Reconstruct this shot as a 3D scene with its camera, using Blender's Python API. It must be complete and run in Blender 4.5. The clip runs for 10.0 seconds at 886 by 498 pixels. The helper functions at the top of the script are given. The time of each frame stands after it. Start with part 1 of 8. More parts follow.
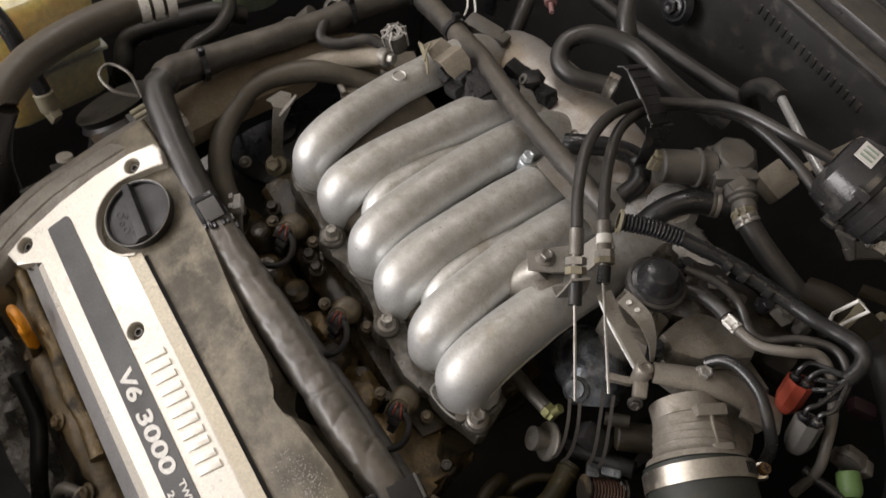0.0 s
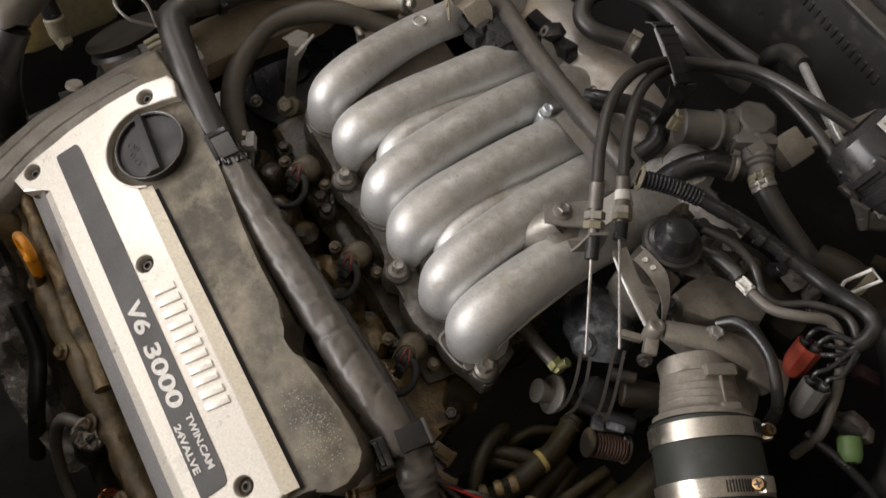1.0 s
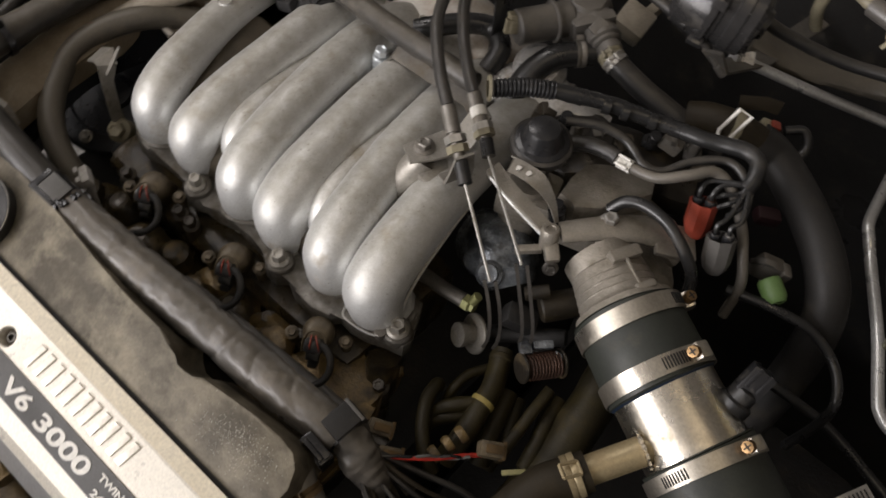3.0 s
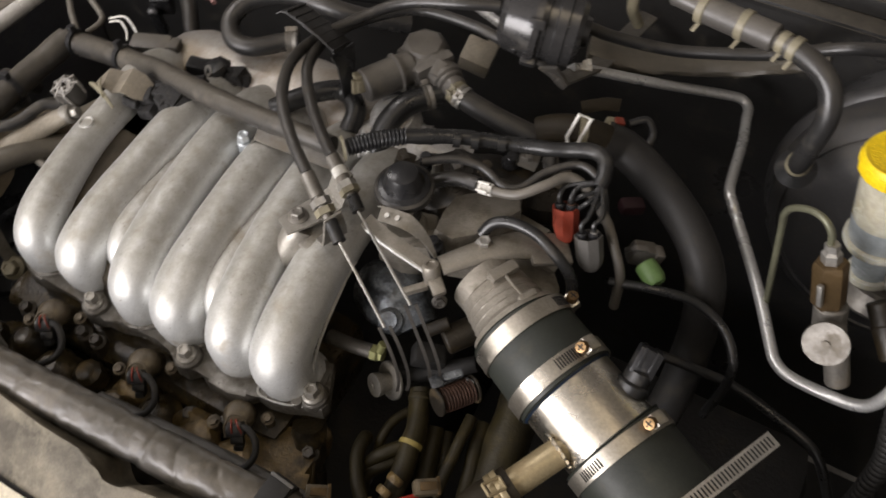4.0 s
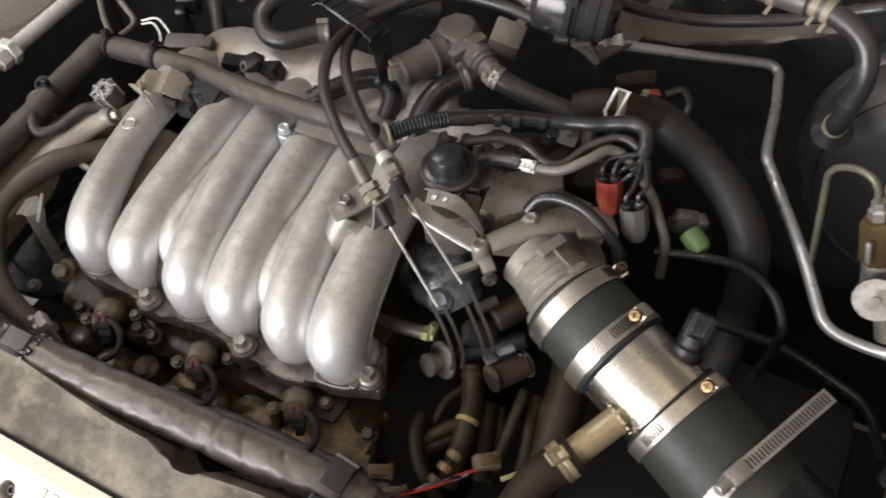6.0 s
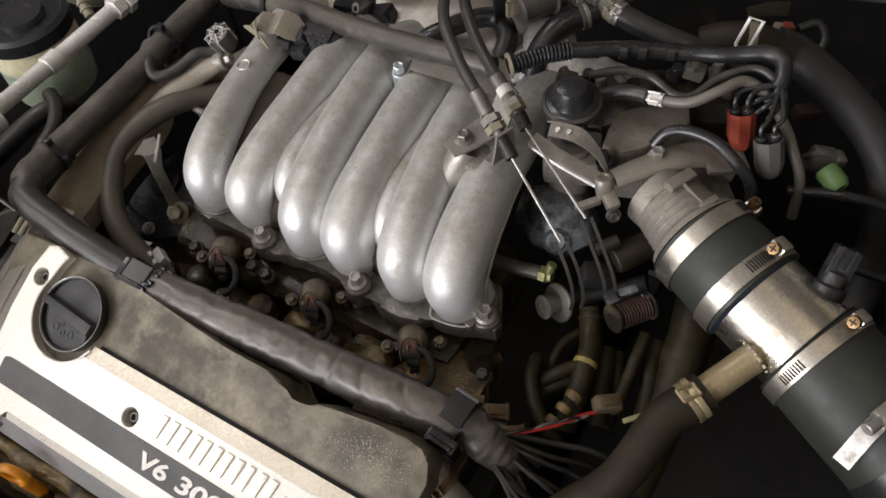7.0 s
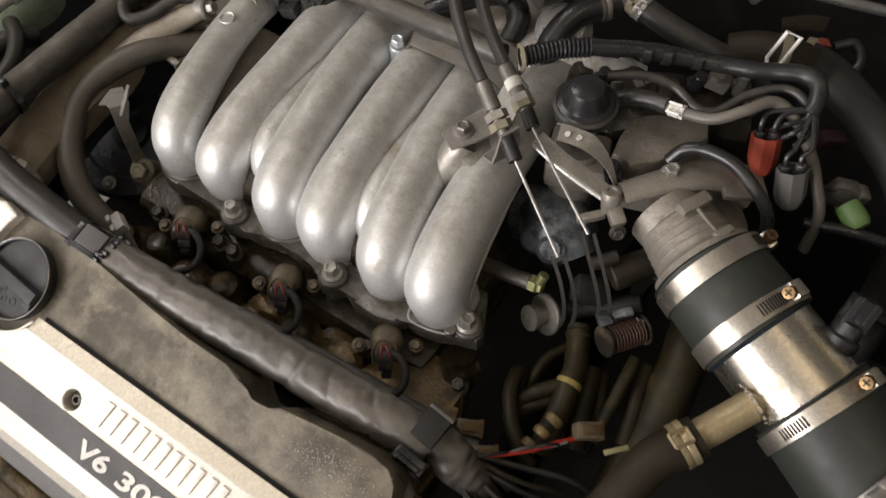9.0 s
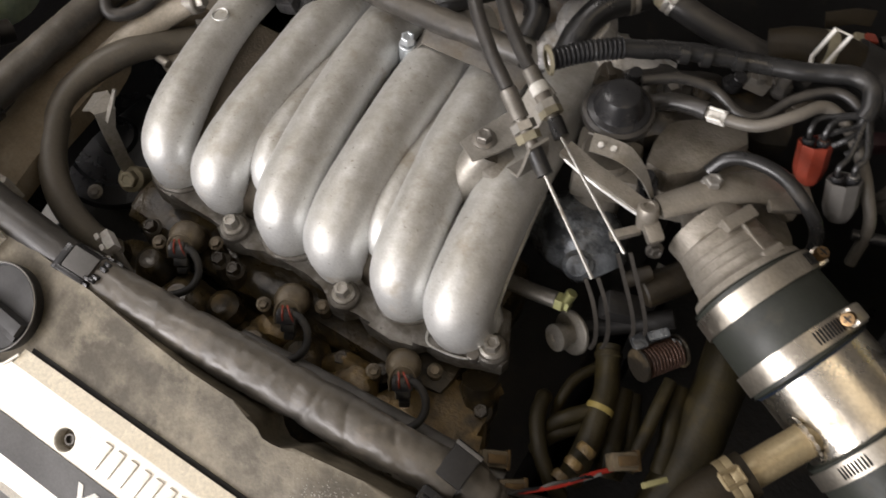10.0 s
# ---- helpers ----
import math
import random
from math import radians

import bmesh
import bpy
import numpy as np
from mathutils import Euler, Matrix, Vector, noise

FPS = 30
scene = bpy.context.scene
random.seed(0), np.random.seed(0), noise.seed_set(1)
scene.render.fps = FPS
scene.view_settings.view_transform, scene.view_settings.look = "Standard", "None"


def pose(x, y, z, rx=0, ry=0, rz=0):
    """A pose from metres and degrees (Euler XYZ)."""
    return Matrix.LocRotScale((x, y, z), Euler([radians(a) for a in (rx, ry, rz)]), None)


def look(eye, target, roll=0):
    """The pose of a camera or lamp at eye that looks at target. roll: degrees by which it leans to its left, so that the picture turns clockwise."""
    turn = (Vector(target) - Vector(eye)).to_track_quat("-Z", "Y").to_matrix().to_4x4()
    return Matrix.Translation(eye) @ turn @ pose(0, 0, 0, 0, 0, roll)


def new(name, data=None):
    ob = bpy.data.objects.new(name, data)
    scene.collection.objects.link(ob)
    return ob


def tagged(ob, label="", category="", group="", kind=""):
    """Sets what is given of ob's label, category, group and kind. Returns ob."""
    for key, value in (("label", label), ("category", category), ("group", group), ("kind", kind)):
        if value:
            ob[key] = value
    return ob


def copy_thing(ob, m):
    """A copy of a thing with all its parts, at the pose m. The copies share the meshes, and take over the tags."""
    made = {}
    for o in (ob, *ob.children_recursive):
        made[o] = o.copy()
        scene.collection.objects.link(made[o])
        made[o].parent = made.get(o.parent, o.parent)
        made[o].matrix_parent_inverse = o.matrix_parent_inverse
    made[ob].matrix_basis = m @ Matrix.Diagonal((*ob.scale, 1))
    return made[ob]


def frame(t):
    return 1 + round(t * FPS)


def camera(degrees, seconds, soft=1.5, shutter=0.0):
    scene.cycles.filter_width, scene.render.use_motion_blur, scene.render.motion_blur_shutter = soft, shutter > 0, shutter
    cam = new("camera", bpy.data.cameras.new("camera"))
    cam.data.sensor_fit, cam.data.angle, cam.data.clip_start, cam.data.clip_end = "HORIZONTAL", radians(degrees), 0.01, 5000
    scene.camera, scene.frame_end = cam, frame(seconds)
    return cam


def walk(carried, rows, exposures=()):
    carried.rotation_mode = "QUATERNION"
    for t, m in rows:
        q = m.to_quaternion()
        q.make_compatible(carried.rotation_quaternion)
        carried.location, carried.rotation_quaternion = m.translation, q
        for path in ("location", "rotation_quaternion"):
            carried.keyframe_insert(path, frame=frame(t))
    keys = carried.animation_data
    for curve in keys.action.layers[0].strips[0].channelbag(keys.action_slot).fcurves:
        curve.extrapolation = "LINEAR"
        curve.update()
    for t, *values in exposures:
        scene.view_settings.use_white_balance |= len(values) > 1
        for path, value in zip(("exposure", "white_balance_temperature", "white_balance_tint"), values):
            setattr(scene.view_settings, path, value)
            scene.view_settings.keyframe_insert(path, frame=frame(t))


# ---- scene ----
cam = camera(54.5, 10.0, 1.6, 0.5)
PATH = [
    (0, (0.422, -0.259, 1.585), (-0.43, 0.563, -0.027), 14.5),
    (0.5, (0.418, -0.279, 1.579), (-0.389, 0.556, -0.05), 18.4),
    (1, (0.414, -0.286, 1.57), (-0.348, 0.54, -0.084), 20.2),
    (1.5, (0.416, -0.289, 1.566), (-0.301, 0.552, -0.1), 21.6),
    (2, (0.425, -0.281, 1.558), (-0.264, 0.583, -0.11), 21.3),
    (2.2, (0.421, -0.277, 1.553), (-0.207, 0.624, -0.119), 22.0),
    (3.3, (0.451, -0.242, 1.527), (-0.174, 0.737, -0.102), 6.7),
    (3.5, (0.462, -0.237, 1.535), (-0.154, 0.781, -0.073), 5.4),
    (4, (0.501, -0.234, 1.553), (-0.111, 0.841, -0.019), -0.1),
    (4.5, (0.518, -0.236, 1.559), (-0.069, 0.871, 0.0), -3.0),
    (5, (0.516, -0.241, 1.561), (-0.062, 0.869, 0.001), -2.6),
    (5.2, (0.514, -0.249, 1.568), (-0.059, 0.853, 0.0), -2.1),
    (6.3, (0.474, -0.276, 1.549), (-0.23, 0.742, -0.022), -7.6),
    (6.5, (0.473, -0.292, 1.54), (-0.303, 0.708, -0.009), -10.4),
    (7, (0.456, -0.306, 1.522), (-0.305, 0.64, -0.067), -9.6),
    (7.5, (0.465, -0.304, 1.528), (-0.296, 0.65, -0.056), -10.6),
    (8, (0.455, -0.301, 1.501), (-0.265, 0.645, -0.106), -6.5),
    (8.5, (0.433, -0.279, 1.515), (-0.227, 0.632, -0.139), -3.9),
    (9, (0.403, -0.258, 1.501), (-0.24, 0.645, -0.163), -1.4),
    (9.5, (0.389, -0.222, 1.488), (-0.214, 0.636, -0.215), -4.0),
    (10, (0.346, -0.225, 1.478), (-0.23, 0.652, -0.224), -0.5),
]
walk(cam, [(t, look(eye, target, roll)) for t, eye, target, roll in PATH],
     [(0, -0.26, 6520, 14), (1, -0.43, 6520, 14), (2, -0.42, 6520, 14), (3.5, -0.22, 6520, 14), (4.5, 0.27, 6420, 14), (5.2, 0.33, 6350, 14), (6.5, 0.17, 6260, 14),
      (7, -0.15, 6250, 14), (8, -0.3, 6320, 13), (8.5, -0.22, 6520, 13), (9.5, -0.03, 6560, 14), (10, 0.0, 6480, 14)])

# ---------------------------------------------------------------- light
world = bpy.data.worlds.new("sky")
scene.world = world
world.use_nodes = True
wn = world.node_tree.nodes
sky = wn.new("ShaderNodeTexSky")
sky.sky_type = "NISHITA"
sky.sun_disc = False
sky.sun_elevation, sky.sun_rotation = radians(40), radians(150)
world.node_tree.links.new(sky.outputs[0], wn["Background"].inputs[0])
wn["Background"].inputs[1].default_value = 0.06


def area(name, place, target, w, h, watts, col):
    d = bpy.data.lights.new(name, "AREA")
    d.shape, d.size, d.size_y, d.energy, d.color = "RECTANGLE", w, h, watts, col
    ob = new(name, d)
    ob.matrix_world = look(place, target)
    return ob


# daylight through the open garage door, and three unseen overhead lights added as fill
area("door_daylight", (-0.8, -2.92, 1.55), (0.0, 0.0, 1.0), 2.3, 1.9, 168, (1.0, 0.97, 0.945))
area("added_overhead_light", (-1.1, 0.15, 2.8), (-0.1, 0.1, 0.9), 0.3, 1.5, 16, (1.0, 0.965, 0.92))
area("added_overhead_light", (-1.3, -1.3, 2.8), (-0.2, -0.2, 0.9), 0.6, 1.5, 21, (1.0, 0.97, 0.94))
area("added_overhead_light", (0.9, -0.6, 2.86), (0.9, -0.6, 0.0), 0.25, 1.5, 4, (1.0, 0.82, 0.55))

# ---------------------------------------------------------------- materials


def material(name, a, b=None, rough=0.5, metal=0.0, big=18.0, fine=420.0, bump=0.15, dirt=None, dirt_amount=0.0,
             rough_var=0.12, coat=0.0, contrast=0.25, dirt_scale=30.0, grain=0.35, trans=0.0, dust=None, dust_amount=0.0, pits=0.0, spec=0.5, glow=0.0):
    """Two-scale procedural surface: broad stains between a and b, fine grain, dust patches in the dirt colour,
    settled dust on faces that lie flat, small dark pits."""
    m = bpy.data.materials.new(name)
    m.use_nodes = True
    n, l = m.node_tree.nodes, m.node_tree.links
    p = n["Principled BSDF"]
    b = b or tuple(c * 0.7 for c in a)
    tc = n.new("ShaderNodeTexCoord")

    def tex(scale, detail, rough_n=0.6):
        t = n.new("ShaderNodeTexNoise")
        t.inputs["Scale"].default_value, t.inputs["Detail"].default_value = scale, detail
        t.inputs["Roughness"].default_value = rough_n
        l.new(tc.outputs["Object"], t.inputs["Vector"])
        return t

    def ramp(src, lo, hi, c0=(0, 0, 0, 1), c1=(1, 1, 1, 1)):
        r = n.new("ShaderNodeValToRGB")
        r.color_ramp.elements[0].position, r.color_ramp.elements[1].position = lo, hi
        r.color_ramp.elements[0].color, r.color_ramp.elements[1].color = c0, c1
        l.new(src, r.inputs[0])
        return r

    t1, t2 = tex(big, 5), tex(fine, 3)
    r1 = ramp(t1.outputs[0], 0.5 - contrast, 0.5 + contrast, (*a, 1), (*b, 1))
    col = r1.outputs[0]
    g = n.new("ShaderNodeMix")
    g.data_type, g.blend_type = "RGBA", "MULTIPLY"
    g.inputs[0].default_value = grain
    gr = ramp(t2.outputs[0], 0.3, 0.7, (0.55, 0.55, 0.55, 1), (1.25, 1.25, 1.25, 1))
    l.new(col, g.inputs[6]), l.new(gr.outputs[0], g.inputs[7])
    col = g.outputs[2]
    rsrc = ramp(t1.outputs[0], 0.3, 0.7, (max(rough - rough_var, 0.02),) * 3 + (1,), (min(rough + rough_var, 1),) * 3 + (1,)).outputs[0]
    if dirt:
        t3 = tex(dirt_scale, 7, 0.68)
        lo = 0.68 - 0.42 * dirt_amount
        dm = ramp(t3.outputs[0], lo, lo + 0.22)
        mx = n.new("ShaderNodeMix")
        mx.data_type = "RGBA"
        l.new(dm.outputs[0], mx.inputs[0]), l.new(col, mx.inputs[6])
        mx.inputs[7].default_value = (*dirt, 1)
        col = mx.outputs[2]
        rm = n.new("ShaderNodeMix")
        rm.data_type = "RGBA"
        l.new(dm.outputs[0], rm.inputs[0]), l.new(rsrc, rm.inputs[6])
        rm.inputs[7].default_value = (0.85, 0.85, 0.85, 1)
        rsrc = rm.outputs[2]
        if metal > 0:
            mm = n.new("ShaderNodeMath")
            mm.operation = "MULTIPLY_ADD"
            l.new(dm.outputs[0], mm.inputs[0])
            mm.inputs[1].default_value, mm.inputs[2].default_value = -metal * 0.8, metal
            l.new(mm.outputs[0], p.inputs["Metallic"])
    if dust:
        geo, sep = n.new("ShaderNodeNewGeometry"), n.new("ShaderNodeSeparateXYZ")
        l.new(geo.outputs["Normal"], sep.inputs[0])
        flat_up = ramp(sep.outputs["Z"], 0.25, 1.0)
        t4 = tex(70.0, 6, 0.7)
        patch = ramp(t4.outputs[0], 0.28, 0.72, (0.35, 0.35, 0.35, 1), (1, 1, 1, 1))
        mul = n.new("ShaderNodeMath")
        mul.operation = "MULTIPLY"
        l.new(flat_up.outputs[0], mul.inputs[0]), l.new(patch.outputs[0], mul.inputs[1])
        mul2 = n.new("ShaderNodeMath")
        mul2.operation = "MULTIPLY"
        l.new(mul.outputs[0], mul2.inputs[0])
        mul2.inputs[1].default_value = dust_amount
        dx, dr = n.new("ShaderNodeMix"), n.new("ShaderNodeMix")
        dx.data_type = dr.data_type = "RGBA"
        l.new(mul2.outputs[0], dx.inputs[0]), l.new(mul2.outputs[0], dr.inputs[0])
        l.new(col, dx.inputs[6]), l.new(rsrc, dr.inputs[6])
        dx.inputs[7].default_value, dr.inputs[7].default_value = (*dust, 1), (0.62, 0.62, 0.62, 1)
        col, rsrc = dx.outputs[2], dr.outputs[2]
    if pits:
        t5 = tex(330.0, 2, 0.5)
        pr = ramp(t5.outputs[0], 0.69, 0.73)
        px = n.new("ShaderNodeMix")
        px.data_type, px.blend_type = "RGBA", "MULTIPLY"
        pm = n.new("ShaderNodeMath")
        pm.operation = "MULTIPLY"
        l.new(pr.outputs[0], pm.inputs[0])
        pm.inputs[1].default_value = pits
        l.new(pm.outputs[0], px.inputs[0]), l.new(col, px.inputs[6])
        px.inputs[7].default_value = (0.35, 0.3, 0.24, 1)
        col = px.outputs[2]
    l.new(col, p.inputs["Base Color"])
    l.new(rsrc, p.inputs["Roughness"])
    if not (dirt and metal > 0):
        p.inputs["Metallic"].default_value = metal
    p.inputs["Coat Weight"].default_value = coat
    p.inputs["Specular IOR Level"].default_value = spec
    if glow:
        p.inputs["Subsurface Weight"].default_value, p.inputs["Subsurface Scale"].default_value = glow, 0.06
        p.inputs["Subsurface Radius"].default_value = (1.0, 0.8, 0.45)
    if trans:
        p.inputs["Transmission Weight"].default_value = trans
    if bump:
        bp = n.new("ShaderNodeBump")
        bp.inputs["Strength"].default_value, bp.inputs["Distance"].default_value = bump, 0.002
        l.new(t2.outputs[0], bp.inputs["Height"])
        b2 = n.new("ShaderNodeBump")
        b2.inputs["Strength"].default_value, b2.inputs["Distance"].default_value = bump * 0.6, 0.006
        l.new(t1.outputs[0], b2.inputs["Height"])
        l.new(bp.outputs[0], b2.inputs["Normal"])
        l.new(b2.outputs[0], p.inputs["Normal"])
    return m


M = {
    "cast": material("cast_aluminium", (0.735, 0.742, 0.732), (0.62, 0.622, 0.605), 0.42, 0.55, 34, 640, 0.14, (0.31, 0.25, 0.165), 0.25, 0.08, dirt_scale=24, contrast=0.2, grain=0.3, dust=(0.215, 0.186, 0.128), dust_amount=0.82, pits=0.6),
    "cast_dull": material("dull_cast_aluminium", (0.33, 0.305, 0.265), (0.18, 0.16, 0.13), 0.42, 0.45, 45, 600, 0.25, (0.085, 0.068, 0.042), 0.42, 0.12, dirt_scale=40, dust=(0.2, 0.175, 0.132), dust_amount=0.35),
    "grimy": material("grimy_cast_metal", (0.022, 0.0175, 0.012), (0.009, 0.008, 0.0065), 0.36, 0.1, 35, 300, 0.25, (0.1, 0.068, 0.027), 0.36, 0.12, dirt_scale=30),
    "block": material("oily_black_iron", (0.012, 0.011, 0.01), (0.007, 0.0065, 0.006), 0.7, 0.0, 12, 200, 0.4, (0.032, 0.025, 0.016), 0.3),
    "plate": material("champagne_silver_paint", (0.84, 0.8, 0.71), (0.78, 0.73, 0.63), 0.3, 0.25, 14, 500, 0.03, (0.52, 0.44, 0.32), 0.14, 0.06, coat=0.4, dirt_scale=34, pits=0.25),
    "stripe": material("dark_grey_paint", (0.075, 0.072, 0.068), (0.055, 0.053, 0.05), 0.45, 0.0, 30, 500, 0.06, (0.15, 0.14, 0.12), 0.12),
    "letter": material("off_white_letter_paint", (0.82, 0.8, 0.74), (0.76, 0.73, 0.67), 0.45, 0.0, 30, 300, 0.03),
    "emblem": material("bare_bright_aluminium", (0.84, 0.8, 0.71), (0.76, 0.71, 0.62), 0.36, 0.3, 20, 500, 0.05),
    "cover": material("dusty_bare_magnesium", (0.19, 0.164, 0.118), (0.082, 0.07, 0.05), 0.5, 0.15, 26, 420, 0.15, (0.33, 0.292, 0.218), 0.32, 0.1, contrast=0.11, dirt_scale=22, pits=0.25),
    "rim": material("grey_timing_cover_paint", (0.47, 0.44, 0.385), (0.32, 0.29, 0.24), 0.5, 0.15, 40, 400, 0.25, (0.42, 0.37, 0.28), 0.4, 0.1, dirt_scale=60),
    "rubber": material("dusty_black_rubber", (0.026, 0.0255, 0.025), (0.016, 0.0155, 0.0155), 0.33, 0.0, 25, 500, 0.1, (0.065, 0.057, 0.045), 0.3, dirt_scale=40, dust=(0.11, 0.095, 0.073), dust_amount=0.36, spec=0.5),
    "hose_brown": material("dust_browned_rubber", (0.025, 0.019, 0.0105), (0.013, 0.0102, 0.0065), 0.6, 0.0, 30, 400, 0.15, (0.042, 0.031, 0.017), 0.33, spec=0.2),
    "nipple": material("tan_stain_and_shade_alloy", (0.4, 0.33, 0.2), (0.29, 0.225, 0.125), 0.4, 0.5, 30, 400, 0.1, (0.22, 0.16, 0.08), 0.36),
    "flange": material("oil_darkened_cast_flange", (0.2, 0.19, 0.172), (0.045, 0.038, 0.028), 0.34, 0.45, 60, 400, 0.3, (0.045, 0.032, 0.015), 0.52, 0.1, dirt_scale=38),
    "bolt": material("dull_plated_bolt", (0.34, 0.32, 0.285), (0.24, 0.225, 0.195), 0.48, 0.6, 60, 500, 0.15, (0.14, 0.115, 0.075), 0.35),
    "dark_steel": material("dark_oiled_steel", (0.12, 0.11, 0.1), (0.07, 0.065, 0.058), 0.45, 0.7, 40, 400, 0.15, (0.06, 0.05, 0.035), 0.35),
    "stained": material("rust_stained_cast_aluminium", (0.52, 0.51, 0.495), (0.34, 0.285, 0.215), 0.42, 0.5, 16, 400, 0.18, (0.2, 0.122, 0.06), 0.42, 0.1, dirt_scale=13, grain=0.3, contrast=0.16, dust=(0.25, 0.205, 0.15), dust_amount=0.4, pits=0.4),
    "pipe_bright": material("bright_plated_pipe", (0.6, 0.6, 0.59), (0.46, 0.455, 0.44), 0.34, 0.6, 30, 400, 0.05, (0.28, 0.25, 0.2), 0.25),
    "ochre": material("ochre_oil_varnish", (0.2, 0.133, 0.048), (0.05, 0.035, 0.016), 0.34, 0.2, 42, 400, 0.45, (0.02, 0.016, 0.011), 0.42, 0.12, dirt_scale=40, contrast=0.18),
    "lid": material("dusty_brown_moulded_plastic", (0.24, 0.21, 0.175), (0.16, 0.14, 0.115), 0.3, 0.0, 10, 300, 0.06, (0.3, 0.265, 0.215), 0.35, dirt_scale=14),
    "side_paint": material("blue_grey_side_paint", (0.4, 0.395, 0.39), (0.3, 0.295, 0.29), 0.42, 0.2, 18, 400, 0.06, (0.22, 0.19, 0.15), 0.25),
    "foil": material("crinkled_dirty_foil", (0.24, 0.225, 0.2), (0.11, 0.1, 0.088), 0.3, 0.7, 60, 260, 0.6, (0.05, 0.042, 0.032), 0.36),
    # brown dust, darkened further to paint the grooves' shade on the raised web
    "seam": material("brown_seam_dust_and_shade", (0.1, 0.078, 0.05), (0.055, 0.043, 0.028), 0.6, 0.2, 50, 500, 0.3),
    "rubber_clean": material("black_rubber", (0.018, 0.018, 0.018), (0.011, 0.011, 0.011), 0.32, 0.0, 30, 500, 0.08, (0.055, 0.048, 0.038), 0.27, spec=0.55),
    "coupler": material("dark_green_grey_silicone", (0.03, 0.033, 0.026), (0.019, 0.0215, 0.018), 0.5, 0.0, 25, 500, 0.05, (0.065, 0.057, 0.042), 0.27, spec=0.4),
    "loom": material("taped_wiring_loom", (0.085, 0.077, 0.067), (0.034, 0.031, 0.0275), 0.36, 0.0, 26, 200, 0.15, (0.2, 0.168, 0.125), 0.31, dirt_scale=24, grain=0.3, contrast=0.13, dust=(0.28, 0.24, 0.18), dust_amount=0.33, spec=0.6),
    "plastic": material("black_plastic", (0.02, 0.02, 0.021), (0.012, 0.012, 0.013), 0.3, 0.0, 30, 500, 0.06, (0.085, 0.076, 0.062), 0.22),
    "plastic_dusty": material("dusty_grey_plastic", (0.088, 0.082, 0.074), (0.055, 0.051, 0.046), 0.42, 0.0, 30, 400, 0.1, (0.12, 0.106, 0.084), 0.3, dirt_scale=45, dust=(0.19, 0.168, 0.135), dust_amount=0.45),
    "steel": material("zinc_plated_steel", (0.5, 0.49, 0.46), (0.38, 0.36, 0.33), 0.42, 0.85, 40, 400, 0.1, (0.24, 0.2, 0.14), 0.36),
    "steel_dull": material("dull_steel", (0.24, 0.225, 0.205), (0.16, 0.15, 0.13), 0.5, 0.75, 40, 400, 0.15, (0.14, 0.115, 0.08), 0.45),
    "band": material("stainless_band", (0.54, 0.5, 0.43), (0.42, 0.385, 0.325), 0.34, 0.95, 18, 400, 0.05, (0.3, 0.25, 0.17), 0.22),
    "pipe": material("welded_bare_aluminium", (0.76, 0.73, 0.665), (0.58, 0.52, 0.42), 0.28, 1.0, 26, 380, 0.06, (0.36, 0.26, 0.14), 0.33, 0.07, dirt_scale=20),
    "brass": material("tarnished_brass", (0.16, 0.105, 0.048), (0.09, 0.06, 0.03), 0.5, 0.7, 40, 400, 0.15, (0.09, 0.06, 0.034), 0.4),
    "copper": material("bright_copper_wire", (0.75, 0.36, 0.18), (0.6, 0.26, 0.12), 0.3, 1.0, 60, 500, 0.0),
    "rust": material("rusty_spring_steel", (0.075, 0.036, 0.022), (0.035, 0.02, 0.015), 0.5, 0.4, 60, 500, 0.2),
    "grey_hose": material("grey_brown_rubber_hose", (0.12, 0.11, 0.094), (0.08, 0.073, 0.063), 0.42, 0.0, 30, 400, 0.1, (0.16, 0.14, 0.108), 0.28, dust=(0.25, 0.22, 0.17), dust_amount=0.4),
    "yellow": material("yellow_cap_plastic", (0.83, 0.6, 0.012), (0.76, 0.53, 0.01), 0.36, 0.0, 30, 300, 0.05),
    "bottle": material("milky_reservoir_plastic", (0.47, 0.445, 0.36), (0.4, 0.375, 0.29), 0.22, 0.0, 14, 200, 0.02, (0.34, 0.3, 0.21), 0.15, glow=0.5),
    "fluid": material("grey_fluid_in_plastic", (0.26, 0.28, 0.28), (0.18, 0.2, 0.21), 0.3, 0.0, 14, 200, 0.02),
    "tank": material("aged_tank_plastic", (0.88, 0.8, 0.52), (0.78, 0.69, 0.42), 0.35, 0.0, 9, 150, 0.03, (0.46, 0.34, 0.14), 0.25, glow=0.8),
    "green_tank": material("green_fluid_in_plastic", (0.45, 0.53, 0.4), (0.34, 0.42, 0.31), 0.35, 0.0, 9, 150, 0.03, glow=0.5),
    "red": material("red_connector_plastic", (0.25, 0.038, 0.019), (0.16, 0.027, 0.015), 0.45, 0.0, 50, 400, 0.05, (0.1, 0.042, 0.026), 0.36),
    "grey": material("grey_connector_plastic", (0.1, 0.095, 0.088), (0.065, 0.062, 0.057), 0.45, 0.0, 50, 400, 0.05, (0.07, 0.06, 0.045), 0.3),
    "green": material("pale_green_cap_plastic", (0.125, 0.21, 0.068), (0.09, 0.16, 0.05), 0.45, 0.0, 50, 400, 0.05, (0.13, 0.145, 0.065), 0.25),
    "orange": material("orange_dipstick_plastic", (0.75, 0.3, 0.015), (0.62, 0.22, 0.01), 0.4, 0.0, 50, 400, 0.05, (0.2, 0.1, 0.03), 0.3),
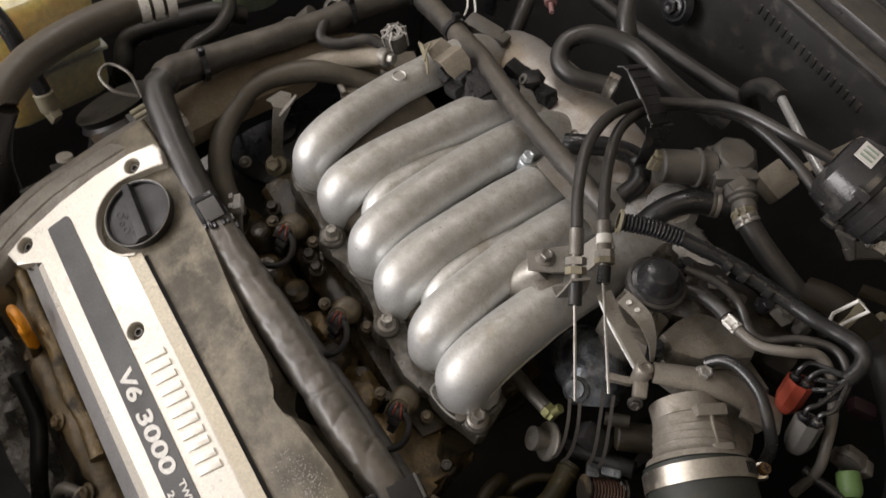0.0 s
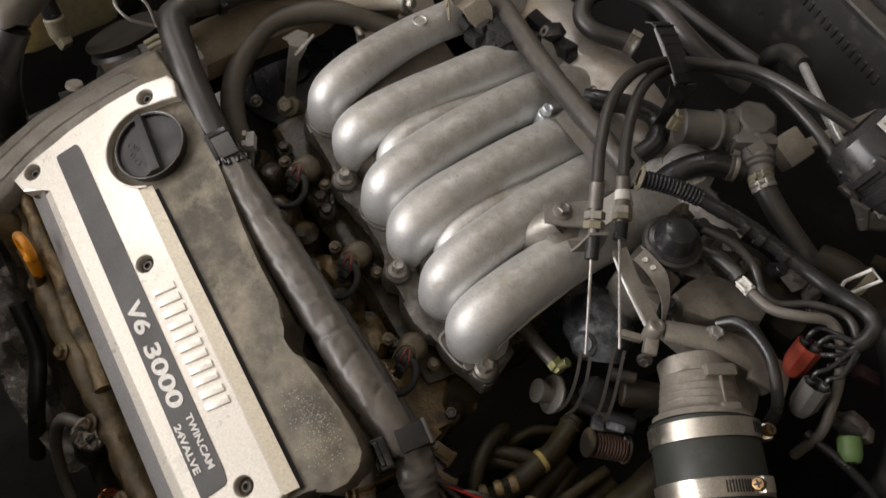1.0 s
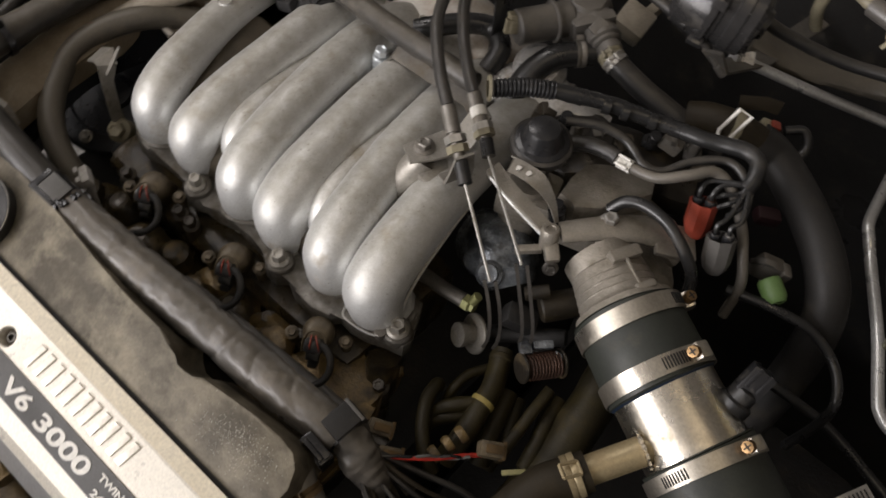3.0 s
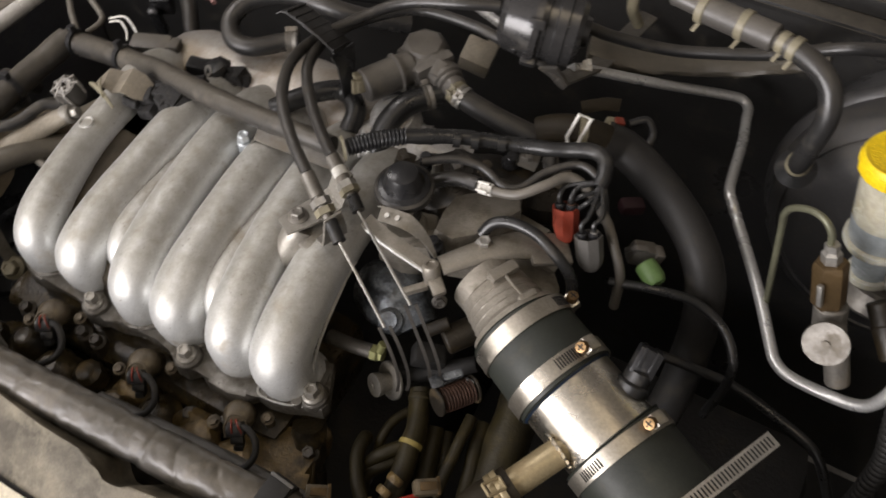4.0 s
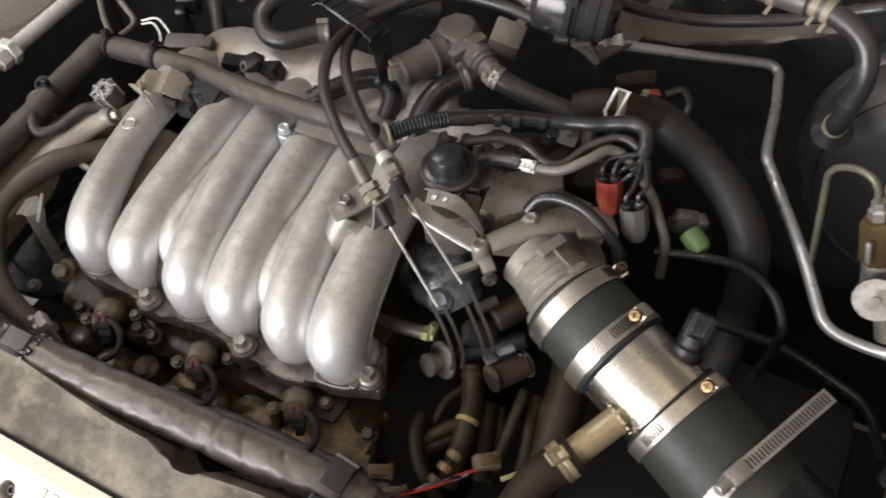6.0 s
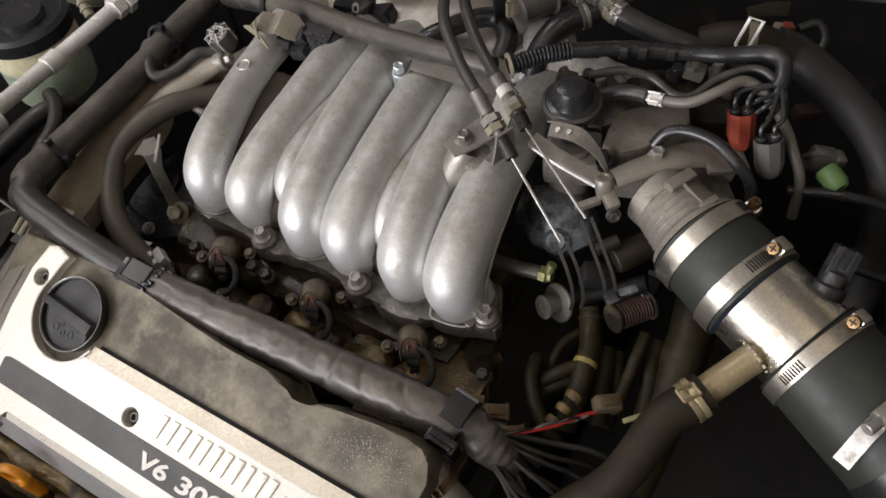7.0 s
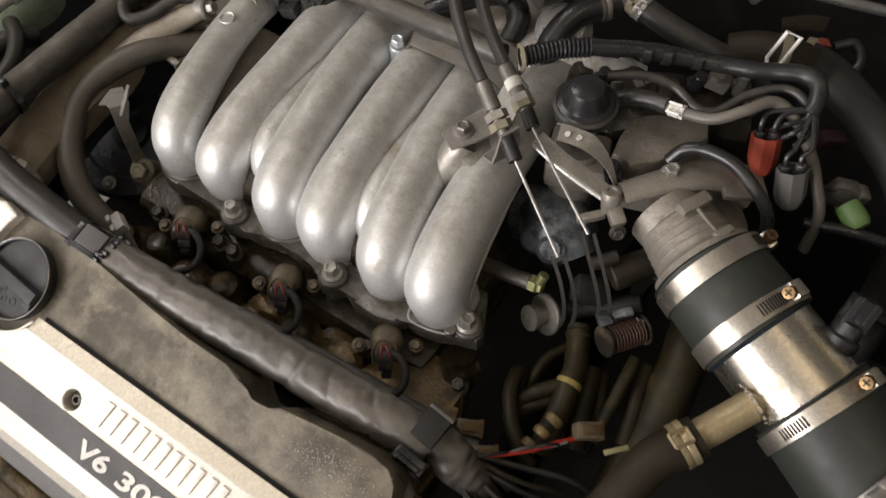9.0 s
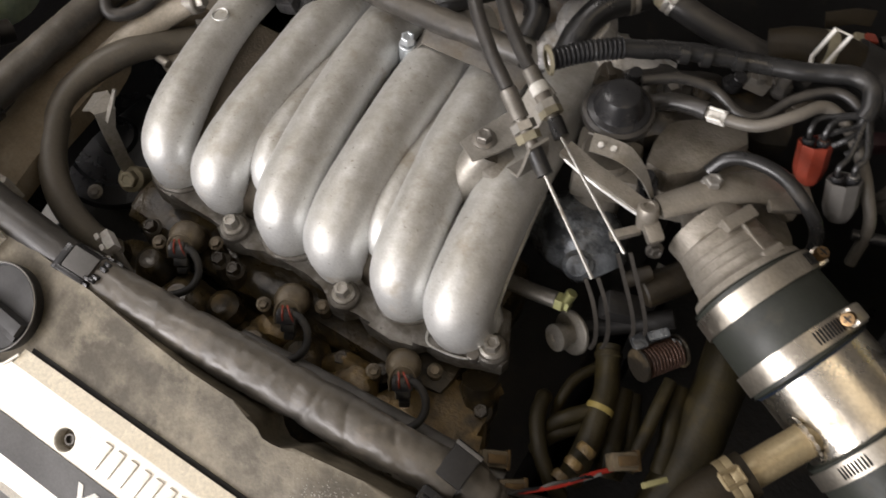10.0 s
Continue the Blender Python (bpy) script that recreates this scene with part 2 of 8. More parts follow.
    "tan": material("tan_plastic_clip", (0.25, 0.225, 0.155), (0.17, 0.15, 0.1), 0.5, 0.0, 50, 400, 0.05, (0.13, 0.11, 0.07), 0.3),
    "white": material("white_wire_plastic", (0.75, 0.74, 0.7), (0.6, 0.58, 0.52), 0.45, 0.0, 50, 400, 0.03),
    "red_wire": material("red_wire_insulation", (0.42, 0.025, 0.014), (0.28, 0.02, 0.012), 0.45, 0.0, 60, 300, 0.02),
    "brown": material("oily_brown_wire_sleeve", (0.024, 0.017, 0.008), (0.011, 0.0085, 0.005), 0.5, 0.0, 40, 300, 0.25, (0.05, 0.034, 0.012), 0.28),
    "body": material("dark_body_paint", (0.031, 0.03, 0.029), (0.02, 0.0195, 0.019), 0.36, 0.0, 8, 220, 0.06, (0.07, 0.061, 0.047), 0.3, dirt_scale=30, dust=(0.18, 0.16, 0.128), dust_amount=0.55),
    "booster": material("satin_black_booster_paint", (0.046, 0.0445, 0.044), (0.033, 0.032, 0.032), 0.36, 0.0, 8, 300, 0.04, (0.085, 0.076, 0.062), 0.3, dirt_scale=14),
    # the pale blue patches paint the sky's reflection on the oily metal
    "oily": material("oil_wet_casting_sky_sheen", (0.32, 0.35, 0.38), (0.03, 0.033, 0.037), 0.28, 0.5, 44, 300, 0.35, (0.06, 0.05, 0.036), 0.32, contrast=0.13),
    "alloy_pipe": material("pale_oxidised_alloy", (0.9, 0.885, 0.845), (0.8, 0.775, 0.72), 0.28, 0.35, 20, 400, 0.05, (0.58, 0.52, 0.42), 0.18),
    "cap_tan": material("worn_tan_injector_cap", (0.17, 0.135, 0.085), (0.06, 0.047, 0.03), 0.4, 0.2, 80, 500, 0.25, (0.02, 0.0165, 0.012), 0.4),
    "blue_grey": material("blue_black_cover_paint", (0.014, 0.015, 0.018), (0.009, 0.01, 0.012), 0.3, 0.1, 20, 300, 0.1, (0.035, 0.033, 0.03), 0.28, dirt_scale=26),
    "dome_tan": material("dusty_tan_casting", (0.05, 0.039, 0.025), (0.022, 0.018, 0.013), 0.5, 0.1, 60, 500, 0.3, (0.1, 0.077, 0.045), 0.3),
    "cap_black": material("worn_black_cap_plastic", (0.028, 0.027, 0.026), (0.018, 0.0175, 0.017), 0.46, 0.0, 60, 500, 0.08, (0.075, 0.066, 0.052), 0.2),
    "plate_edge": material("golden_worn_plate_edge", (0.86, 0.79, 0.64), (0.76, 0.68, 0.52), 0.32, 0.1, 18, 400, 0.05, (0.56, 0.46, 0.3), 0.2),
    "fleck": material("pale_dried_splash", (0.55, 0.53, 0.47), (0.42, 0.4, 0.34), 0.6, 0.0, 60, 400, 0.0),
    "pale_grey": material("pale_grey_plastic", (0.4, 0.385, 0.36), (0.28, 0.265, 0.24), 0.5, 0.0, 60, 400, 0.06, (0.12, 0.1, 0.07), 0.3),
    "well_hose": material("oily_olive_brown_rubber", (0.032, 0.025, 0.0095), (0.013, 0.0105, 0.0055), 0.5, 0.0, 45, 400, 0.2, (0.055, 0.04, 0.013), 0.32, dirt_scale=60, spec=0.25),
    "foam": material("crumbling_black_foam", (0.022, 0.021, 0.021), (0.012, 0.0115, 0.0115), 0.8, 0.0, 60, 300, 0.7, (0.06, 0.055, 0.046), 0.3, dirt_scale=90),
    "tan_dust": material("caked_tan_dust", (0.37, 0.305, 0.215), (0.23, 0.18, 0.115), 0.7, 0.0, 30, 400, 0.25, (0.4, 0.345, 0.26), 0.38, dirt_scale=35),
    "olive_pipe": material("olive_plated_pipe", (0.17, 0.17, 0.115), (0.12, 0.12, 0.08), 0.4, 0.4, 40, 400, 0.05, (0.09, 0.08, 0.05), 0.25),
    "outlet_cast": material("bright_oiled_casting", (0.62, 0.62, 0.62), (0.4, 0.39, 0.37), 0.36, 0.6, 40, 400, 0.25, (0.16, 0.125, 0.08), 0.4, 0.12, dirt_scale=45),
    "zinc": material("pale_zinc", (0.62, 0.66, 0.68), (0.48, 0.51, 0.53), 0.36, 0.6, 40, 400, 0.08, (0.3, 0.27, 0.22), 0.25),
    "hose_dusty": material("brown_dusted_rubber_hose", (0.085, 0.074, 0.057), (0.05, 0.044, 0.035), 0.42, 0.0, 30, 400, 0.1, (0.13, 0.108, 0.076), 0.3, dust=(0.17, 0.145, 0.105), dust_amount=0.4),
    "end_dust": material("dust_coated_casting", (0.34, 0.3, 0.24), (0.2, 0.175, 0.135), 0.5, 0.15, 40, 400, 0.2, (0.36, 0.31, 0.23), 0.32),
    "brass_bright": material("worn_brass", (0.3, 0.19, 0.09), (0.2, 0.125, 0.06), 0.36, 0.85, 60, 400, 0.05, (0.12, 0.08, 0.04), 0.3),
    "wing_paint": material("dark_navy_bay_paint", (0.11, 0.11, 0.12), (0.08, 0.08, 0.087), 0.4, 0.0, 8, 220, 0.06, (0.16, 0.148, 0.125), 0.3, dirt_scale=20, dust=(0.2, 0.185, 0.155), dust_amount=0.5),
    "hose_black": material("matt_black_rubber", (0.024, 0.0225, 0.021), (0.015, 0.0145, 0.014), 0.52, 0.0, 30, 400, 0.1, (0.05, 0.044, 0.035), 0.3, spec=0.3),
    "drum_black": material("glossy_black_moulding", (0.034, 0.033, 0.033), (0.022, 0.0215, 0.0215), 0.22, 0.0, 30, 500, 0.05, (0.08, 0.071, 0.058), 0.25, spec=0.7),
    "valley_grime": material("ochre_stained_valley_casting", (0.05, 0.036, 0.016), (0.013, 0.0108, 0.0075), 0.32, 0.1, 40, 300, 0.3, (0.16, 0.11, 0.043), 0.35, 0.12, dirt_scale=32, contrast=0.15),
    "head_brown": material("baked_brown_casting", (0.15, 0.105, 0.052), (0.055, 0.04, 0.022), 0.5, 0.15, 30, 300, 0.35, (0.2, 0.155, 0.085), 0.36, dirt_scale=26, contrast=0.17),
    "loom_dark": material("dark_taped_loom", (0.05, 0.046, 0.04), (0.027, 0.025, 0.0225), 0.4, 0.0, 26, 240, 0.2, (0.12, 0.102, 0.077), 0.3, dirt_scale=30, grain=0.35, contrast=0.14, dust=(0.17, 0.146, 0.11), dust_amount=0.5),
    "concrete": material("oil_stained_concrete", (0.27, 0.26, 0.24), (0.16, 0.155, 0.145), 0.8, 0.0, 4, 90, 0.4, (0.06, 0.055, 0.05), 0.35, dirt_scale=7),
    "wall": material("painted_block_wall", (0.42, 0.4, 0.375), (0.34, 0.325, 0.3), 0.85, 0.0, 2, 60, 0.15),
}

# ---------------------------------------------------------------- mesh helpers
UP = Vector((0, 0, 1))


def V(*a):
    return Vector(a)


def smooth_path(pts, n=6):
    """Catmull-Rom through the control points; each may carry a radius as its fourth number."""
    p = [np.array(q, float) for q in pts]
    if len(p) < 3 or n < 2:
        return p
    p = [2 * p[0] - p[1]] + p + [2 * p[-1] - p[-2]]
    out = []
    for i in range(1, len(p) - 2):
        a, b, c, d = p[i - 1:i + 3]
        for k in range(n):
            t = k / n
            out.append(0.5 * (2 * b + (c - a) * t + (2 * a - 5 * b + 4 * c - d) * t * t + (3 * b - a - 3 * c + d) * t ** 3))
    return out + [p[-2]]


def tube(bm, pts, r, seg=12, n=6, lump=0.0, ribs=0, rib=0.12, flat=1.0, cap=True, seed=0, crease=0.0):
    """A swept round tube; lump: uneven radius, ribs: number of corrugations, flat: squash along the second axis,
    crease: depth of folds in wrapped tape."""
    q = smooth_path(pts, n)
    if r > 0.0025:
        seg = max(seg, 16)
    if ribs:
        line = [V(*p[:3]) for p in q]
        acc = [0.0]
        for a, b in zip(line, line[1:]):
            acc.append(acc[-1] + (b - a).length)
        res = []
        for i in range(ribs * 4 + 1):
            s = acc[-1] * i / (ribs * 4)
            k = max(j for j in range(len(acc)) if acc[j] <= s + 1e-9)
            k = min(k, len(acc) - 2)
            f = (s - acc[k]) / max(acc[k + 1] - acc[k], 1e-9)
            res.append(np.append(np.array(line[k].lerp(line[k + 1], f)), r * (1 + rib * (1, 0.6, -1, 0.6)[i % 4])))
        q = res
    pos = [V(*p[:3]) for p in q]
    rad = [p[3] if len(p) > 3 else r for p in q]
    t0 = (pos[1] - pos[0]).normalized()
    nrm = t0.cross(UP)
    if nrm.length < 0.05:
        nrm = t0.cross(V(0, 1, 0))
    nrm.normalize()
    rings = []
    for i, c in enumerate(pos):
        t = (pos[min(i + 1, len(pos) - 1)] - pos[max(i - 1, 0)]).normalized()
        nrm = (nrm - t * nrm.dot(t)).normalized()
        bi = t.cross(nrm)
        ring = []
        for k in range(seg):
            a = 2 * math.pi * k / seg
            d = nrm * math.cos(a) + bi * (math.sin(a) * flat)
            rr = rad[i]
            if lump:
                rr *= 1 + lump * noise.noise((c + d * rr) * 55 + V(seed, 0, 0)) + 0.5 * lump * noise.noise((c + d * rr) * 140)
            if crease:
                w = (c + d * rr) * 22
                rr *= 1 - crease * (1 - abs(noise.noise(w + V(3, 1, 7)))) ** 14 - 0.5 * crease * (1 - abs(noise.noise(w * 2.3))) ** 14
            ring.append(bm.verts.new(c + d * rr))
        rings.append(ring)
    for a, b in zip(rings, rings[1:]):
        for k in range(seg):
            bm.faces.new((a[k], a[(k + 1) % seg], b[(k + 1) % seg], b[k]))
    if cap:
        bm.faces.new(rings[0][::-1])
        bm.faces.new(rings[-1])
    return bm


def axis_matrix(p, d, spin=0.0):
    """A frame at p whose z runs along d."""
    m = V(*d).normalized().to_track_quat("Z", "Y").to_matrix().to_4x4()
    return Matrix.Translation(V(*p)) @ m @ Matrix.Rotation(radians(spin), 4, "Z")


def lathe(bm, profile, m, seg=24, squash=1.0):
    """Turns (radius, height) pairs round the z axis of the frame m."""
    rings = []
    for r, h in profile:
        if r < 1e-6:
            rings.append([bm.verts.new(m @ V(0, 0, h))])
        else:
            rings.append([bm.verts.new(m @ V(r * math.cos(2 * math.pi * k / seg), squash * r * math.sin(2 * math.pi * k / seg), h)) for k in range(seg)])
    for a, b in zip(rings, rings[1:]):
        for k in range(seg):
            j = (k + 1) % seg
            if len(a) == 1 and len(b) == 1:
                continue
            if len(a) == 1:
                bm.faces.new((a[0], b[j], b[k])) if False else bm.faces.new((a[0], b[k], b[j]))
            elif len(b) == 1:
                bm.faces.new((a[k], a[j], b[0]))
            else:
                bm.faces.new((a[k], a[j], b[j], b[k]))
    return bm


def rod(bm, a, b, r, r2=None, seg=14, bevel=0.12):
    """A closed cylinder or cone from a to b with rounded rims."""
    a, b = V(*a), V(*b)
    h, r2 = (b - a).length, r if r2 is None else r2
    e = min(r, r2) * bevel
    return lathe(bm, [(0, 0), (r - e, 0), (r, e), (r2, h - e), (r2 - e, h), (0, h)], axis_matrix(a, b - a), seg)


def box(bm, size, m, bevel=0.0015, taper=1.0):
    """A rounded box; taper shrinks its top."""
    g = bmesh.ops.create_cube(bm, size=1.0)
    vs = g["verts"]
    for v in vs:
        k = taper if v.co.z > 0 else 1.0
        v.co = V(v.co.x * size[0] * k, v.co.y * size[1] * k, v.co.z * size[2])
    if bevel:
        es = list({e for v in vs for e in v.link_edges})
        r = bmesh.ops.bevel(bm, geom=es, offset=min(bevel, min(size) * 0.3), segments=2, affect="EDGES", profile=0.6)
        vs = list({v for f in r["faces"] for v in f.verts} | {v for v in vs if v.is_valid})
    bmesh.ops.transform(bm, matrix=m, verts=vs)
    return bm


def prism(bm, outline, thick, m, bevel=0.0):
    """A flat plate from a 2D outline in the frame m, thick along its z."""
    a = [bm.verts.new(m @ V(x, y, 0)) for x, y in outline]
    b = [bm.verts.new(m @ V(x, y, thick)) for x, y in outline]
    n = len(a)
    fs = [bm.faces.new(a[::-1]), bm.faces.new(b)]
    for k in range(n):
        fs.append(bm.faces.new((a[k], a[(k + 1) % n], b[(k + 1) % n], b[k])))
    if bevel:
        es = list(fs[1].edges)
        bmesh.ops.bevel(bm, geom=es, offset=bevel, segments=2, affect="EDGES", profile=0.6)
    return bm


def strip(bm, pts, width, thick, side):
    """A bent metal strap along pts; side: the direction of its width."""
    side = V(*side).normalized()
    pos = [V(*p) for p in pts]
    rings = []
    for i, c in enumerate(pos):
        t = (pos[min(i + 1, len(pos) - 1)] - pos[max(i - 1, 0)]).normalized()
        s = (side - t * side.dot(t)).normalized()
        u = t.cross(s)
        w = width[i] if isinstance(width, (list, tuple)) else width
        rings.append([bm.verts.new(c + s * (w / 2) * i1 + u * (thick / 2) * i2) for i1, i2 in ((-1, -1), (1, -1), (1, 1), (-1, 1))])
    for a, b in zip(rings, rings[1:]):
        for k in range(4):
            bm.faces.new((a[k], a[(k + 1) % 4], b[(k + 1) % 4], b[k]))
    bm.faces.new(rings[0][::-1]), bm.faces.new(rings[-1])
    return bm


def hexbolt(bm, p, d, r=0.008, h=0.007, washer=True, seg_turn=10):
    m = axis_matrix(p, d, seg_turn)
    if washer:
        lathe(bm, [(0, 0), (r * 1.45, 0), (r * 1.45, h * 0.18), (r * 1.15, h * 0.32), (0, h * 0.32)], m, 18)
    lathe(bm, [(0, h * 0.2), (r, h * 0.2), (r, h * 0.9), (r * 0.88, h), (r * 0.6, h), (r * 0.5, h * 0.93), (0, h * 0.9)], m, 6)
    return bm


def mesh_of(name, bm, mat, sharp=35):
    bmesh.ops.recalc_face_normals(bm, faces=bm.faces)
    me = bpy.data.meshes.new(name)
    bm.to_mesh(me)
    bm.free()
    for f in me.polygons:
        f.use_smooth = True
    me.set_sharp_from_angle(angle=radians(sharp))
    me.materials.append(mat)
    return me


def thing(name, label, category, base=(0, 0, 0), bm=None, mat=None, group="", kind=""):
    """A top-level thing: an Empty at its base, or one mesh."""
    ob = new(name, mesh_of(name, bm, mat) if bm else None)
    if not bm:
        ob.location = base
        ob.empty_display_size = 0.02
    return tagged(ob, label, category, group, kind)


def part(name, bm, mat, parent, label=""):
    """One mesh, in world coordinates, under a thing or a part."""
    ob = new(name, mesh_of(name, bm, mat))
    ob.parent = parent
    ob.matrix_parent_inverse = Matrix.Translation(-parent.location)
    return tagged(ob, label)


def B():
    return bmesh.new()


def text_mesh(word, size, depth, shear=0.0, space=1.0):
    """The built-in font as a flat solid in its own xy plane."""
    cu = bpy.data.curves.new("lettering", "FONT")
    cu.body, cu.size, cu.extrude, cu.shear, cu.space_character = word, size, depth / 2, shear, space
    cu.offset = size * 0.03
    ob = new("lettering", cu)
    bpy.context.view_layer.update()
    me = bpy.data.meshes.new_from_object(ob.evaluated_get(bpy.context.evaluated_depsgraph_get()))
    bpy.data.objects.remove(ob)
    return me

# ---------------------------------------------------------------- the garage and the car body


def slab(name, lo, hi, mat, bevel=0.0, label="", category=""):
    lo, hi = V(*lo), V(*hi)
    bm = box(B(), tuple(hi - lo), Matrix.Translation((lo + hi) / 2), bevel)
    return thing(name, label, category, bm=bm, mat=mat, kind="structure")


slab("ground", (-4, -8, -0.1), (5, 4, 0.0), M["concrete"], 0, "oil-stained grey concrete garage floor", "floor")
slab("wall_back", (-2.4, 2.6, 0), (3.0, 2.75, 3.0), M["wall"], 0, "plain painted garage wall", "wall")
slab("wall_side_one", (-2.55, -3.0, 0), (-2.4, 2.75, 3.0), M["wall"], 0, "plain painted garage side wall", "wall")
slab("wall_side_two", (3.0, -3.0, 0), (3.15, 2.75, 3.0), M["wall"], 0, "plain painted garage side wall", "wall")
slab("wall_front_pier", (-2.55, -3.15, 0), (-2.0, -3.0, 3.0), M["wall"], 0, "plain garage front wall beside the open door", "wall")
slab("wall_front_pier_two", (0.6, -3.15, 0), (3.15, -3.0, 3.0), M["wall"], 0, "plain garage front wall beside the open door", "wall")
slab("wall_front_lintel", (-2.0, -3.15, 2.65), (0.6, -3.0, 3.0), M["wall"], 0, "plain wall above the open garage door", "wall")
slab("ceiling", (-2.55, -3.15, 3.0), (3.15, 2.75, 3.12), M["wall"], 0, "plain pale garage ceiling", "ceiling")

slab("undertray", (-0.66, -0.54, 0.2), (0.80, 0.575, 0.24), M["block"], 0, "dark oily tray under the engine", "undertray")
slab("bulkhead", (-0.8, 0.575, 0.25), (0.95, 0.62, 1.02), M["body"], 0.01, "dusty black engine bay bulkhead panel", "bulkhead")
slab("inner_wing_one", (-0.72, -0.62, 0.3), (-0.66, 0.575, 0.93), M["wing_paint"], 0.01, "dark inner wing of the engine bay", "inner wing")
slab("inner_wing_two", (0.80, -0.62, 0.3), (0.86, 0.575, 1.0), M["body"], 0.01, "dark inner wing of the engine bay", "inner wing")
slab("radiator_panel", (-0.66, -0.62, 0.2), (0.80, -0.54, 0.95), M["body"], 0.01, "dark radiator panel at the front of the bay", "panel")
bm = B()
strip(bm, [(-0.8, 0.60, 1.0), (0.06, 0.60, 1.0), (0.95, 0.60, 1.0)], 0.05, 0.03, (0, 1, 0))
for k, (y, z) in enumerate(((0.62, 1.03), (0.66, 1.055), (0.70, 1.075), (0.75, 1.085))):
    box(bm, (1.75, 0.045, 0.02 + 0.008 * (k % 2)), Matrix.Translation((0.075, y, z)), 0.006)
thing("cowl", "ridged dusty black cowl panel behind the engine", "cowl", bm=bm, mat=M["body"], kind="structure")

# ---------------------------------------------------------------- the engine's base
engine = thing("engine_block", "grimy oil-stained engine block and cylinder head", "engine", (0, 0, 0.3))
bm = B()
box(bm, (0.50, 0.52, 0.42), Matrix.Translation((0.03, 0.06, 0.56)), 0.02)
box(bm, (0.36, 0.34, 0.42), Matrix.Translation((0.48, 0.16, 0.48)), 0.04)
part("crankcase", bm, M["block"], engine, "black oily crankcase and gearbox housing")
bm = B()
box(bm, (0.46, 0.2, 0.24), pose(0.025, -0.165, 0.70, -27), 0.01)
part("cylinder_head", bm, M["grimy"], engine, "rusty brown stained cylinder head")
bm = B()
box(bm, (0.34, 0.15, 0.085), Matrix.Translation((0.04, 0.055, 0.815)), 0.02)
tube(bm, [(-0.12, -0.05, 0.808), (-0.02, -0.052, 0.81), (0.08, -0.05, 0.808), (0.15, -0.046, 0.804), (0.18, -0.04, 0.78)], 0.028, 14, 8, 0.2, flat=0.7)
tube(bm, [(-0.12, 0.0, 0.84), (0.0, -0.004, 0.842), (0.1, -0.002, 0.84), (0.16, 0.002, 0.836), (0.2, 0.01, 0.82)], 0.02, 14, 10, 0.2, flat=0.8)
for k in range(7):
    x = -0.11 + 0.04 * k
    lathe(bm, [(0, 0), (0.016 + 0.004 * (k % 3), 0), (0.014, 0.012 + 0.004 * (k % 2)), (0.009, 0.016 + 0.004 * (k % 2)), (0, 0.016)],
          axis_matrix((x, -0.055 + 0.012 * (k % 2), 0.834), (0, -0.15, 1)), 10)
tube(bm, [(0.225, 0.01, 0.86, 0.016), (0.23, 0.002, 0.84, 0.014), (0.234, -0.006, 0.8, 0.011), (0.236, -0.01, 0.76, 0.01)], 0.013, 12, 5, 0.25)
bm_ear = B()
prism(bm_ear, [(0.15, -0.1), (0.15, -0.06), (0.17, -0.02), (0.2, 0.0), (0.238, 0.022), (0.243, 0.008), (0.237, -0.004), (0.25, -0.024), (0.26, -0.055), (0.258, -0.1)][::-1], 0.03, Matrix.Translation((0, 0, 0.819)), 0.006)
tube(bm_ear, [(0.236, 0.018, 0.84, 0.007), (0.234, -0.003, 0.842, 0.006), (0.246, -0.024, 0.84, 0.005), (0.256, -0.055, 0.836, 0.005), (0.254, -0.1, 0.83, 0.005)], 0.006, 10, 5, 0.3)
tube(bm_ear, [(0.12, -0.046, 0.838, 0.008), (0.142, -0.04, 0.846, 0.013), (0.16, -0.05, 0.842, 0.01)], 0.012, 14, 7, 0.4)
part("lower_manifold_ear", bm_ear, M["ochre"], engine, "ochre oil-varnished casting ear")
for q in ((0.06, -0.036, 0.843), (0.128, -0.032, 0.843)):
    part("casting_lug", tube(B(), [(q[0] - 0.022, q[1] - 0.006, q[2] - 0.012, 0.008), (q[0], q[1], q[2], 0.013), (q[0] + 0.02, q[1] + 0.004, q[2] - 0.008, 0.009)], 0.012, 16, 6, 0.35), M["ochre"], engine)
part("lower_manifold", bm, M["valley_grime"], engine, "lower intake casting caked with brown oil and dust")
for x, y, z in ((-0.008, -0.0195, 0.868), (0.0045, -0.018, 0.861), (0.155, -0.022, 0.846), (0.235, -0.04, 0.838), (0.122, -0.03, 0.846), (0.238, -0.008, 0.846), (-0.09, -0.02, 0.85)):
    bm = B()
    hexbolt(bm, (x, y, z), (0, -0.25, 1), 0.0058, 0.011)
    rod(bm, (x, y, z - 0.02), (x, y, z + 0.002), 0.0078)
    part("cover_bolt", bm, M["dome_tan"], engine, "dull yellowish plated bolt in the valley")

# ---------------------------------------------------------------- front valve cover
TILT_COVER = 27.0
CM = pose(0, -0.2, 0.887, TILT_COVER)          # u along the engine, v up the slope, w outwards


cover = thing("valve_cover", "dusty valve cover with a champagne silver ornament plate", "valve cover", (0.03, -0.2, 0.84))
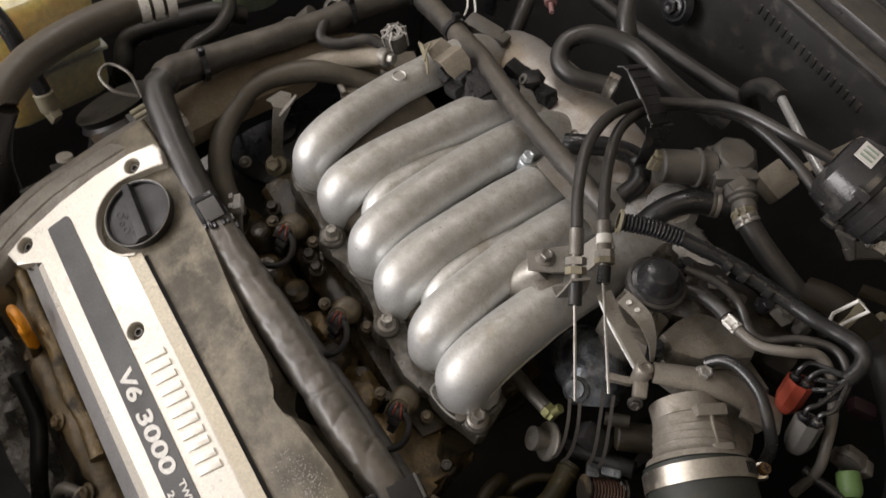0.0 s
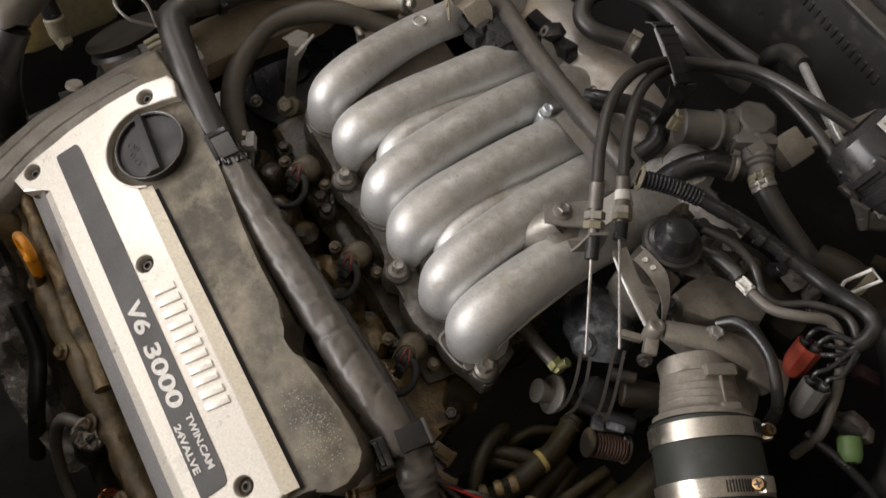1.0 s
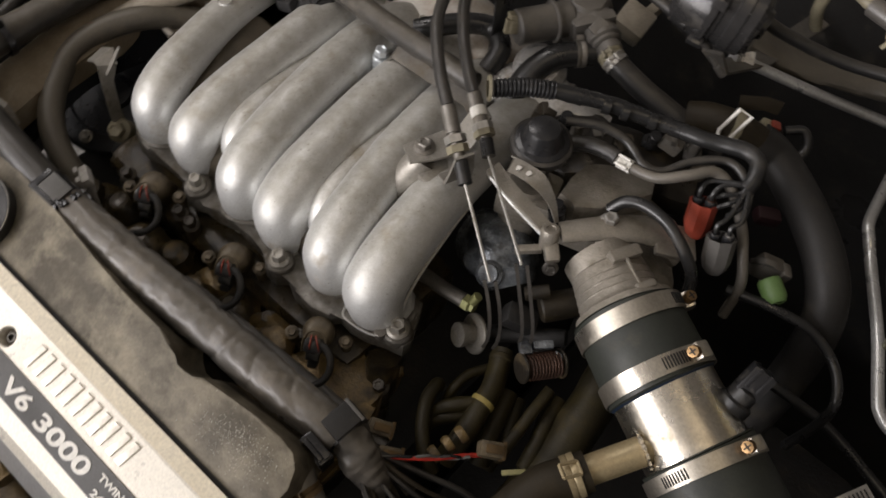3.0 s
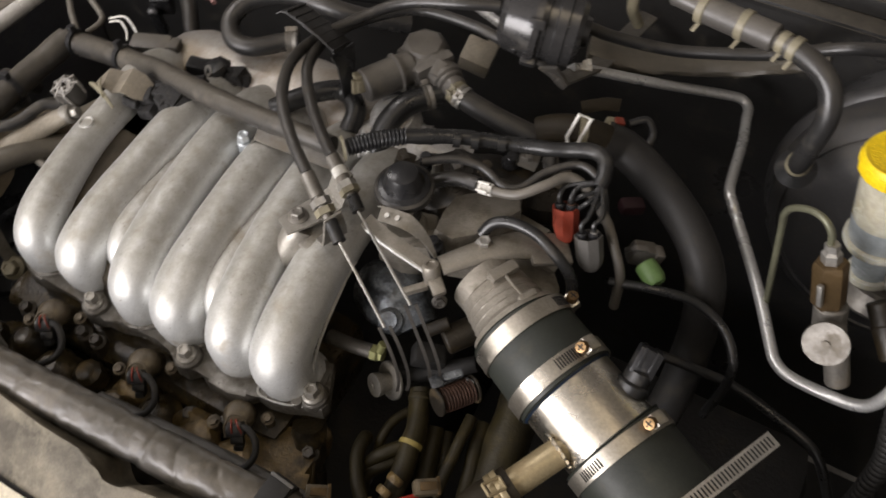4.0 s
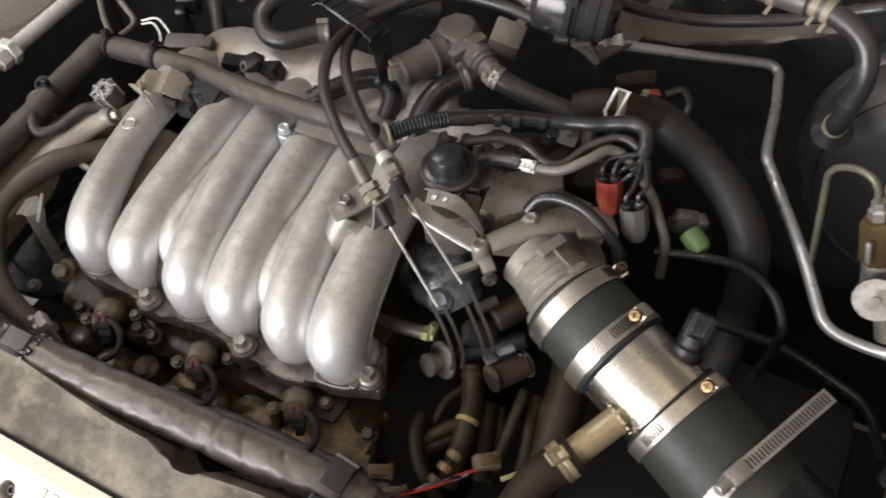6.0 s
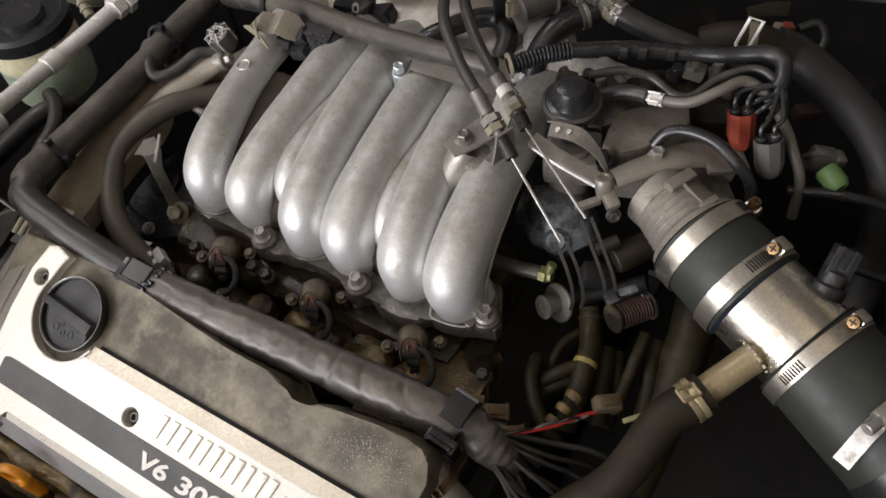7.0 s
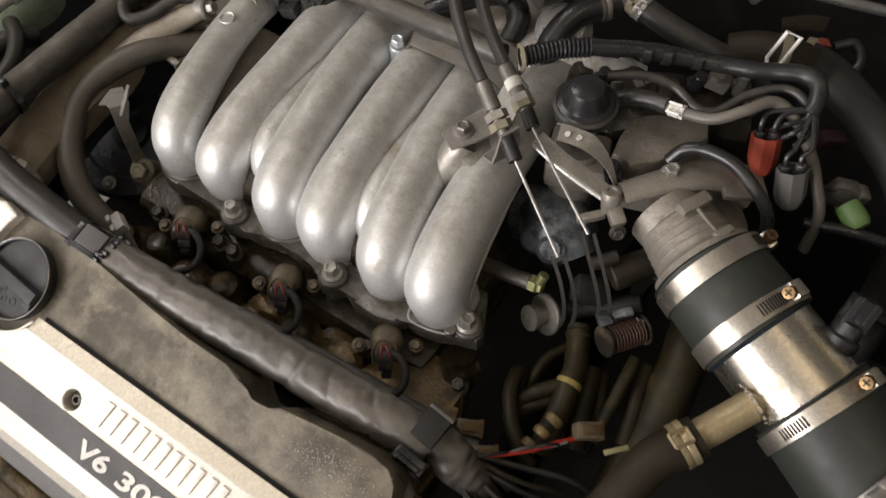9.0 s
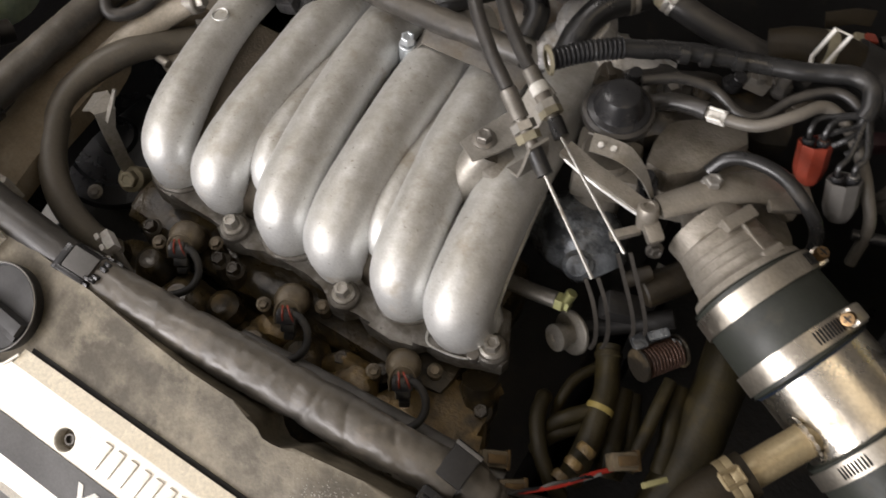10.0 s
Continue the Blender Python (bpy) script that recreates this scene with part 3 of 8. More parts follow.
# body with a scalloped rear edge
edge = [(-0.2, 0.096), (-0.12, 0.1), (-0.04, 0.096), (0.02, 0.09), (0.06, 0.087), (0.1, 0.087), (0.117, 0.085), (0.124, 0.078), (0.132, 0.0735), (0.141, 0.0735), (0.149, 0.078), (0.156, 0.083),
        (0.18, 0.086), (0.21, 0.09), (0.235, 0.092), (0.2505, 0.09), (0.26, 0.082), (0.2655, 0.068), (0.264, 0.053), (0.258, 0.043), (0.25, 0.037), (0.249, -0.045), (0.247, -0.058)]
front = [(-0.115, -0.06), (-0.13, -0.074), (-0.19, -0.075), (-0.2, -0.06)]
bm = B()
prism(bm, (edge + front)[::-1], 0.052, CM @ Matrix.Translation((0, 0, -0.062)), 0.003)
part("body", bm, M["cover"], cover, "dull magnesium cover body with dried dust")
# ornament plate, notched for the oil cap
cap_u, cap_v, cap_r = -0.1, 0.049, 0.0425
out = [(-0.15, -0.081), (-0.132, -0.076), (-0.118, -0.0495), (0.237, -0.051), (0.246, -0.047), (0.2495, -0.038), (0.2505, 0.016), (0.2475, 0.0235)]
arc = [(cap_u + cap_r * math.cos(a), cap_v + cap_r * math.sin(a)) for a in np.linspace(radians(-37), radians(-205), 26)]
out += [(-0.0655, 0.0235)] + arc + [(-0.1335, 0.085), (-0.1295, 0.0945), (-0.147, 0.099), (-0.157, 0.0955), (-0.163, 0.07), (-0.1655, 0.03), (-0.1635, -0.012), (-0.158, -0.06)]
bm = B()
prism(bm, out, 0.013, CM @ Matrix.Translation((0, 0, -0.013)), 0.0025)
plate = part("ornament_plate", bm, M["plate"], cover, "champagne silver painted plate")
HOLES = ((-0.149, 0.067), (-0.146, -0.061), (0.006, 0.0), (0.225, -0.003))
bm = B()
for u, v in HOLES:
    lathe(bm, [(0, -0.03), (0.0082, -0.03), (0.0082, -0.001), (0.0094, 0.0006), (0.0094, 0.01), (0, 0.01)], CM @ Matrix.Translation((u, v, 0)), 28)
cutter = new("cutter", mesh_of("cutter", bm, M["block"]))
mod = plate.modifiers.new("holes", "BOOLEAN")
mod.object, mod.solver = cutter, "EXACT"
bpy.context.view_layer.update()
cut = bpy.data.meshes.new_from_object(plate.evaluated_get(bpy.context.evaluated_depsgraph_get()))
plate.modifiers.clear()
plate.data = cut
bpy.data.objects.remove(cutter)
for f in plate.data.polygons:
    f.use_smooth = False
bm = B()
strip(bm, [CM @ V(u, 0.0288, -0.0034) for u in (-0.063, 0.05, 0.15, 0.2485)], 0.0128, 0.002, CM.to_3x3() @ V(0, 0.011, -0.0045))
part("chamfer", bm, M["plate_edge"], cover, "golden sloping rear edge of the plate")
# dark strip painted in as the shade of the groove behind the chamfer
bm = B()
strip(bm, [CM @ V(u, 0.0358, -0.0096) for u in (-0.06, 0.05, 0.15, 0.25)], 0.0034, 0.0012, CM.to_3x3() @ V(0, 1, 0))
part("gap_shade", bm, M["block"], cover, "dark strip standing in for the shaded gap along the plate")
bm = B()
lip = [CM @ V(u, v, -0.0004) for u, v in [(-0.062, 0.031)] + arc[1:] + [(-0.1335, 0.085), (-0.1295, 0.0945)]]
tube(bm, lip, 0.0013, 8, 1)
part("filler_lip", bm, M["plate"], cover, "thin rounded lip of the plate round the filler")
bm = B()
rnd = random.Random(77)
for k in range(460):
    u, v = rnd.gauss(0.213, 0.02), rnd.gauss(0.066, 0.01)
    if v > 0.086 or v < 0.044 or u > 0.256:
        continue
    r = rnd.uniform(0.0002, 0.0007)
    lathe(bm, [(r, -0.0003), (r * 0.7, 0.0003), (0, 0.0004)], CM @ Matrix.Translation((u, v, -0.01)) @ Matrix.Rotation(rnd.uniform(0, 3), 4, "Z"), 6, rnd.uniform(0.4, 1))
tagged(part("dried_splash", bm, M["fleck"], cover, "pale dried splash flecks"), kind="stuff")
bm = B()
n1, n2 = CM.to_3x3() @ V(0, 0.0095, 0.004), CM.to_3x3() @ V(0, 0.019, 0.015)
strip(bm, [CM @ V(u, -0.0543, -0.0032) for u in (-0.118, 0.0, 0.12, 0.246)], 0.0108, 0.002, n1)
part("front_slope", bm, M["plate"], cover, "front edge of the plate sloping down")
bm = B()
strip(bm, [CM @ V(u, -0.0685, -0.0125) for u in (-0.14, -0.05, 0.05, 0.15, 0.247)], 0.0242, 0.002, n2)
part("front_face", bm, M["side_paint"], cover, "blue-grey lower face of the cover")
bm = B()
tube(bm, [CM @ V(u, -0.086 - 0.003 * (k % 2), -0.026) for k, u in enumerate((-0.15, -0.1, -0.05, 0.0, 0.04, 0.075))], 0.0085, 14, 6, 0.3)
part("lower_ledge", bm, M["ochre"], cover, "oil-browned ledge below the cover")
bm = B()
st = [(-0.1455, -0.0125), (-0.1435, -0.0105), (-0.139, -0.0095), (0.205, -0.0115), (0.2145, -0.0135), (0.2165, -0.0165), (0.2175, -0.0355), (0.2145, -0.0375), (-0.139, -0.034), (-0.1445, -0.0335), (-0.1455, -0.031)]
prism(bm, st[::-1], 0.0008, CM @ Matrix.Translation((0, 0, 0.0002)))
panel = part("stripe", bm, M["stripe"], cover, "dark grey painted stripe with white lettering")


def lettering(word, u, v, width, height, depth, shear, mat, parent):
    """A printed word in its box on the cover's slope."""
    me = text_mesh(word, 0.02, depth, shear)
    xs = [p.co.x for p in me.vertices]
    ys = [p.co.y for p in me.vertices]
    sx, sy = width / (max(xs) - min(xs)), height / (max(ys) - min(ys))
    for p in me.vertices:
        p.co = CM @ V(u + (p.co.x - min(xs)) * sx, v + (p.co.y - min(ys)) * sy, 0.0012 + p.co.z)
    me.materials.append(mat)
    ob = new("lettering", me)
    ob.parent = parent
    ob.matrix_parent_inverse = Matrix.Translation(-parent.location)
    return ob


tagged(lettering("V6", 0.033, -0.0312, 0.0315, 0.0145, 0.001, 0.1, M["letter"], panel), "raised white letters V6")
tagged(lettering("3000", 0.0755, -0.0315, 0.0635, 0.0145, 0.001, 0.1, M["letter"], panel), "raised white numerals 3000")
tagged(lettering("TWIN.CAM", 0.149, -0.0222, 0.05, 0.0062, 0.0008, 0.05, M["letter"], panel), "small white words TWIN.CAM")
tagged(lettering("24VALVE", 0.1515, -0.0345, 0.0455, 0.0062, 0.0008, 0.05, M["letter"], panel), "small white words 24VALVE")
# the maker's word mark as plain slanted bars
for k, (u, w) in enumerate(((0.0325, 0.021), (0.0565, 0.006), (0.069, 0.02), (0.092, 0.02), (0.1145, 0.02), (0.138, 0.02))):
    m = CM @ Matrix.Translation((u, -0.004, 0.0002))
    bm = B()
    for a in ((0.0,) if w < 0.01 else (0.0, w - 0.009)):
        prism(bm, [(a, 0), (a + 0.0068, 0), (a + 0.0108, 0.0208), (a + 0.004, 0.0208)], 0.0016, m, 0.0004)
    part("emblem_bar", bm, M["emblem"], cover, "raised bright slanted bars in place of the maker's mark" if k == 0 else "")
for u, v in HOLES:
    m = CM @ Matrix.Translation((u, v, 0))
    bm = B()
    lathe(bm, [(0.0083, -0.001), (0.0083, -0.0125), (0, -0.0125)], m, 24)
    # tan in place of the plate's silver paints the shading inside the hole
    hole = part("bolt_recess", bm, M["nipple"], cover, "round bolt recess, its shading put into the tan colour")
    bm = B()
    lathe(bm, [(0.005, -0.0124), (0.005, -0.006), (0.0042, -0.005), (0.0028, -0.005), (0.0024, -0.008), (0, -0.008)], m, 14)
    part("bolt", bm, M["dark_steel"], hole)
# recess round the filler; its near-black colour includes the shade beside the cap
m = CM @ Matrix.Translation((cap_u, cap_v, 0))
bm = B()
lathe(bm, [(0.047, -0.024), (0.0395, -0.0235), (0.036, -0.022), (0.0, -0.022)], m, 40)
part("filler_well", bm, M["block"], cover, "dark oily well round the filler, recess shade put into its black")
oil_cap = thing("oil_filler_cap", "round black plastic oil filler cap with a raised grip", "oil cap", tuple(m.translation))
m = m @ Matrix.Translation((0.0005, 0.0015, -0.001))
bm = B()
lathe(bm, [(0, -0.022), (0.033, -0.022), (0.0335, -0.004), (0.0345, -0.001), (0.0345, 0.0006), (0.0332, 0.0018), (0.0322, 0.0012), (0.0316, -0.0026), (0, -0.0026)], m, 52)
part("disc", bm, M["cap_black"], oil_cap)
bm = B()
g = m @ Matrix.Rotation(radians(-5), 4, "Z")
prism(bm, [(-0.0315, -0.0035), (0.0315, -0.007), (0.0318, 0.0035), (-0.0315, 0.0035)], 0.0105, g @ Matrix.Translation((0, 0.0005, -0.003)), 0.001)
box(bm, (0.013, 0.008, 0.005), g @ Matrix.Translation((0.0225, -0.0085, -0.0008)), 0.0008)
part("grip", bm, M["cap_black"], oil_cap, "raised tapered black grip")
bm = B()
for a, b, c in ((-0.012, -0.017, 0.004), (-0.002, -0.019, 0.0028), (0.007, -0.0175, 0.0036), (-0.006, -0.0125, 0.0022)):
    lathe(bm, [(c, 0), (c, 0.0006), (c * 0.7, 0.0006), (c * 0.7, 0)], m @ Matrix.Translation((a, b, -0.0027)), 14)
part("moulded_mark", bm, M["cap_black"], oil_cap, "worn moulded marks on the cap")
bm = B()
lathe(bm, [(0.0338, 0.0012), (0.0344, 0.0017), (0.0338, 0.0022), (0.0331, 0.0016)], m, 52)
part("rim", bm, M["steel"], oil_cap, "worn pale rim edge")

# timing cover wrapping the engine's end
tim = thing("timing_cover", "dusty grey curved timing cover at the engine's end", "timing cover", (-0.2, -0.17, 0.6))
bm = B()
rim_line = [(-0.137, -0.298, 0.832), (-0.15, -0.268, 0.846), (-0.161, -0.234, 0.863), (-0.167, -0.203, 0.878), (-0.167, -0.156, 0.9), (-0.168, -0.115, 0.913), (-0.172, -0.07, 0.92)]
RIM_SECTION = ((-0.004, -0.02), (0.0, -0.003), (0.003, 0.0), (0.012, 0.0015), (0.0135, 0.0), (0.015, 0.0015), (0.03, 0.0), (0.0315, -0.0016), (0.033, -0.0005), (0.042, -0.004), (0.047, -0.009), (0.05, -0.02), (0.05, -0.05))
rows = []
pts = [V(*p[:3]) for p in smooth_path(rim_line, 6)]
for i, c in enumerate(pts):
    tan = (pts[min(i + 1, len(pts) - 1)] - pts[max(i - 1, 0)]).normalized()
    outward = V(-tan.y, tan.x, 0).normalized()
    if outward.x > 0:
        outward = -outward
    rows.append([bm.verts.new(c + outward * (d + 0.0012 * noise.noise(c * 90 + V(d * 300, 0, 0))) + V(0, 0, h + 0.001 * noise.noise(c * 70 + V(d * 200, 3, 0)))) for d, h in RIM_SECTION])
for r0, r1 in zip(rows, rows[1:]):
    for k in range(len(RIM_SECTION) - 1):
        bm.faces.new((r0[k], r1[k], r1[k + 1], r0[k + 1]))
bmesh.ops.solidify(bm, geom=bm.faces[:], thickness=0.003)
lathe(bm, [(0, 0), (0.009, 0), (0.008, 0.004), (0, 0.005)], axis_matrix((-0.222, -0.188, 0.874), (-0.3, 0.1, 1)), 12)
rear_line = [(-0.203, -0.07, 0.912), (-0.212, -0.02, 0.92), (-0.219, 0.026, 0.925), (-0.215, 0.08, 0.925), (-0.2, 0.13, 0.93), (-0.185, 0.16, 0.93)]
part("rim", bm, M["rim"], tim, "worn rounded rim with flaking dust")
for a, b in zip(rim_line, rim_line[1:]):
    a, b = V(*a), V(*b)
    bm = B()
    prism(bm, [(0, 0), ((b - a).length + 0.004, 0), ((b - a).length + 0.004, 0.3), (0, 0.3)], 0.03,
          Matrix.Translation(a + V(-0.04, 0, -0.02)) @ Matrix((((b - a).normalized().x, 0, -(b - a).normalized().y), ((b - a).normalized().y, 0, (b - a).normalized().x), (0, -1, 0))).to_4x4())
    part("wall", bm, M["grimy"], tim)
bm = B()
rows = []
for x, y, z in [q[:3] for q in smooth_path([(-0.19, -0.085, 0.912), (-0.2, -0.035, 0.914), (-0.207, 0.03, 0.918), (-0.207, 0.09, 0.921), (-0.196, 0.14, 0.926), (-0.18, 0.17, 0.928)], 6)]:
    rows.append([bm.verts.new((x + d, y, z + h + 0.0015 * noise.noise(V(x + d, y, z) * 60))) for d, h in ((-0.04, -0.03), (-0.039, -0.007), (-0.03, -0.004), (-0.022, -0.005), (-0.012, -0.008), (0.0, -0.012), (0.007, -0.018), (0.009, -0.04))])
for r0, r1 in zip(rows, rows[1:]):
    for k in range(7):
        bm.faces.new((r0[k], r1[k], r1[k + 1], r0[k + 1]))
bmesh.ops.solidify(bm, geom=bm.faces[:], thickness=0.003)
part("rear_lip", bm, M["tan_dust"], tim, "broad dusty brown rear edge")
bm = B()
rows = [[bm.verts.new((x + dx, y - 0.3 * dx, z + dz)) for dx, dz in ((0.012, -0.026), (0.014, -0.036), (0.018, -0.046), (0.026, -0.058))] for x, y, z in smooth_path(rear_line, 4)]
for r0, r1 in zip(rows, rows[1:]):
    for k in range(3):
        bm.faces.new((r0[k], r1[k], r1[k + 1], r0[k + 1]))
bmesh.ops.solidify(bm, geom=bm.faces[:], thickness=0.003)
part("rear_face", bm, M["blue_grey"], tim, "blue-grey rear face below the lip")

# ---------------------------------------------------------------- upper intake manifold
man = thing("intake_manifold", "cast aluminium intake manifold with six curved runners", "intake manifold", (0.05, 0.1, 0.865))
RUN = (  # x at the foot, the bulge, the middle and the top; radius; drop
    (-0.084, -0.090, -0.111, -0.122, 0.0228, -0.008),
    (-0.031, -0.031, -0.035, -0.041, 0.0240, 0.0),
    (0.036, 0.031, 0.018, 0.008, 0.0245, 0.0),
    (0.086, 0.082, 0.073, 0.066, 0.0262, 0.0),
    (0.147, 0.140, 0.125, 0.115, 0.0248, 0.0),
    (0.196, 0.191, 0.180, 0.172, 0.0265, 0.0),
)
for (x0, x1, x2, x3, r, dz), yf in zip(RUN, (0.026, 0.034, 0.0265, 0.033, 0.030, 0.035)):
    bm = B()
    tube(bm, [(x0, yf + 0.004, 0.872, r * 1.12), (x0, yf + 0.001, 0.884, r * 1.06), (x0, yf * 0.7 + 0.0068, 0.893, r * 0.98), (x0, yf * 0.45 + 0.0115, 0.904, r * 0.97), (x0 * 0.7 + x1 * 0.3, 0.0265, 0.9245, r), (x1, 0.047, 0.9385, r * 0.99),
              (x1 * 0.5 + x2 * 0.5, 0.085, 0.946 + dz * 0.5, r * 0.97), (x2, 0.130, 0.951 + dz, r * 0.96), (x2 * 0.5 + x3 * 0.5, 0.175, 0.953 + dz, r * 0.98), (x3, 0.225, 0.949, r * 1.0), (x3, 0.26, 0.938, r * 0.98), (x3, 0.29, 0.915, r * 0.85)],
         r, 32, 7, 0.014, seed=x0 * 90)
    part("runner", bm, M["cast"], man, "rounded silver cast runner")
    bm = B()
    ring = [V(x0 + r * 1.09 * math.cos(a), yf + 0.002 + r * 1.09 * math.sin(a), 0.8885) for a in np.linspace(radians(-200), radians(20), 17)]
    tube(bm, ring, 0.0032, 8, 2, 0.35, seed=x0 * 50)
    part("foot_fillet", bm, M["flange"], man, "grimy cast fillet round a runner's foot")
bm = B()
web = [(0.012, 0.88), (0.016, 0.905), (0.03, 0.922), (0.06, 0.934), (0.1, 0.94), (0.15, 0.943), (0.2, 0.943), (0.25, 0.94)]
rows = []
for k, (y, z) in enumerate(web):
    f = min(max((y - 0.02) / 0.18, 0), 1)
    rows.append([bm.verts.new((a * (1 - f) + b * f, y + 0.005, z + 0.004)) for a, b in zip(np.linspace(-0.1, 0.21, 8), np.linspace(-0.135, 0.185, 8))])
for r0, r1 in zip(rows, rows[1:]):
    for k in range(7):
        bm.faces.new((r0[k], r0[k + 1], r1[k + 1], r1[k]))
bmesh.ops.solidify(bm, geom=bm.faces[:], thickness=0.01)
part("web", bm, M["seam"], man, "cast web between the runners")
bm = B()
fl = [(-0.106, 0.012), (-0.1, 0.004), (-0.088, -0.001), (-0.074, -0.002), (-0.056, 0.003), (-0.03, 0.003), (-0.02, -0.004), (-0.009, -0.009), (0.004, -0.008), (0.012, -0.004), (0.029, -0.003), (0.047, 0.003), (0.067, 0.001), (0.086, 0.001),
      (0.093, -0.006), (0.1, -0.011), (0.113, -0.011), (0.121, -0.003), (0.135, -0.01), (0.157, -0.011), (0.174, -0.006), (0.181, 0.002), (0.192, 0.001), (0.208, 0.004), (0.223, 0.011), (0.239, 0.016), (0.2405, 0.024), (0.235, 0.034), (0.222, 0.06), (-0.106, 0.06)]
prism(bm, fl, 0.016, Matrix.Translation((0, 0.0, 0.873)), 0.003)
for x, y in ((-0.006, 0.003), (0.106, 0.001), (0.226, 0.024)):
    lathe(bm, [(0, 0), (0.0135, 0), (0.0125, 0.0075), (0.011, 0.009), (0, 0.009)], axis_matrix((x, y, 0.886), (0, -0.12, 1)), 20)
part("flange", bm, M["flange"], man, "thick cast mounting flange")
# plenum
bm = B()
tube(bm, [(-0.14, 0.287, 0.91, 0.028), (-0.12, 0.291, 0.914, 0.043), (-0.06, 0.296, 0.917, 0.05), (0.0, 0.298, 0.919, 0.051), (0.05, 0.297, 0.924, 0.05), (0.09, 0.293, 0.924, 0.047), (0.12, 0.29, 0.922, 0.04), (0.137, 0.288, 0.917, 0.026)], 0.045, 28, 6, 0.03)
part("plenum", bm, M["stained"], man, "long cast plenum chamber behind the runners")
for x, y, z in ((0.028, 0.262, 0.957), (0.072, 0.27, 0.962)):
    bm = B()
    lathe(bm, [(0, -0.004), (0.0045, -0.004), (0.0055, 0.0015), (0.0035, 0.002), (0.003, -0.001), (0, -0.001)], axis_matrix((x, y, z), (0, -0.5, 0.85)), 16)
    part("casting_hole", bm, M["steel_dull"], man, "small drilled boss on the plenum")
bm = B()
for a, b in ((1, 2), (3, 4)):
    xa, xb = RUN[a][1], RUN[b][1]
    xm = (xa + xb) / 2
    tube(bm, [(xm + 0.006, 0.036, 0.91, 0.006), (xm + 0.005, 0.041, 0.926, 0.013), (xm + 0.003, 0.055, 0.938, 0.0165), (xm - 0.001, 0.085, 0.943, 0.0165), (xm - 0.005, 0.13, 0.945, 0.014), (xm - 0.008, 0.19, 0.943, 0.01)], 0.012, 16, 6)
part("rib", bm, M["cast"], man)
bm = B()
tube(bm, [(0.2185, 0.03, 0.872), (0.2195, 0.032, 0.9), (0.217, 0.05, 0.927), (0.211, 0.09, 0.942), (0.205, 0.13, 0.948)], 0.0012, 6, 6, 0.4)
tube(bm, [(0.176, 0.014, 0.8895), (0.181, 0.003, 0.8895), (0.192, 0.0016, 0.8895), (0.208, 0.0048, 0.8895), (0.221, 0.011, 0.8895)], 0.0009, 6, 6, 0.4)
part("casting_flash", bm, M["cast"], man, "thin ragged casting seam")
for (x, y, z) in ((-0.112, 0.133, 0.966), (0.017, 0.122, 0.9735), (0.071, 0.125, 0.9735), (0.178, 0.125, 0.9755)):
    bm = B()
    lathe(bm, [(0.0058, -0.005), (0.0062, -0.0008), (0.0068, -0.0001), (0.0074, -0.0008), (0.0078, -0.005)], axis_matrix((x, y, z), (-0.05, -0.1, 1)), 22)
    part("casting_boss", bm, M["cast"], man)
for (x, y, z), big in (((-0.006, 0.002, 0.8945), 0.0058), ((0.106, 0.0, 0.8945), 0.0062), ((0.226, 0.023, 0.8945), 0.0068)):
    bm = B()
    hexbolt(bm, (x, y, z), (0.02, -0.12, 1), big, 0.013)
    part("bolt", bm, M["bolt"], man, "dull hexagon flange bolt")
bm = B()
rod(bm, (0.2165, 0.0125, 0.885), (0.2165, 0.0115, 0.8945), 0.0052)
part("dowel", bm, M["steel_dull"], man)
# bracket pad with the cable mounting
bm = B()
tube(bm, [(0.145, 0.10, 0.945, 0.014), (0.152, 0.112, 0.962, 0.014), (0.156, 0.122, 0.976, 0.014)], 0.014, 16, 4)
box(bm, (0.034, 0.03, 0.016), pose(0.163, 0.122, 0.968, 6, 4, -12), 0.006)
part("bracket_pad", bm, M["bolt"], man)
# ---------------------------------------------------------------- cable bracket and throttle cables
cab_br = thing("cable_bracket", "folded steel bracket holding both throttle cables", "bracket", (0.175, 0.135, 0.98))
bm = B()
strip(bm, [(0.148, 0.108, 0.984), (0.158, 0.125, 0.986), (0.165, 0.142, 0.986), (0.172, 0.154, 0.99), (0.176, 0.160, 1.006), (0.180, 0.165, 1.022)], [0.02, 0.026, 0.028, 0.026, 0.024, 0.018], 0.0022, (0.9, -0.35, 0.05))
strip(bm, [(0.185, 0.121, 0.984), (0.197, 0.116, 0.99), (0.2, 0.114, 1.004), (0.202, 0.112, 1.026)], [0.022, 0.024, 0.022, 0.016], 0.0022, (-0.35, -0.85, 0.0))
part("plate", bm, M["bolt"], cab_br)
bm = B()
hexbolt(bm, (0.1545, 0.123, 0.9865), (0, -0.1, 1), 0.0062, 0.009)
part("bolt", bm, M["steel_dull"], cab_br)


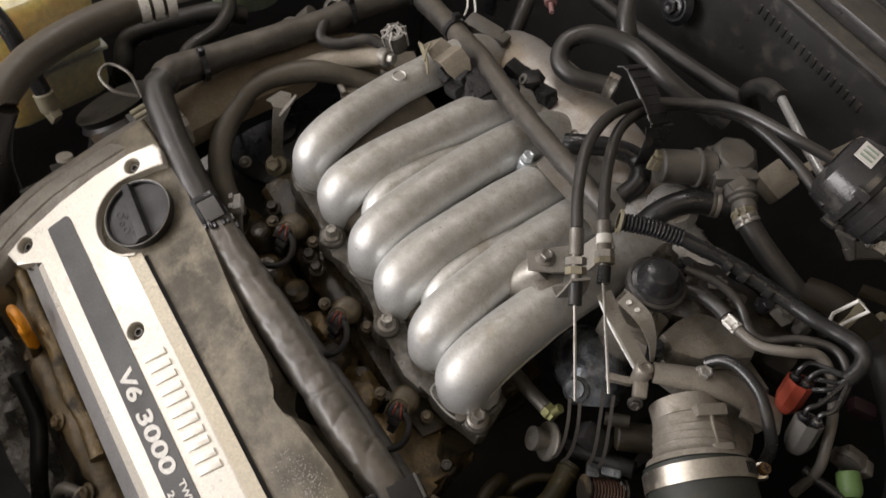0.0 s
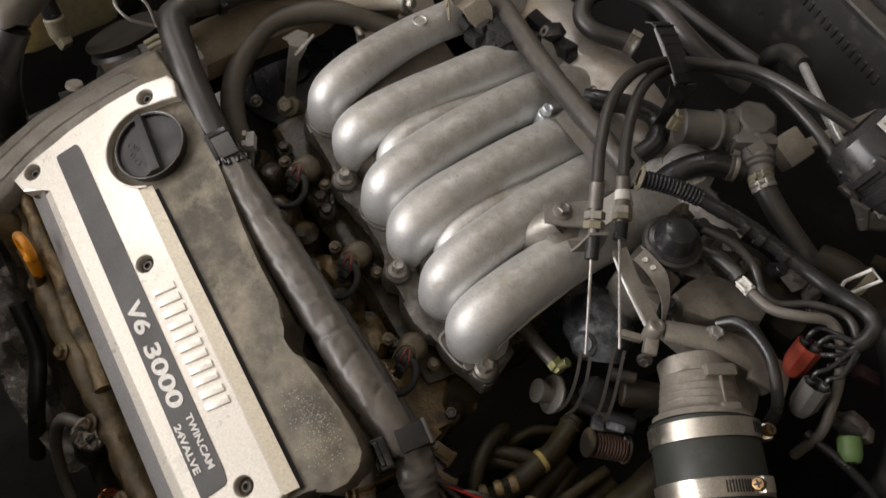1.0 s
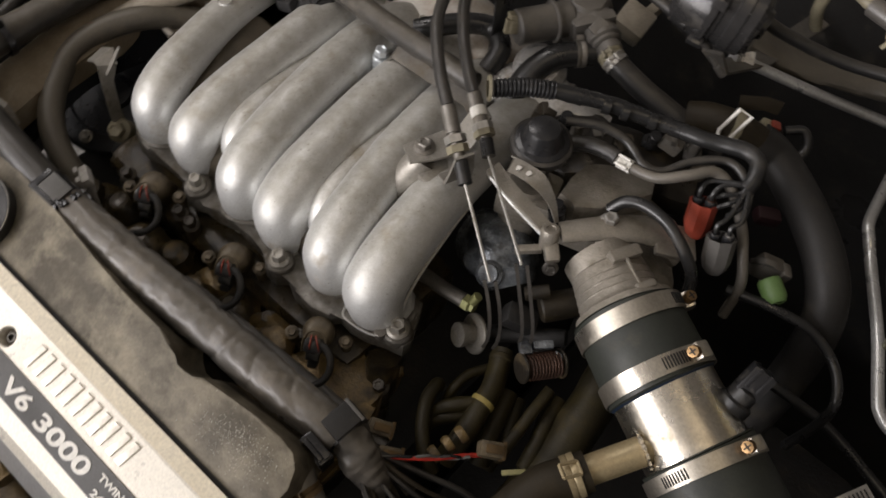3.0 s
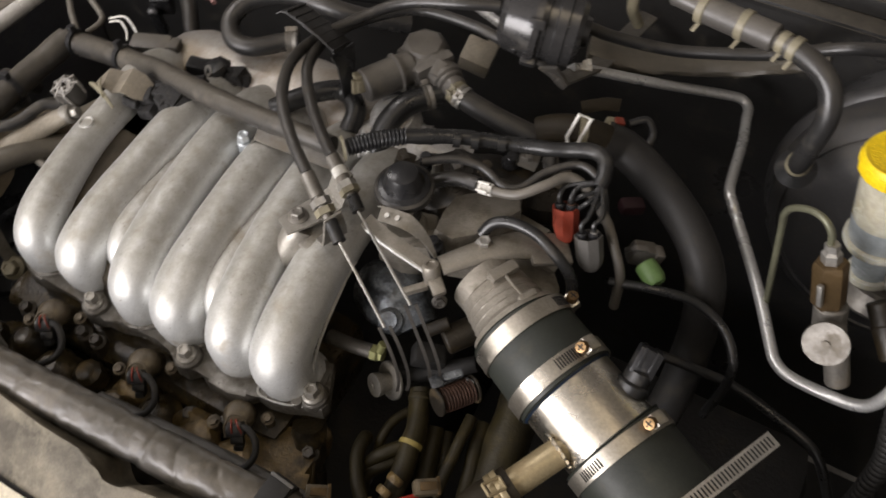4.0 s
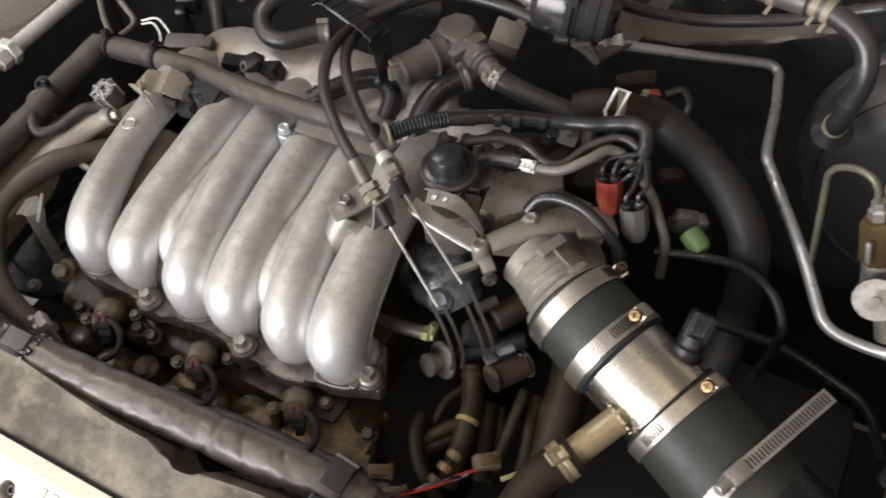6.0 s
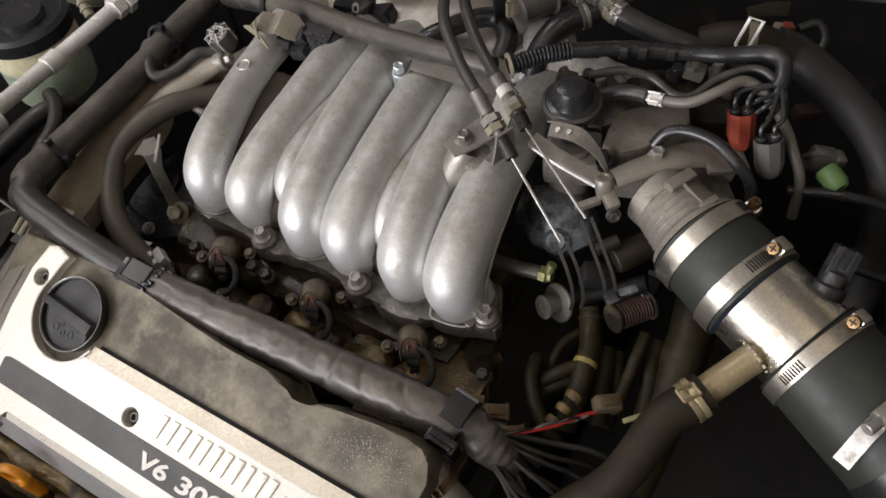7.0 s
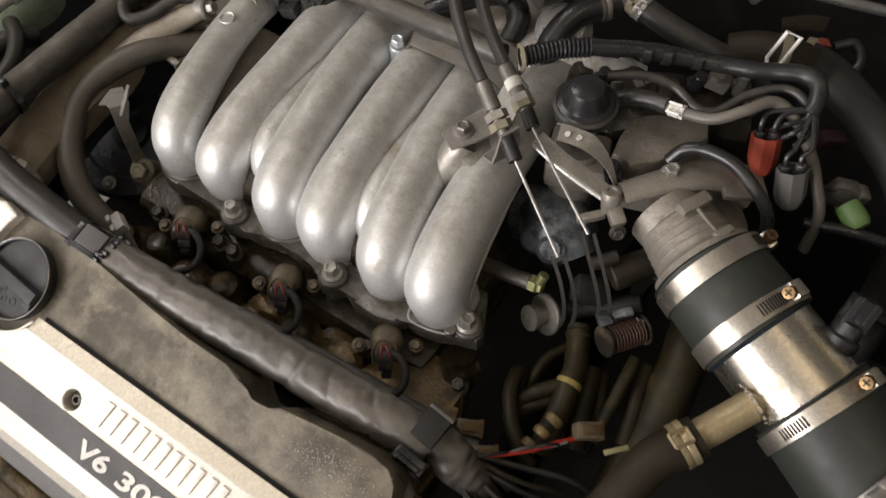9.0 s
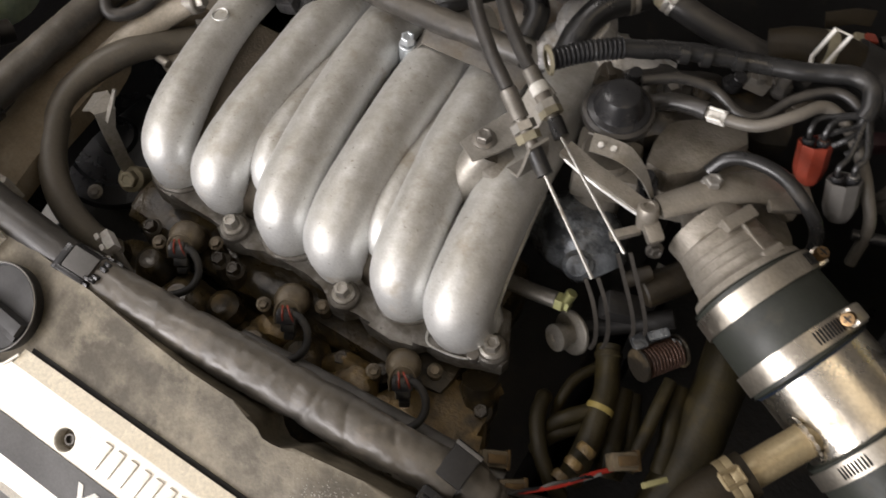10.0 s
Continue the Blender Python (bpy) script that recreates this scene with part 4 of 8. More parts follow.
def throttle_cable(name, pts, end, label, white):
    t = thing(name, label, "cable", pts[-1][:3])
    k = len(pts)
    bm = B()
    tube(bm, pts[:k - 3], 0.0052, 10, 6)
    part("sheath", bm, M["rubber"], t)
    a, b, c, d = (V(*q[:3]) for q in pts[k - 4:])
    bm = B()
    tube(bm, [a, a.lerp(b, 0.5), b], 0.0062, 12, 3)
    tube(bm, [b, b.lerp(c, 0.5), c], 0.0045, 12, 3)
    part("ferrule", bm, M["steel_dull"], t)
    u = (c - b).normalized()
    for s in (0.25, 0.62):
        bm = B()
        p = b.lerp(c, s)
        lathe(bm, [(0.004, -0.003), (0.0088, -0.003), (0.0088, 0.003), (0.004, 0.003)], axis_matrix(p, u, 15), 6)
        part("adjuster_nut", bm, M["tan"] if s > 0.5 else M["steel"], t, "hexagon adjuster nut")
    if white:
        bm = B()
        p = a.lerp(b, 0.62)
        rod(bm, p - u * 0.0045, p + u * 0.0045, 0.0068)
        part("sleeve", bm, M["white"], t, "white plastic sleeve")
    bm = B()
    tube(bm, [c, c.lerp(d, 0.5), d], 0.0058, 12, 3)
    part("end_boot", bm, M["rubber_clean"], t)
    bm = B()
    tube(bm, [d, d.lerp(V(*end), 0.5), end], 0.0013, 6, 2)
    part("wire", bm, M["steel"], t, "bare braided steel wire")
    return t


throttle_cable("throttle_cable", [(0.225, 0.356, 1.08), (0.19, 0.341, 1.08), (0.137, 0.331, 1.068), (0.103, 0.302, 1.056), (0.084, 0.262, 1.053), (0.088, 0.22, 1.058), (0.108, 0.18, 1.058), (0.138, 0.150, 1.05),
                                  (0.166, 0.1305, 1.04), (0.1825, 0.1205, 1.03), (0.199, 0.111, 1.02), (0.2145, 0.101, 1.012)], (0.2715, 0.0735, 0.967),
               "dusty black throttle cable ending in a bare wire", False)
throttle_cable("throttle_cable", [(0.25, 0.345, 1.05), (0.199, 0.355, 1.05), (0.142, 0.35, 1.05), (0.108, 0.312, 1.052), (0.091, 0.274, 1.05), (0.097, 0.232, 1.05), (0.119, 0.203, 1.04), (0.145, 0.181, 1.03),
                                  (0.163, 0.168, 1.025), (0.1835, 0.156, 1.015), (0.195, 0.149, 1.01), (0.206, 0.141, 1.005)], (0.2825, 0.0965, 0.9775),
               "dusty black throttle cable with a white sleeve", True)

comb = thing("cable_holder", "ribbed grey plastic cable holder clipped over two cables", "cable holder", (0.086, 0.268, 1.05))
CA, CB = V(0.0595, 0.269, 1.0755), V(0.1125, 0.266, 1.0525)
cd = (CB - CA).normalized()
cw = V(-0.15, 0.9, -0.36)
cw = (cw - cd * cw.dot(cd)).normalized()
cn = cd.cross(cw)
CMB = Matrix((cd, cw, cn)).transposed().to_4x4()
CMB.translation = (CA + CB) / 2
bm = B()
strip(bm, [CMB @ V(x, 0, z) for x, z in ((-0.034, -0.007), (-0.031, -0.002), (-0.026, 0.0), (-0.01, 0.0015), (0.01, 0.0015), (0.026, 0.0), (0.0295, -0.002))], 0.036, 0.0011, cw)
part("clip", bm, M["hose_black"], comb)
bm = B()
strip(bm, [CMB @ V(x, 0.012, -0.008) for x in (-0.031, 0.0, 0.028)], 0.014, 0.0022, cn)
part("side_wall", bm, M["plastic"], comb)
for k in range(7):
    bm = B()
    x = -0.027 + 0.009 * k
    box(bm, (0.0014, 0.0362, 0.0018), CMB @ Matrix.Translation((x, 0, 0.0016 - 0.9 * x * x)), 0.0005)
    part("rib", bm, M["hose_black"], comb)
bm = B()
strip(bm, [CMB @ V(0.029, 0, -0.002), V(0.113, 0.267, 1.035), V(0.110, 0.270, 1.005), V(0.106, 0.273, 0.975), V(0.104, 0.276, 0.955)], [0.026, 0.02, 0.014, 0.009, 0.007], 0.002, (0.35, 0.9, 0.1))
part("stay", bm, M["plastic"], comb, "black stay strap dropping to the plenum")

# ---------------------------------------------------------------- wiring loom
loom = thing("wiring_loom", "thick tape-wrapped wiring loom lying along the valve cover", "wiring loom", (0, -0.09, 0.885))
bm = B()
tube(bm, [(-0.226, -0.074, 0.936, 0.0155), (-0.216, -0.086, 0.935, 0.0155), (-0.185, -0.091, 0.93, 0.0148), (-0.149, -0.094, 0.924, 0.0145), (-0.085, -0.0955, 0.911, 0.015), (-0.07, -0.096, 0.909, 0.0152)], 0.015, 22, 8, 0.04)
part("sleeve", bm, M["rubber"], loom, "smooth black sleeve")
bm = B()
tube(bm, [(-0.085, -0.0955, 0.911, 0.0145), (-0.06, -0.096, 0.908, 0.0165), (-0.02, -0.0945, 0.905, 0.0188), (0.03, -0.092, 0.905, 0.0185),
          (0.08, -0.0895, 0.904, 0.019), (0.13, -0.086, 0.903, 0.0183), (0.17, -0.084, 0.902, 0.0188), (0.21, -0.081, 0.900, 0.0182), (0.245, -0.077, 0.896, 0.0175), (0.258, -0.075, 0.893, 0.0172)], 0.0165, 44, 26, 0.05, crease=0.06)
part("sleeve", bm, M["loom"], loom, "dusty black crinkled sleeve")
bm = B()
tube(bm, [(-0.226, -0.076, 0.936, 0.016), (-0.236, -0.062, 0.935, 0.0165), (-0.242, -0.02, 0.931, 0.0155), (-0.244, 0.045, 0.932, 0.015), (-0.246, 0.105, 0.933, 0.0145), (-0.249, 0.18, 0.938, 0.0145), (-0.246, 0.235, 0.944, 0.015)], 0.015, 32, 16, 0.05, crease=0.05)
part("sleeve", bm, M["loom_dark"], loom)
bm = B()
tube(bm, [(-0.246, 0.235, 0.944, 0.0135), (-0.215, 0.236, 0.946, 0.013), (-0.15, 0.229, 0.96, 0.0123), (-0.09, 0.2205, 0.974, 0.0116), (-0.035, 0.209, 0.985, 0.0111), (0.045, 0.196, 0.999, 0.0107), (0.103, 0.189, 1.010, 0.0101), (0.15, 0.186, 1.015, 0.0092)], 0.012, 28, 14, 0.05, crease=0.06)
part("sleeve", bm, M["loom_dark"], loom)
bm = B()
tube(bm, [(0.25, -0.073, 0.895, 0.0165), (0.264, -0.072, 0.889, 0.0178), (0.278, -0.073, 0.881, 0.0172), (0.291, -0.074, 0.87, 0.015), (0.302, -0.076, 0.856, 0.0115)], 0.016, 28, 14, 0.2, crease=0.1)
part("taped_end", bm, M["loom"], loom, "dusty wrinkled taped end where the wires fan out")
for p, d, r in (((-0.237, -0.03, 0.931), (0, 1, 0), 0.017), ((-0.247, 0.15, 0.936), (0, 1, 0), 0.0165), ((-0.152, 0.2295, 0.96), (0.9, -0.1, 0.2), 0.0145), ((-0.232, 0.236, 0.945), (0.9, 0, 0.1), 0.0155)):
    bm = B()
    m = axis_matrix(p, d)
    lathe(bm, [(r - 0.002, -0.003), (r, -0.003), (r, 0.003), (r - 0.002, 0.003)], m, 20)
    box(bm, (0.008, 0.009, 0.007), m @ Matrix.Translation((0, r + 0.002, 0)), 0.001)
    part("cable_tie", bm, M["plastic"], loom, "black cable tie")
m = pose(-0.068, -0.0965, 0.9085, 12, 6, 2)
bm = B()
tube(bm, [m @ V(-0.012, 0, 0), m @ V(0.012, 0, 0)], 0.0172, 20, 1)
clip = part("retainer", bm, M["plastic"], loom, "black plastic retainer band")
bm = B()
box(bm, (0.0235, 0.018, 0.0035), m @ Matrix.Translation((0.004, 0.003, 0.0175)), 0.0008)
part("pad", bm, M["grey"], clip, "square grey pad on the retainer")
bm = B()
box(bm, (0.026, 0.004, 0.007), m @ Matrix.Translation((0.002, -0.0085, 0.0152)), 0.001)
box(bm, (0.006, 0.022, 0.005), m @ Matrix.Translation((-0.012, 0.0, 0.0155)), 0.001)
box(bm, (0.02, 0.0035, 0.012), m @ Matrix.Translation((0.0, -0.0165, 0.006)), 0.001)
part("latch", bm, M["plastic"], clip)
bm = B()
rnd = random.Random(5)
for k in range(26):
    a = rnd.uniform(0, 2 * math.pi)
    c = V(-0.05 + rnd.uniform(-0.006, 0.006), -0.0965 + 0.0178 * math.cos(a), 0.907 + 0.0178 * math.sin(a))
    box(bm, (0.006, 0.004, 0.003), Matrix.Translation(c) @ Matrix.Rotation(rnd.uniform(0, 3), 4, "X"), 0.0008)
part("frayed_tape", bm, M["plastic"], loom, "torn crumbling black tape")
m = pose(0.2535, -0.0695, 0.8955, 8, 8, -4)
bm = B()
tube(bm, [m @ V(-0.0105, 0, 0), m @ V(0.0105, 0, 0)], 0.0182, 24, 1)
box(bm, (0.02, 0.024, 0.006), m @ Matrix.Translation((0, 0.0, 0.0165)), 0.0015)
retainer = part("retainer", bm, M["hose_black"], loom, "dusty grey plastic retainer with a flat top")
bm = B()
box(bm, (0.0215, 0.003, 0.004), m @ Matrix.Translation((0.0, 0.0135, 0.018)), 0.0008)
part("lip", bm, M["grey"], retainer, "grey raised lip")
for off, size in (((0.002, -0.024, 0.0), (0.024, 0.006, 0.03)), ((-0.009, -0.027, -0.004), (0.004, 0.01, 0.034)), ((0.013, -0.026, -0.006), (0.004, 0.012, 0.036)), ((0.002, -0.029, 0.012), (0.02, 0.004, 0.005)), ((0.004, -0.03, -0.014), (0.022, 0.005, 0.008))):
    bm = B()
    box(bm, size, m @ Matrix.Translation(off), 0.001)
    part("latch", bm, M["plastic"], retainer)
for k in range(6):
    a = -1.2 + 0.48 * k
    bm = B()
    p = V(0.286, -0.073 + 0.012 * math.sin(a), 0.873 + 0.011 * math.cos(a))
    tube(bm, [p - V(0.012, 0, -0.006), p, p + V(0.011, 0.003 * math.sin(a), -0.01), p + V(0.022, 0.008 * math.sin(a), -0.026), p + V(0.03, 0.014 * math.sin(a), -0.045)], 0.0022 + 0.0009 * (k % 2), 12, 6, 0.15, seed=k)
    part("taped_wire", bm, M["hose_dusty"] if k % 2 else M["grey_hose"], loom, "dusty strand leaving the taped end" if k == 0 else "")

rnd = random.Random(11)
for k in range(7):
    bm = B()
    y = -0.075 + 0.008 * rnd.random()
    a = (0.285 + 0.004 * rnd.random(), y + 0.004 * k - 0.012, 0.876 + 0.005 * rnd.random())
    b = (0.31 + 0.02 * rnd.random(), y + 0.009 * k - 0.025, 0.862)
    c = (0.34 + 0.02 * rnd.random(), y + 0.014 * k - 0.035, 0.84)
    d = (0.39 + 0.02 * rnd.random(), y + 0.016 * k - 0.04, 0.80)
    tube(bm, [a, b, c, d], 0.0018 + 0.001 * rnd.random(), 7, 5)
    thing("wire", "loose brown-black wire fanning out of the loom", "wire", bm=bm, mat=M["brown"] if k % 2 else M["rubber"], group="loom wires")
bm = B()
tube(bm, [(0.286, -0.063, 0.878), (0.305, -0.045, 0.874), (0.319, -0.03, 0.87), (0.333, -0.011, 0.866), (0.343, 0.001, 0.862), (0.35, 0.012, 0.85)], 0.0019, 8, 6)
thing("wire", "bright red wire running out of the loom", "wire", bm=bm, mat=M["red_wire"], group="loom wires")

for dz, mt, label in ((0.0035, "plastic", "black wire twisted with a red one"), (-0.003, "grey", "thin grey wire twisted with a red one")):
    bm = B()
    tube(bm, [(0.284, -0.066, 0.88), (0.3, -0.05, 0.875 + dz), (0.314, -0.034, 0.872 - dz), (0.327, -0.02, 0.868 + dz), (0.338, -0.008, 0.864 - dz)], 0.0013, 8, 6)
    thing("wire", label, "wire", bm=bm, mat=M[mt], group="loom wires")

# ---------------------------------------------------------------- injectors
inj = thing("fuel_injector", "grimy fuel injector with a brown cap and wired plug", "fuel injector")
bm = B()
lathe(bm, [(0, -0.05), (0.0115, -0.05), (0.0122, -0.014), (0.0136, -0.0125), (0.0139, -0.006), (0.0134, -0.0022), (0.0122, 0.0008), (0.0102, 0.0033), (0.0074, 0.0049), (0.0038, 0.0057), (0.0, 0.006)], pose(0, 0.005, 0, 18), 28)
part("body", bm, M["cap_tan"], inj, "dusty tan domed cap")
bm = B()
box(bm, (0.0165, 0.012, 0.024), pose(0.0, -0.0065, -0.0005, 26), 0.0045)
plug = part("plug", bm, M["plastic"], inj, "black plug")
bm = B()
box(bm, (0.0115, 0.009, 0.008), pose(0.0, -0.0145, -0.0035, 30), 0.002)
box(bm, (0.0085, 0.006, 0.012), pose(0.001, -0.019, -0.0085, 48), 0.002)
part("strain_relief", bm, M["rubber_clean"], plug)
bm = B()
tube(bm, [(-0.0098, -0.013, -0.002), (-0.0096, -0.006, 0.006), (-0.006, 0.0, 0.0105), (0, 0.002, 0.0118), (0.006, 0.0, 0.0105), (0.0096, -0.006, 0.006), (0.0098, -0.013, -0.002)], 0.0012, 8, 5)
part("wire_clip", bm, M["cap_tan"], inj, "sprung wire clip")
for x in (-0.0036, 0.0036):
    bm = B()
    box(bm, (0.0042, 0.007, 0.002), pose(x, -0.008, 0.0115, 26), 0.0006)
    part("latch", bm, M["rubber_clean"], plug)
for k in (-1, 1):
    bm = B()
    tube(bm, [(0.0018 * k - 0.001, -0.0025, 0.0118), (0.0024 * k, -0.0065, 0.0135), (0.0034 * k + 0.001, -0.011, 0.012), (0.004 * k + 0.002, -0.0145, 0.007)], 0.0008, 8, 4)
    part("red_lead", bm, M["red"], plug, "thin red wire in the plug" if k < 0 else "")
for x in (-0.023, 0.024):
    bm = B()
    rod(bm, (x, 0.004, -0.035), (x, 0.004, -0.01), 0.005)
    hexbolt(bm, (x, 0.004, -0.011), (0, -0.1, 1), 0.0042, 0.006, True)
    part("screw", bm, M["cap_tan"], inj, "dull plated screw on its post")
bm = B()
tube(bm, [(0.003, -0.008, 0.008), (0.0105, -0.0105, 0.0085), (0.0165, -0.019, 0.006), (0.0165, -0.03, 0.001), (0.009, -0.039, -0.003), (-0.006, -0.043, -0.007), (-0.03, -0.044, -0.014)], 0.0031, 10, 6)
part("lead", bm, M["hose_black"], inj, "black sleeved lead")
inj.matrix_basis = pose(-0.034, -0.03, 0.889, 10, 0, 31)
tagged(inj, group="fuel injectors")
copy_thing(inj, pose(0.073, -0.028, 0.884, 12, 0, 30))
copy_thing(inj, pose(0.177, -0.024, 0.878, 10, 0, 33))
bm = B()
tube(bm, [(0.05, -0.064, 0.866), (0.1, -0.059, 0.864), (0.15, -0.054, 0.86), (0.2, -0.049, 0.855), (0.25, -0.046, 0.85), (0.278, -0.044, 0.846)], 0.0068, 12, 5)
thing("fuel_rail", "dark dusty fuel rail pipe beside the injectors", "fuel rail", bm=bm, mat=M["grey"])
bm = B()
m = pose(-0.077, -0.064, 0.899, 20, 0, -25)
box(bm, (0.018, 0.0085, 0.01), m, 0.001)
box(bm, (0.006, 0.004, 0.012), m @ Matrix.Translation((-0.006, -0.005, 0.002)), 0.0008)
box(bm, (0.006, 0.004, 0.012), m @ Matrix.Translation((0.006, -0.005, 0.002)), 0.0008)
rod(bm, (-0.077, -0.064, 0.85), (-0.077, -0.064, 0.896), 0.0035)
thing("connector", "small pale grey wiring connector beside the loom", "connector", bm=bm, mat=M["pale_grey"])

# ---------------------------------------------------------------- throttle body and intake duct
AX = [V(0.329, 0.152, 0.963), V(0.3695, 0.129, 0.958), V(0.413, 0.107, 0.953), V(0.480, 0.079, 0.940), V(0.56, 0.045, 0.918)]
AD = (AX[3] - AX[0]).normalized()


def on_axis(s):
    """A point s metres along the duct from the throttle body's mouth."""
    acc = 0.0
    for a, b in zip(AX, AX[1:]):
        d = (b - a).length
        if s <= acc + d or b is AX[-1]:
            return a.lerp(b, (s - acc) / d)
        acc += d


def duct(bm, s0, s1, r0, r1=None, lip=0.0, seg=40):
    r1 = r0 if r1 is None else r1
    n = 6
    pts = [(*on_axis(s0 + (s1 - s0) * k / n), r0 + (r1 - r0) * k / n) for k in range(n + 1)]
    tube(bm, pts, r0, seg, 1)
    if lip:
        for s, r in ((s0, r0), (s1, r1)):
            c, c2 = on_axis(s - lip), on_axis(s + lip)
            tube(bm, [(*c, r - 0.001), (*on_axis(s), r + lip), (*c2, r - 0.001)], r, seg, 1)
    return bm


tb = thing("throttle_valve", "cast aluminium throttle housing with a ribbed neck", "throttle valve", tuple(AX[0]))
bm = B()
tube(bm, [(*on_axis(s), r) for s, r in ((0.001, 0.0275), (0.003, 0.0298), (0.03, 0.0335), (0.0335, 0.0355), (0.0355, 0.0395), (0.0405, 0.041))], 0.04, 40, 1)
part("neck", bm, M["cast_dull"], tb, "dull cast neck")
for k, s in enumerate((0.0125, 0.019, 0.0255)):
    bm = B()
    r = 0.0311 + 0.0009 * k
    tube(bm, [(*on_axis(s - 0.0012), r - 0.0004), (*on_axis(s), r + 0.0005), (*on_axis(s + 0.0012), r - 0.0002)], 0.038, 40, 1)
    part("neck_rib", bm, M["cast_dull"], tb)
side = AD.cross(UP).normalized()
top = side.cross(AD).normalized()
bm = B()
box(bm, (0.0022, 0.0035, 0.027), axis_matrix(on_axis(0.019) + top * 0.0322 - side * 0.004, AD), 0.001)
box(bm, (0.026, 0.012, 0.01), axis_matrix(on_axis(0.003) + top * 0.0295 - side * 0.004, AD), 0.002)
box(bm, (0.016, 0.008, 0.006), axis_matrix(on_axis(0.034) + top * 0.036 - side * 0.006, AD), 0.0015)
part("rib", bm, M["cast_dull"], tb)
bm = B()
lathe(bm, [(0, -0.018), (0.007, -0.018), (0.0078, -0.008), (0.0078, -0.001), (0.0065, 0.001), (0.004, 0.0012), (0.0035, 0.0), (0, 0.0)], axis_matrix((0.2815, 0.1315, 0.99), (-0.12, 0.1, 1)), 22)
pivot = part("pivot_boss", bm, M["cast_dull"], tb, "dusty round cast pivot boss")
bm = B()
tube(bm, [(0.287, 0.138, 0.985, 0.0095), (0.303, 0.156, 0.988, 0.011), (0.322, 0.177, 0.988, 0.0125), (0.342, 0.196, 0.982, 0.015), (0.358, 0.205, 0.97, 0.02)], 0.011, 16, 6, 0.05, flat=0.55)
tube(bm, [(0.318, 0.158, 0.962, 0.03), (0.333, 0.15, 0.961, 0.029)], 0.03, 32, 1)
box(bm, (0.016, 0.012, 0.012), pose(0.291, 0.125, 0.974, 10, 20, -40), 0.003)
box(bm, (0.022, 0.007, 0.006), pose(0.274, 0.118, 0.968, 0, -10, 42), 0.002)
box(bm, (0.07, 0.05, 0.03), pose(0.338, 0.178, 0.947, 0, 8, 40), 0.01)
bm2 = B()
hexbolt(bm2, (0.297, 0.118, 0.966), (0.5, -0.6, 0.4), 0.0045, 0.006)
part("stop_screw", bm2, M["dark_steel"], tb)
part("lever_arm", bm, M["cast_dull"], tb, "dusty cast arm running to the pivot boss")
bm = B()
strip(bm, [(0.208, 0.148, 0.986), (0.232, 0.142, 0.984), (0.256, 0.1395, 0.981), (0.279, 0.1375, 0.977)], [0.0125, 0.0115, 0.0105, 0.0095], 0.008, (0.1, 0.9, 0.25))
stay = part("stay", bm, M["cast_dull"], tb, "dull cast stay running to the manifold")
bm = B()
tube(bm, [(0.2115, 0.1425, 0.983), (0.234, 0.137, 0.981), (0.256, 0.1345, 0.978), (0.277, 0.1335, 0.9745)], 0.0022, 8, 4, 0.2)
part("bright_edge", bm, M["cast"], stay, "bright lower edge")
bm = B()
box(bm, (0.036, 0.03, 0.006), pose(0.357, 0.2, 0.982, 8, 12, 40), 0.003)
part("top_flange", bm, M["cast_dull"], tb)
bm = B()
hexbolt(bm, (0.311, 0.17, 0.992), (-0.05, -0.05, 1), 0.006, 0.008)
part("bolt", bm, M["steel"], tb, "bright hexagon bolt")

coup = thing("rubber_coupler", "black rubber coupler on the throttle body neck", "rubber hose", tuple(on_axis(0.05)))
bm = B()
duct(bm, 0.0415, 0.104, 0.0423, 0.0433, 0.001)
part("sleeve", bm, M["coupler"], coup)
bm = B()
tube(bm, [(*on_axis(0.1035), 0.0418), (*on_axis(0.1048), 0.0428), (*on_axis(0.1062), 0.0415)], 0.043, 40, 1)
part("lip", bm, material("blue_silicone_lining", (0.008, 0.022, 0.05), (0.008, 0.014, 0.028), 0.4), coup, "blue inner lip showing at the edge")


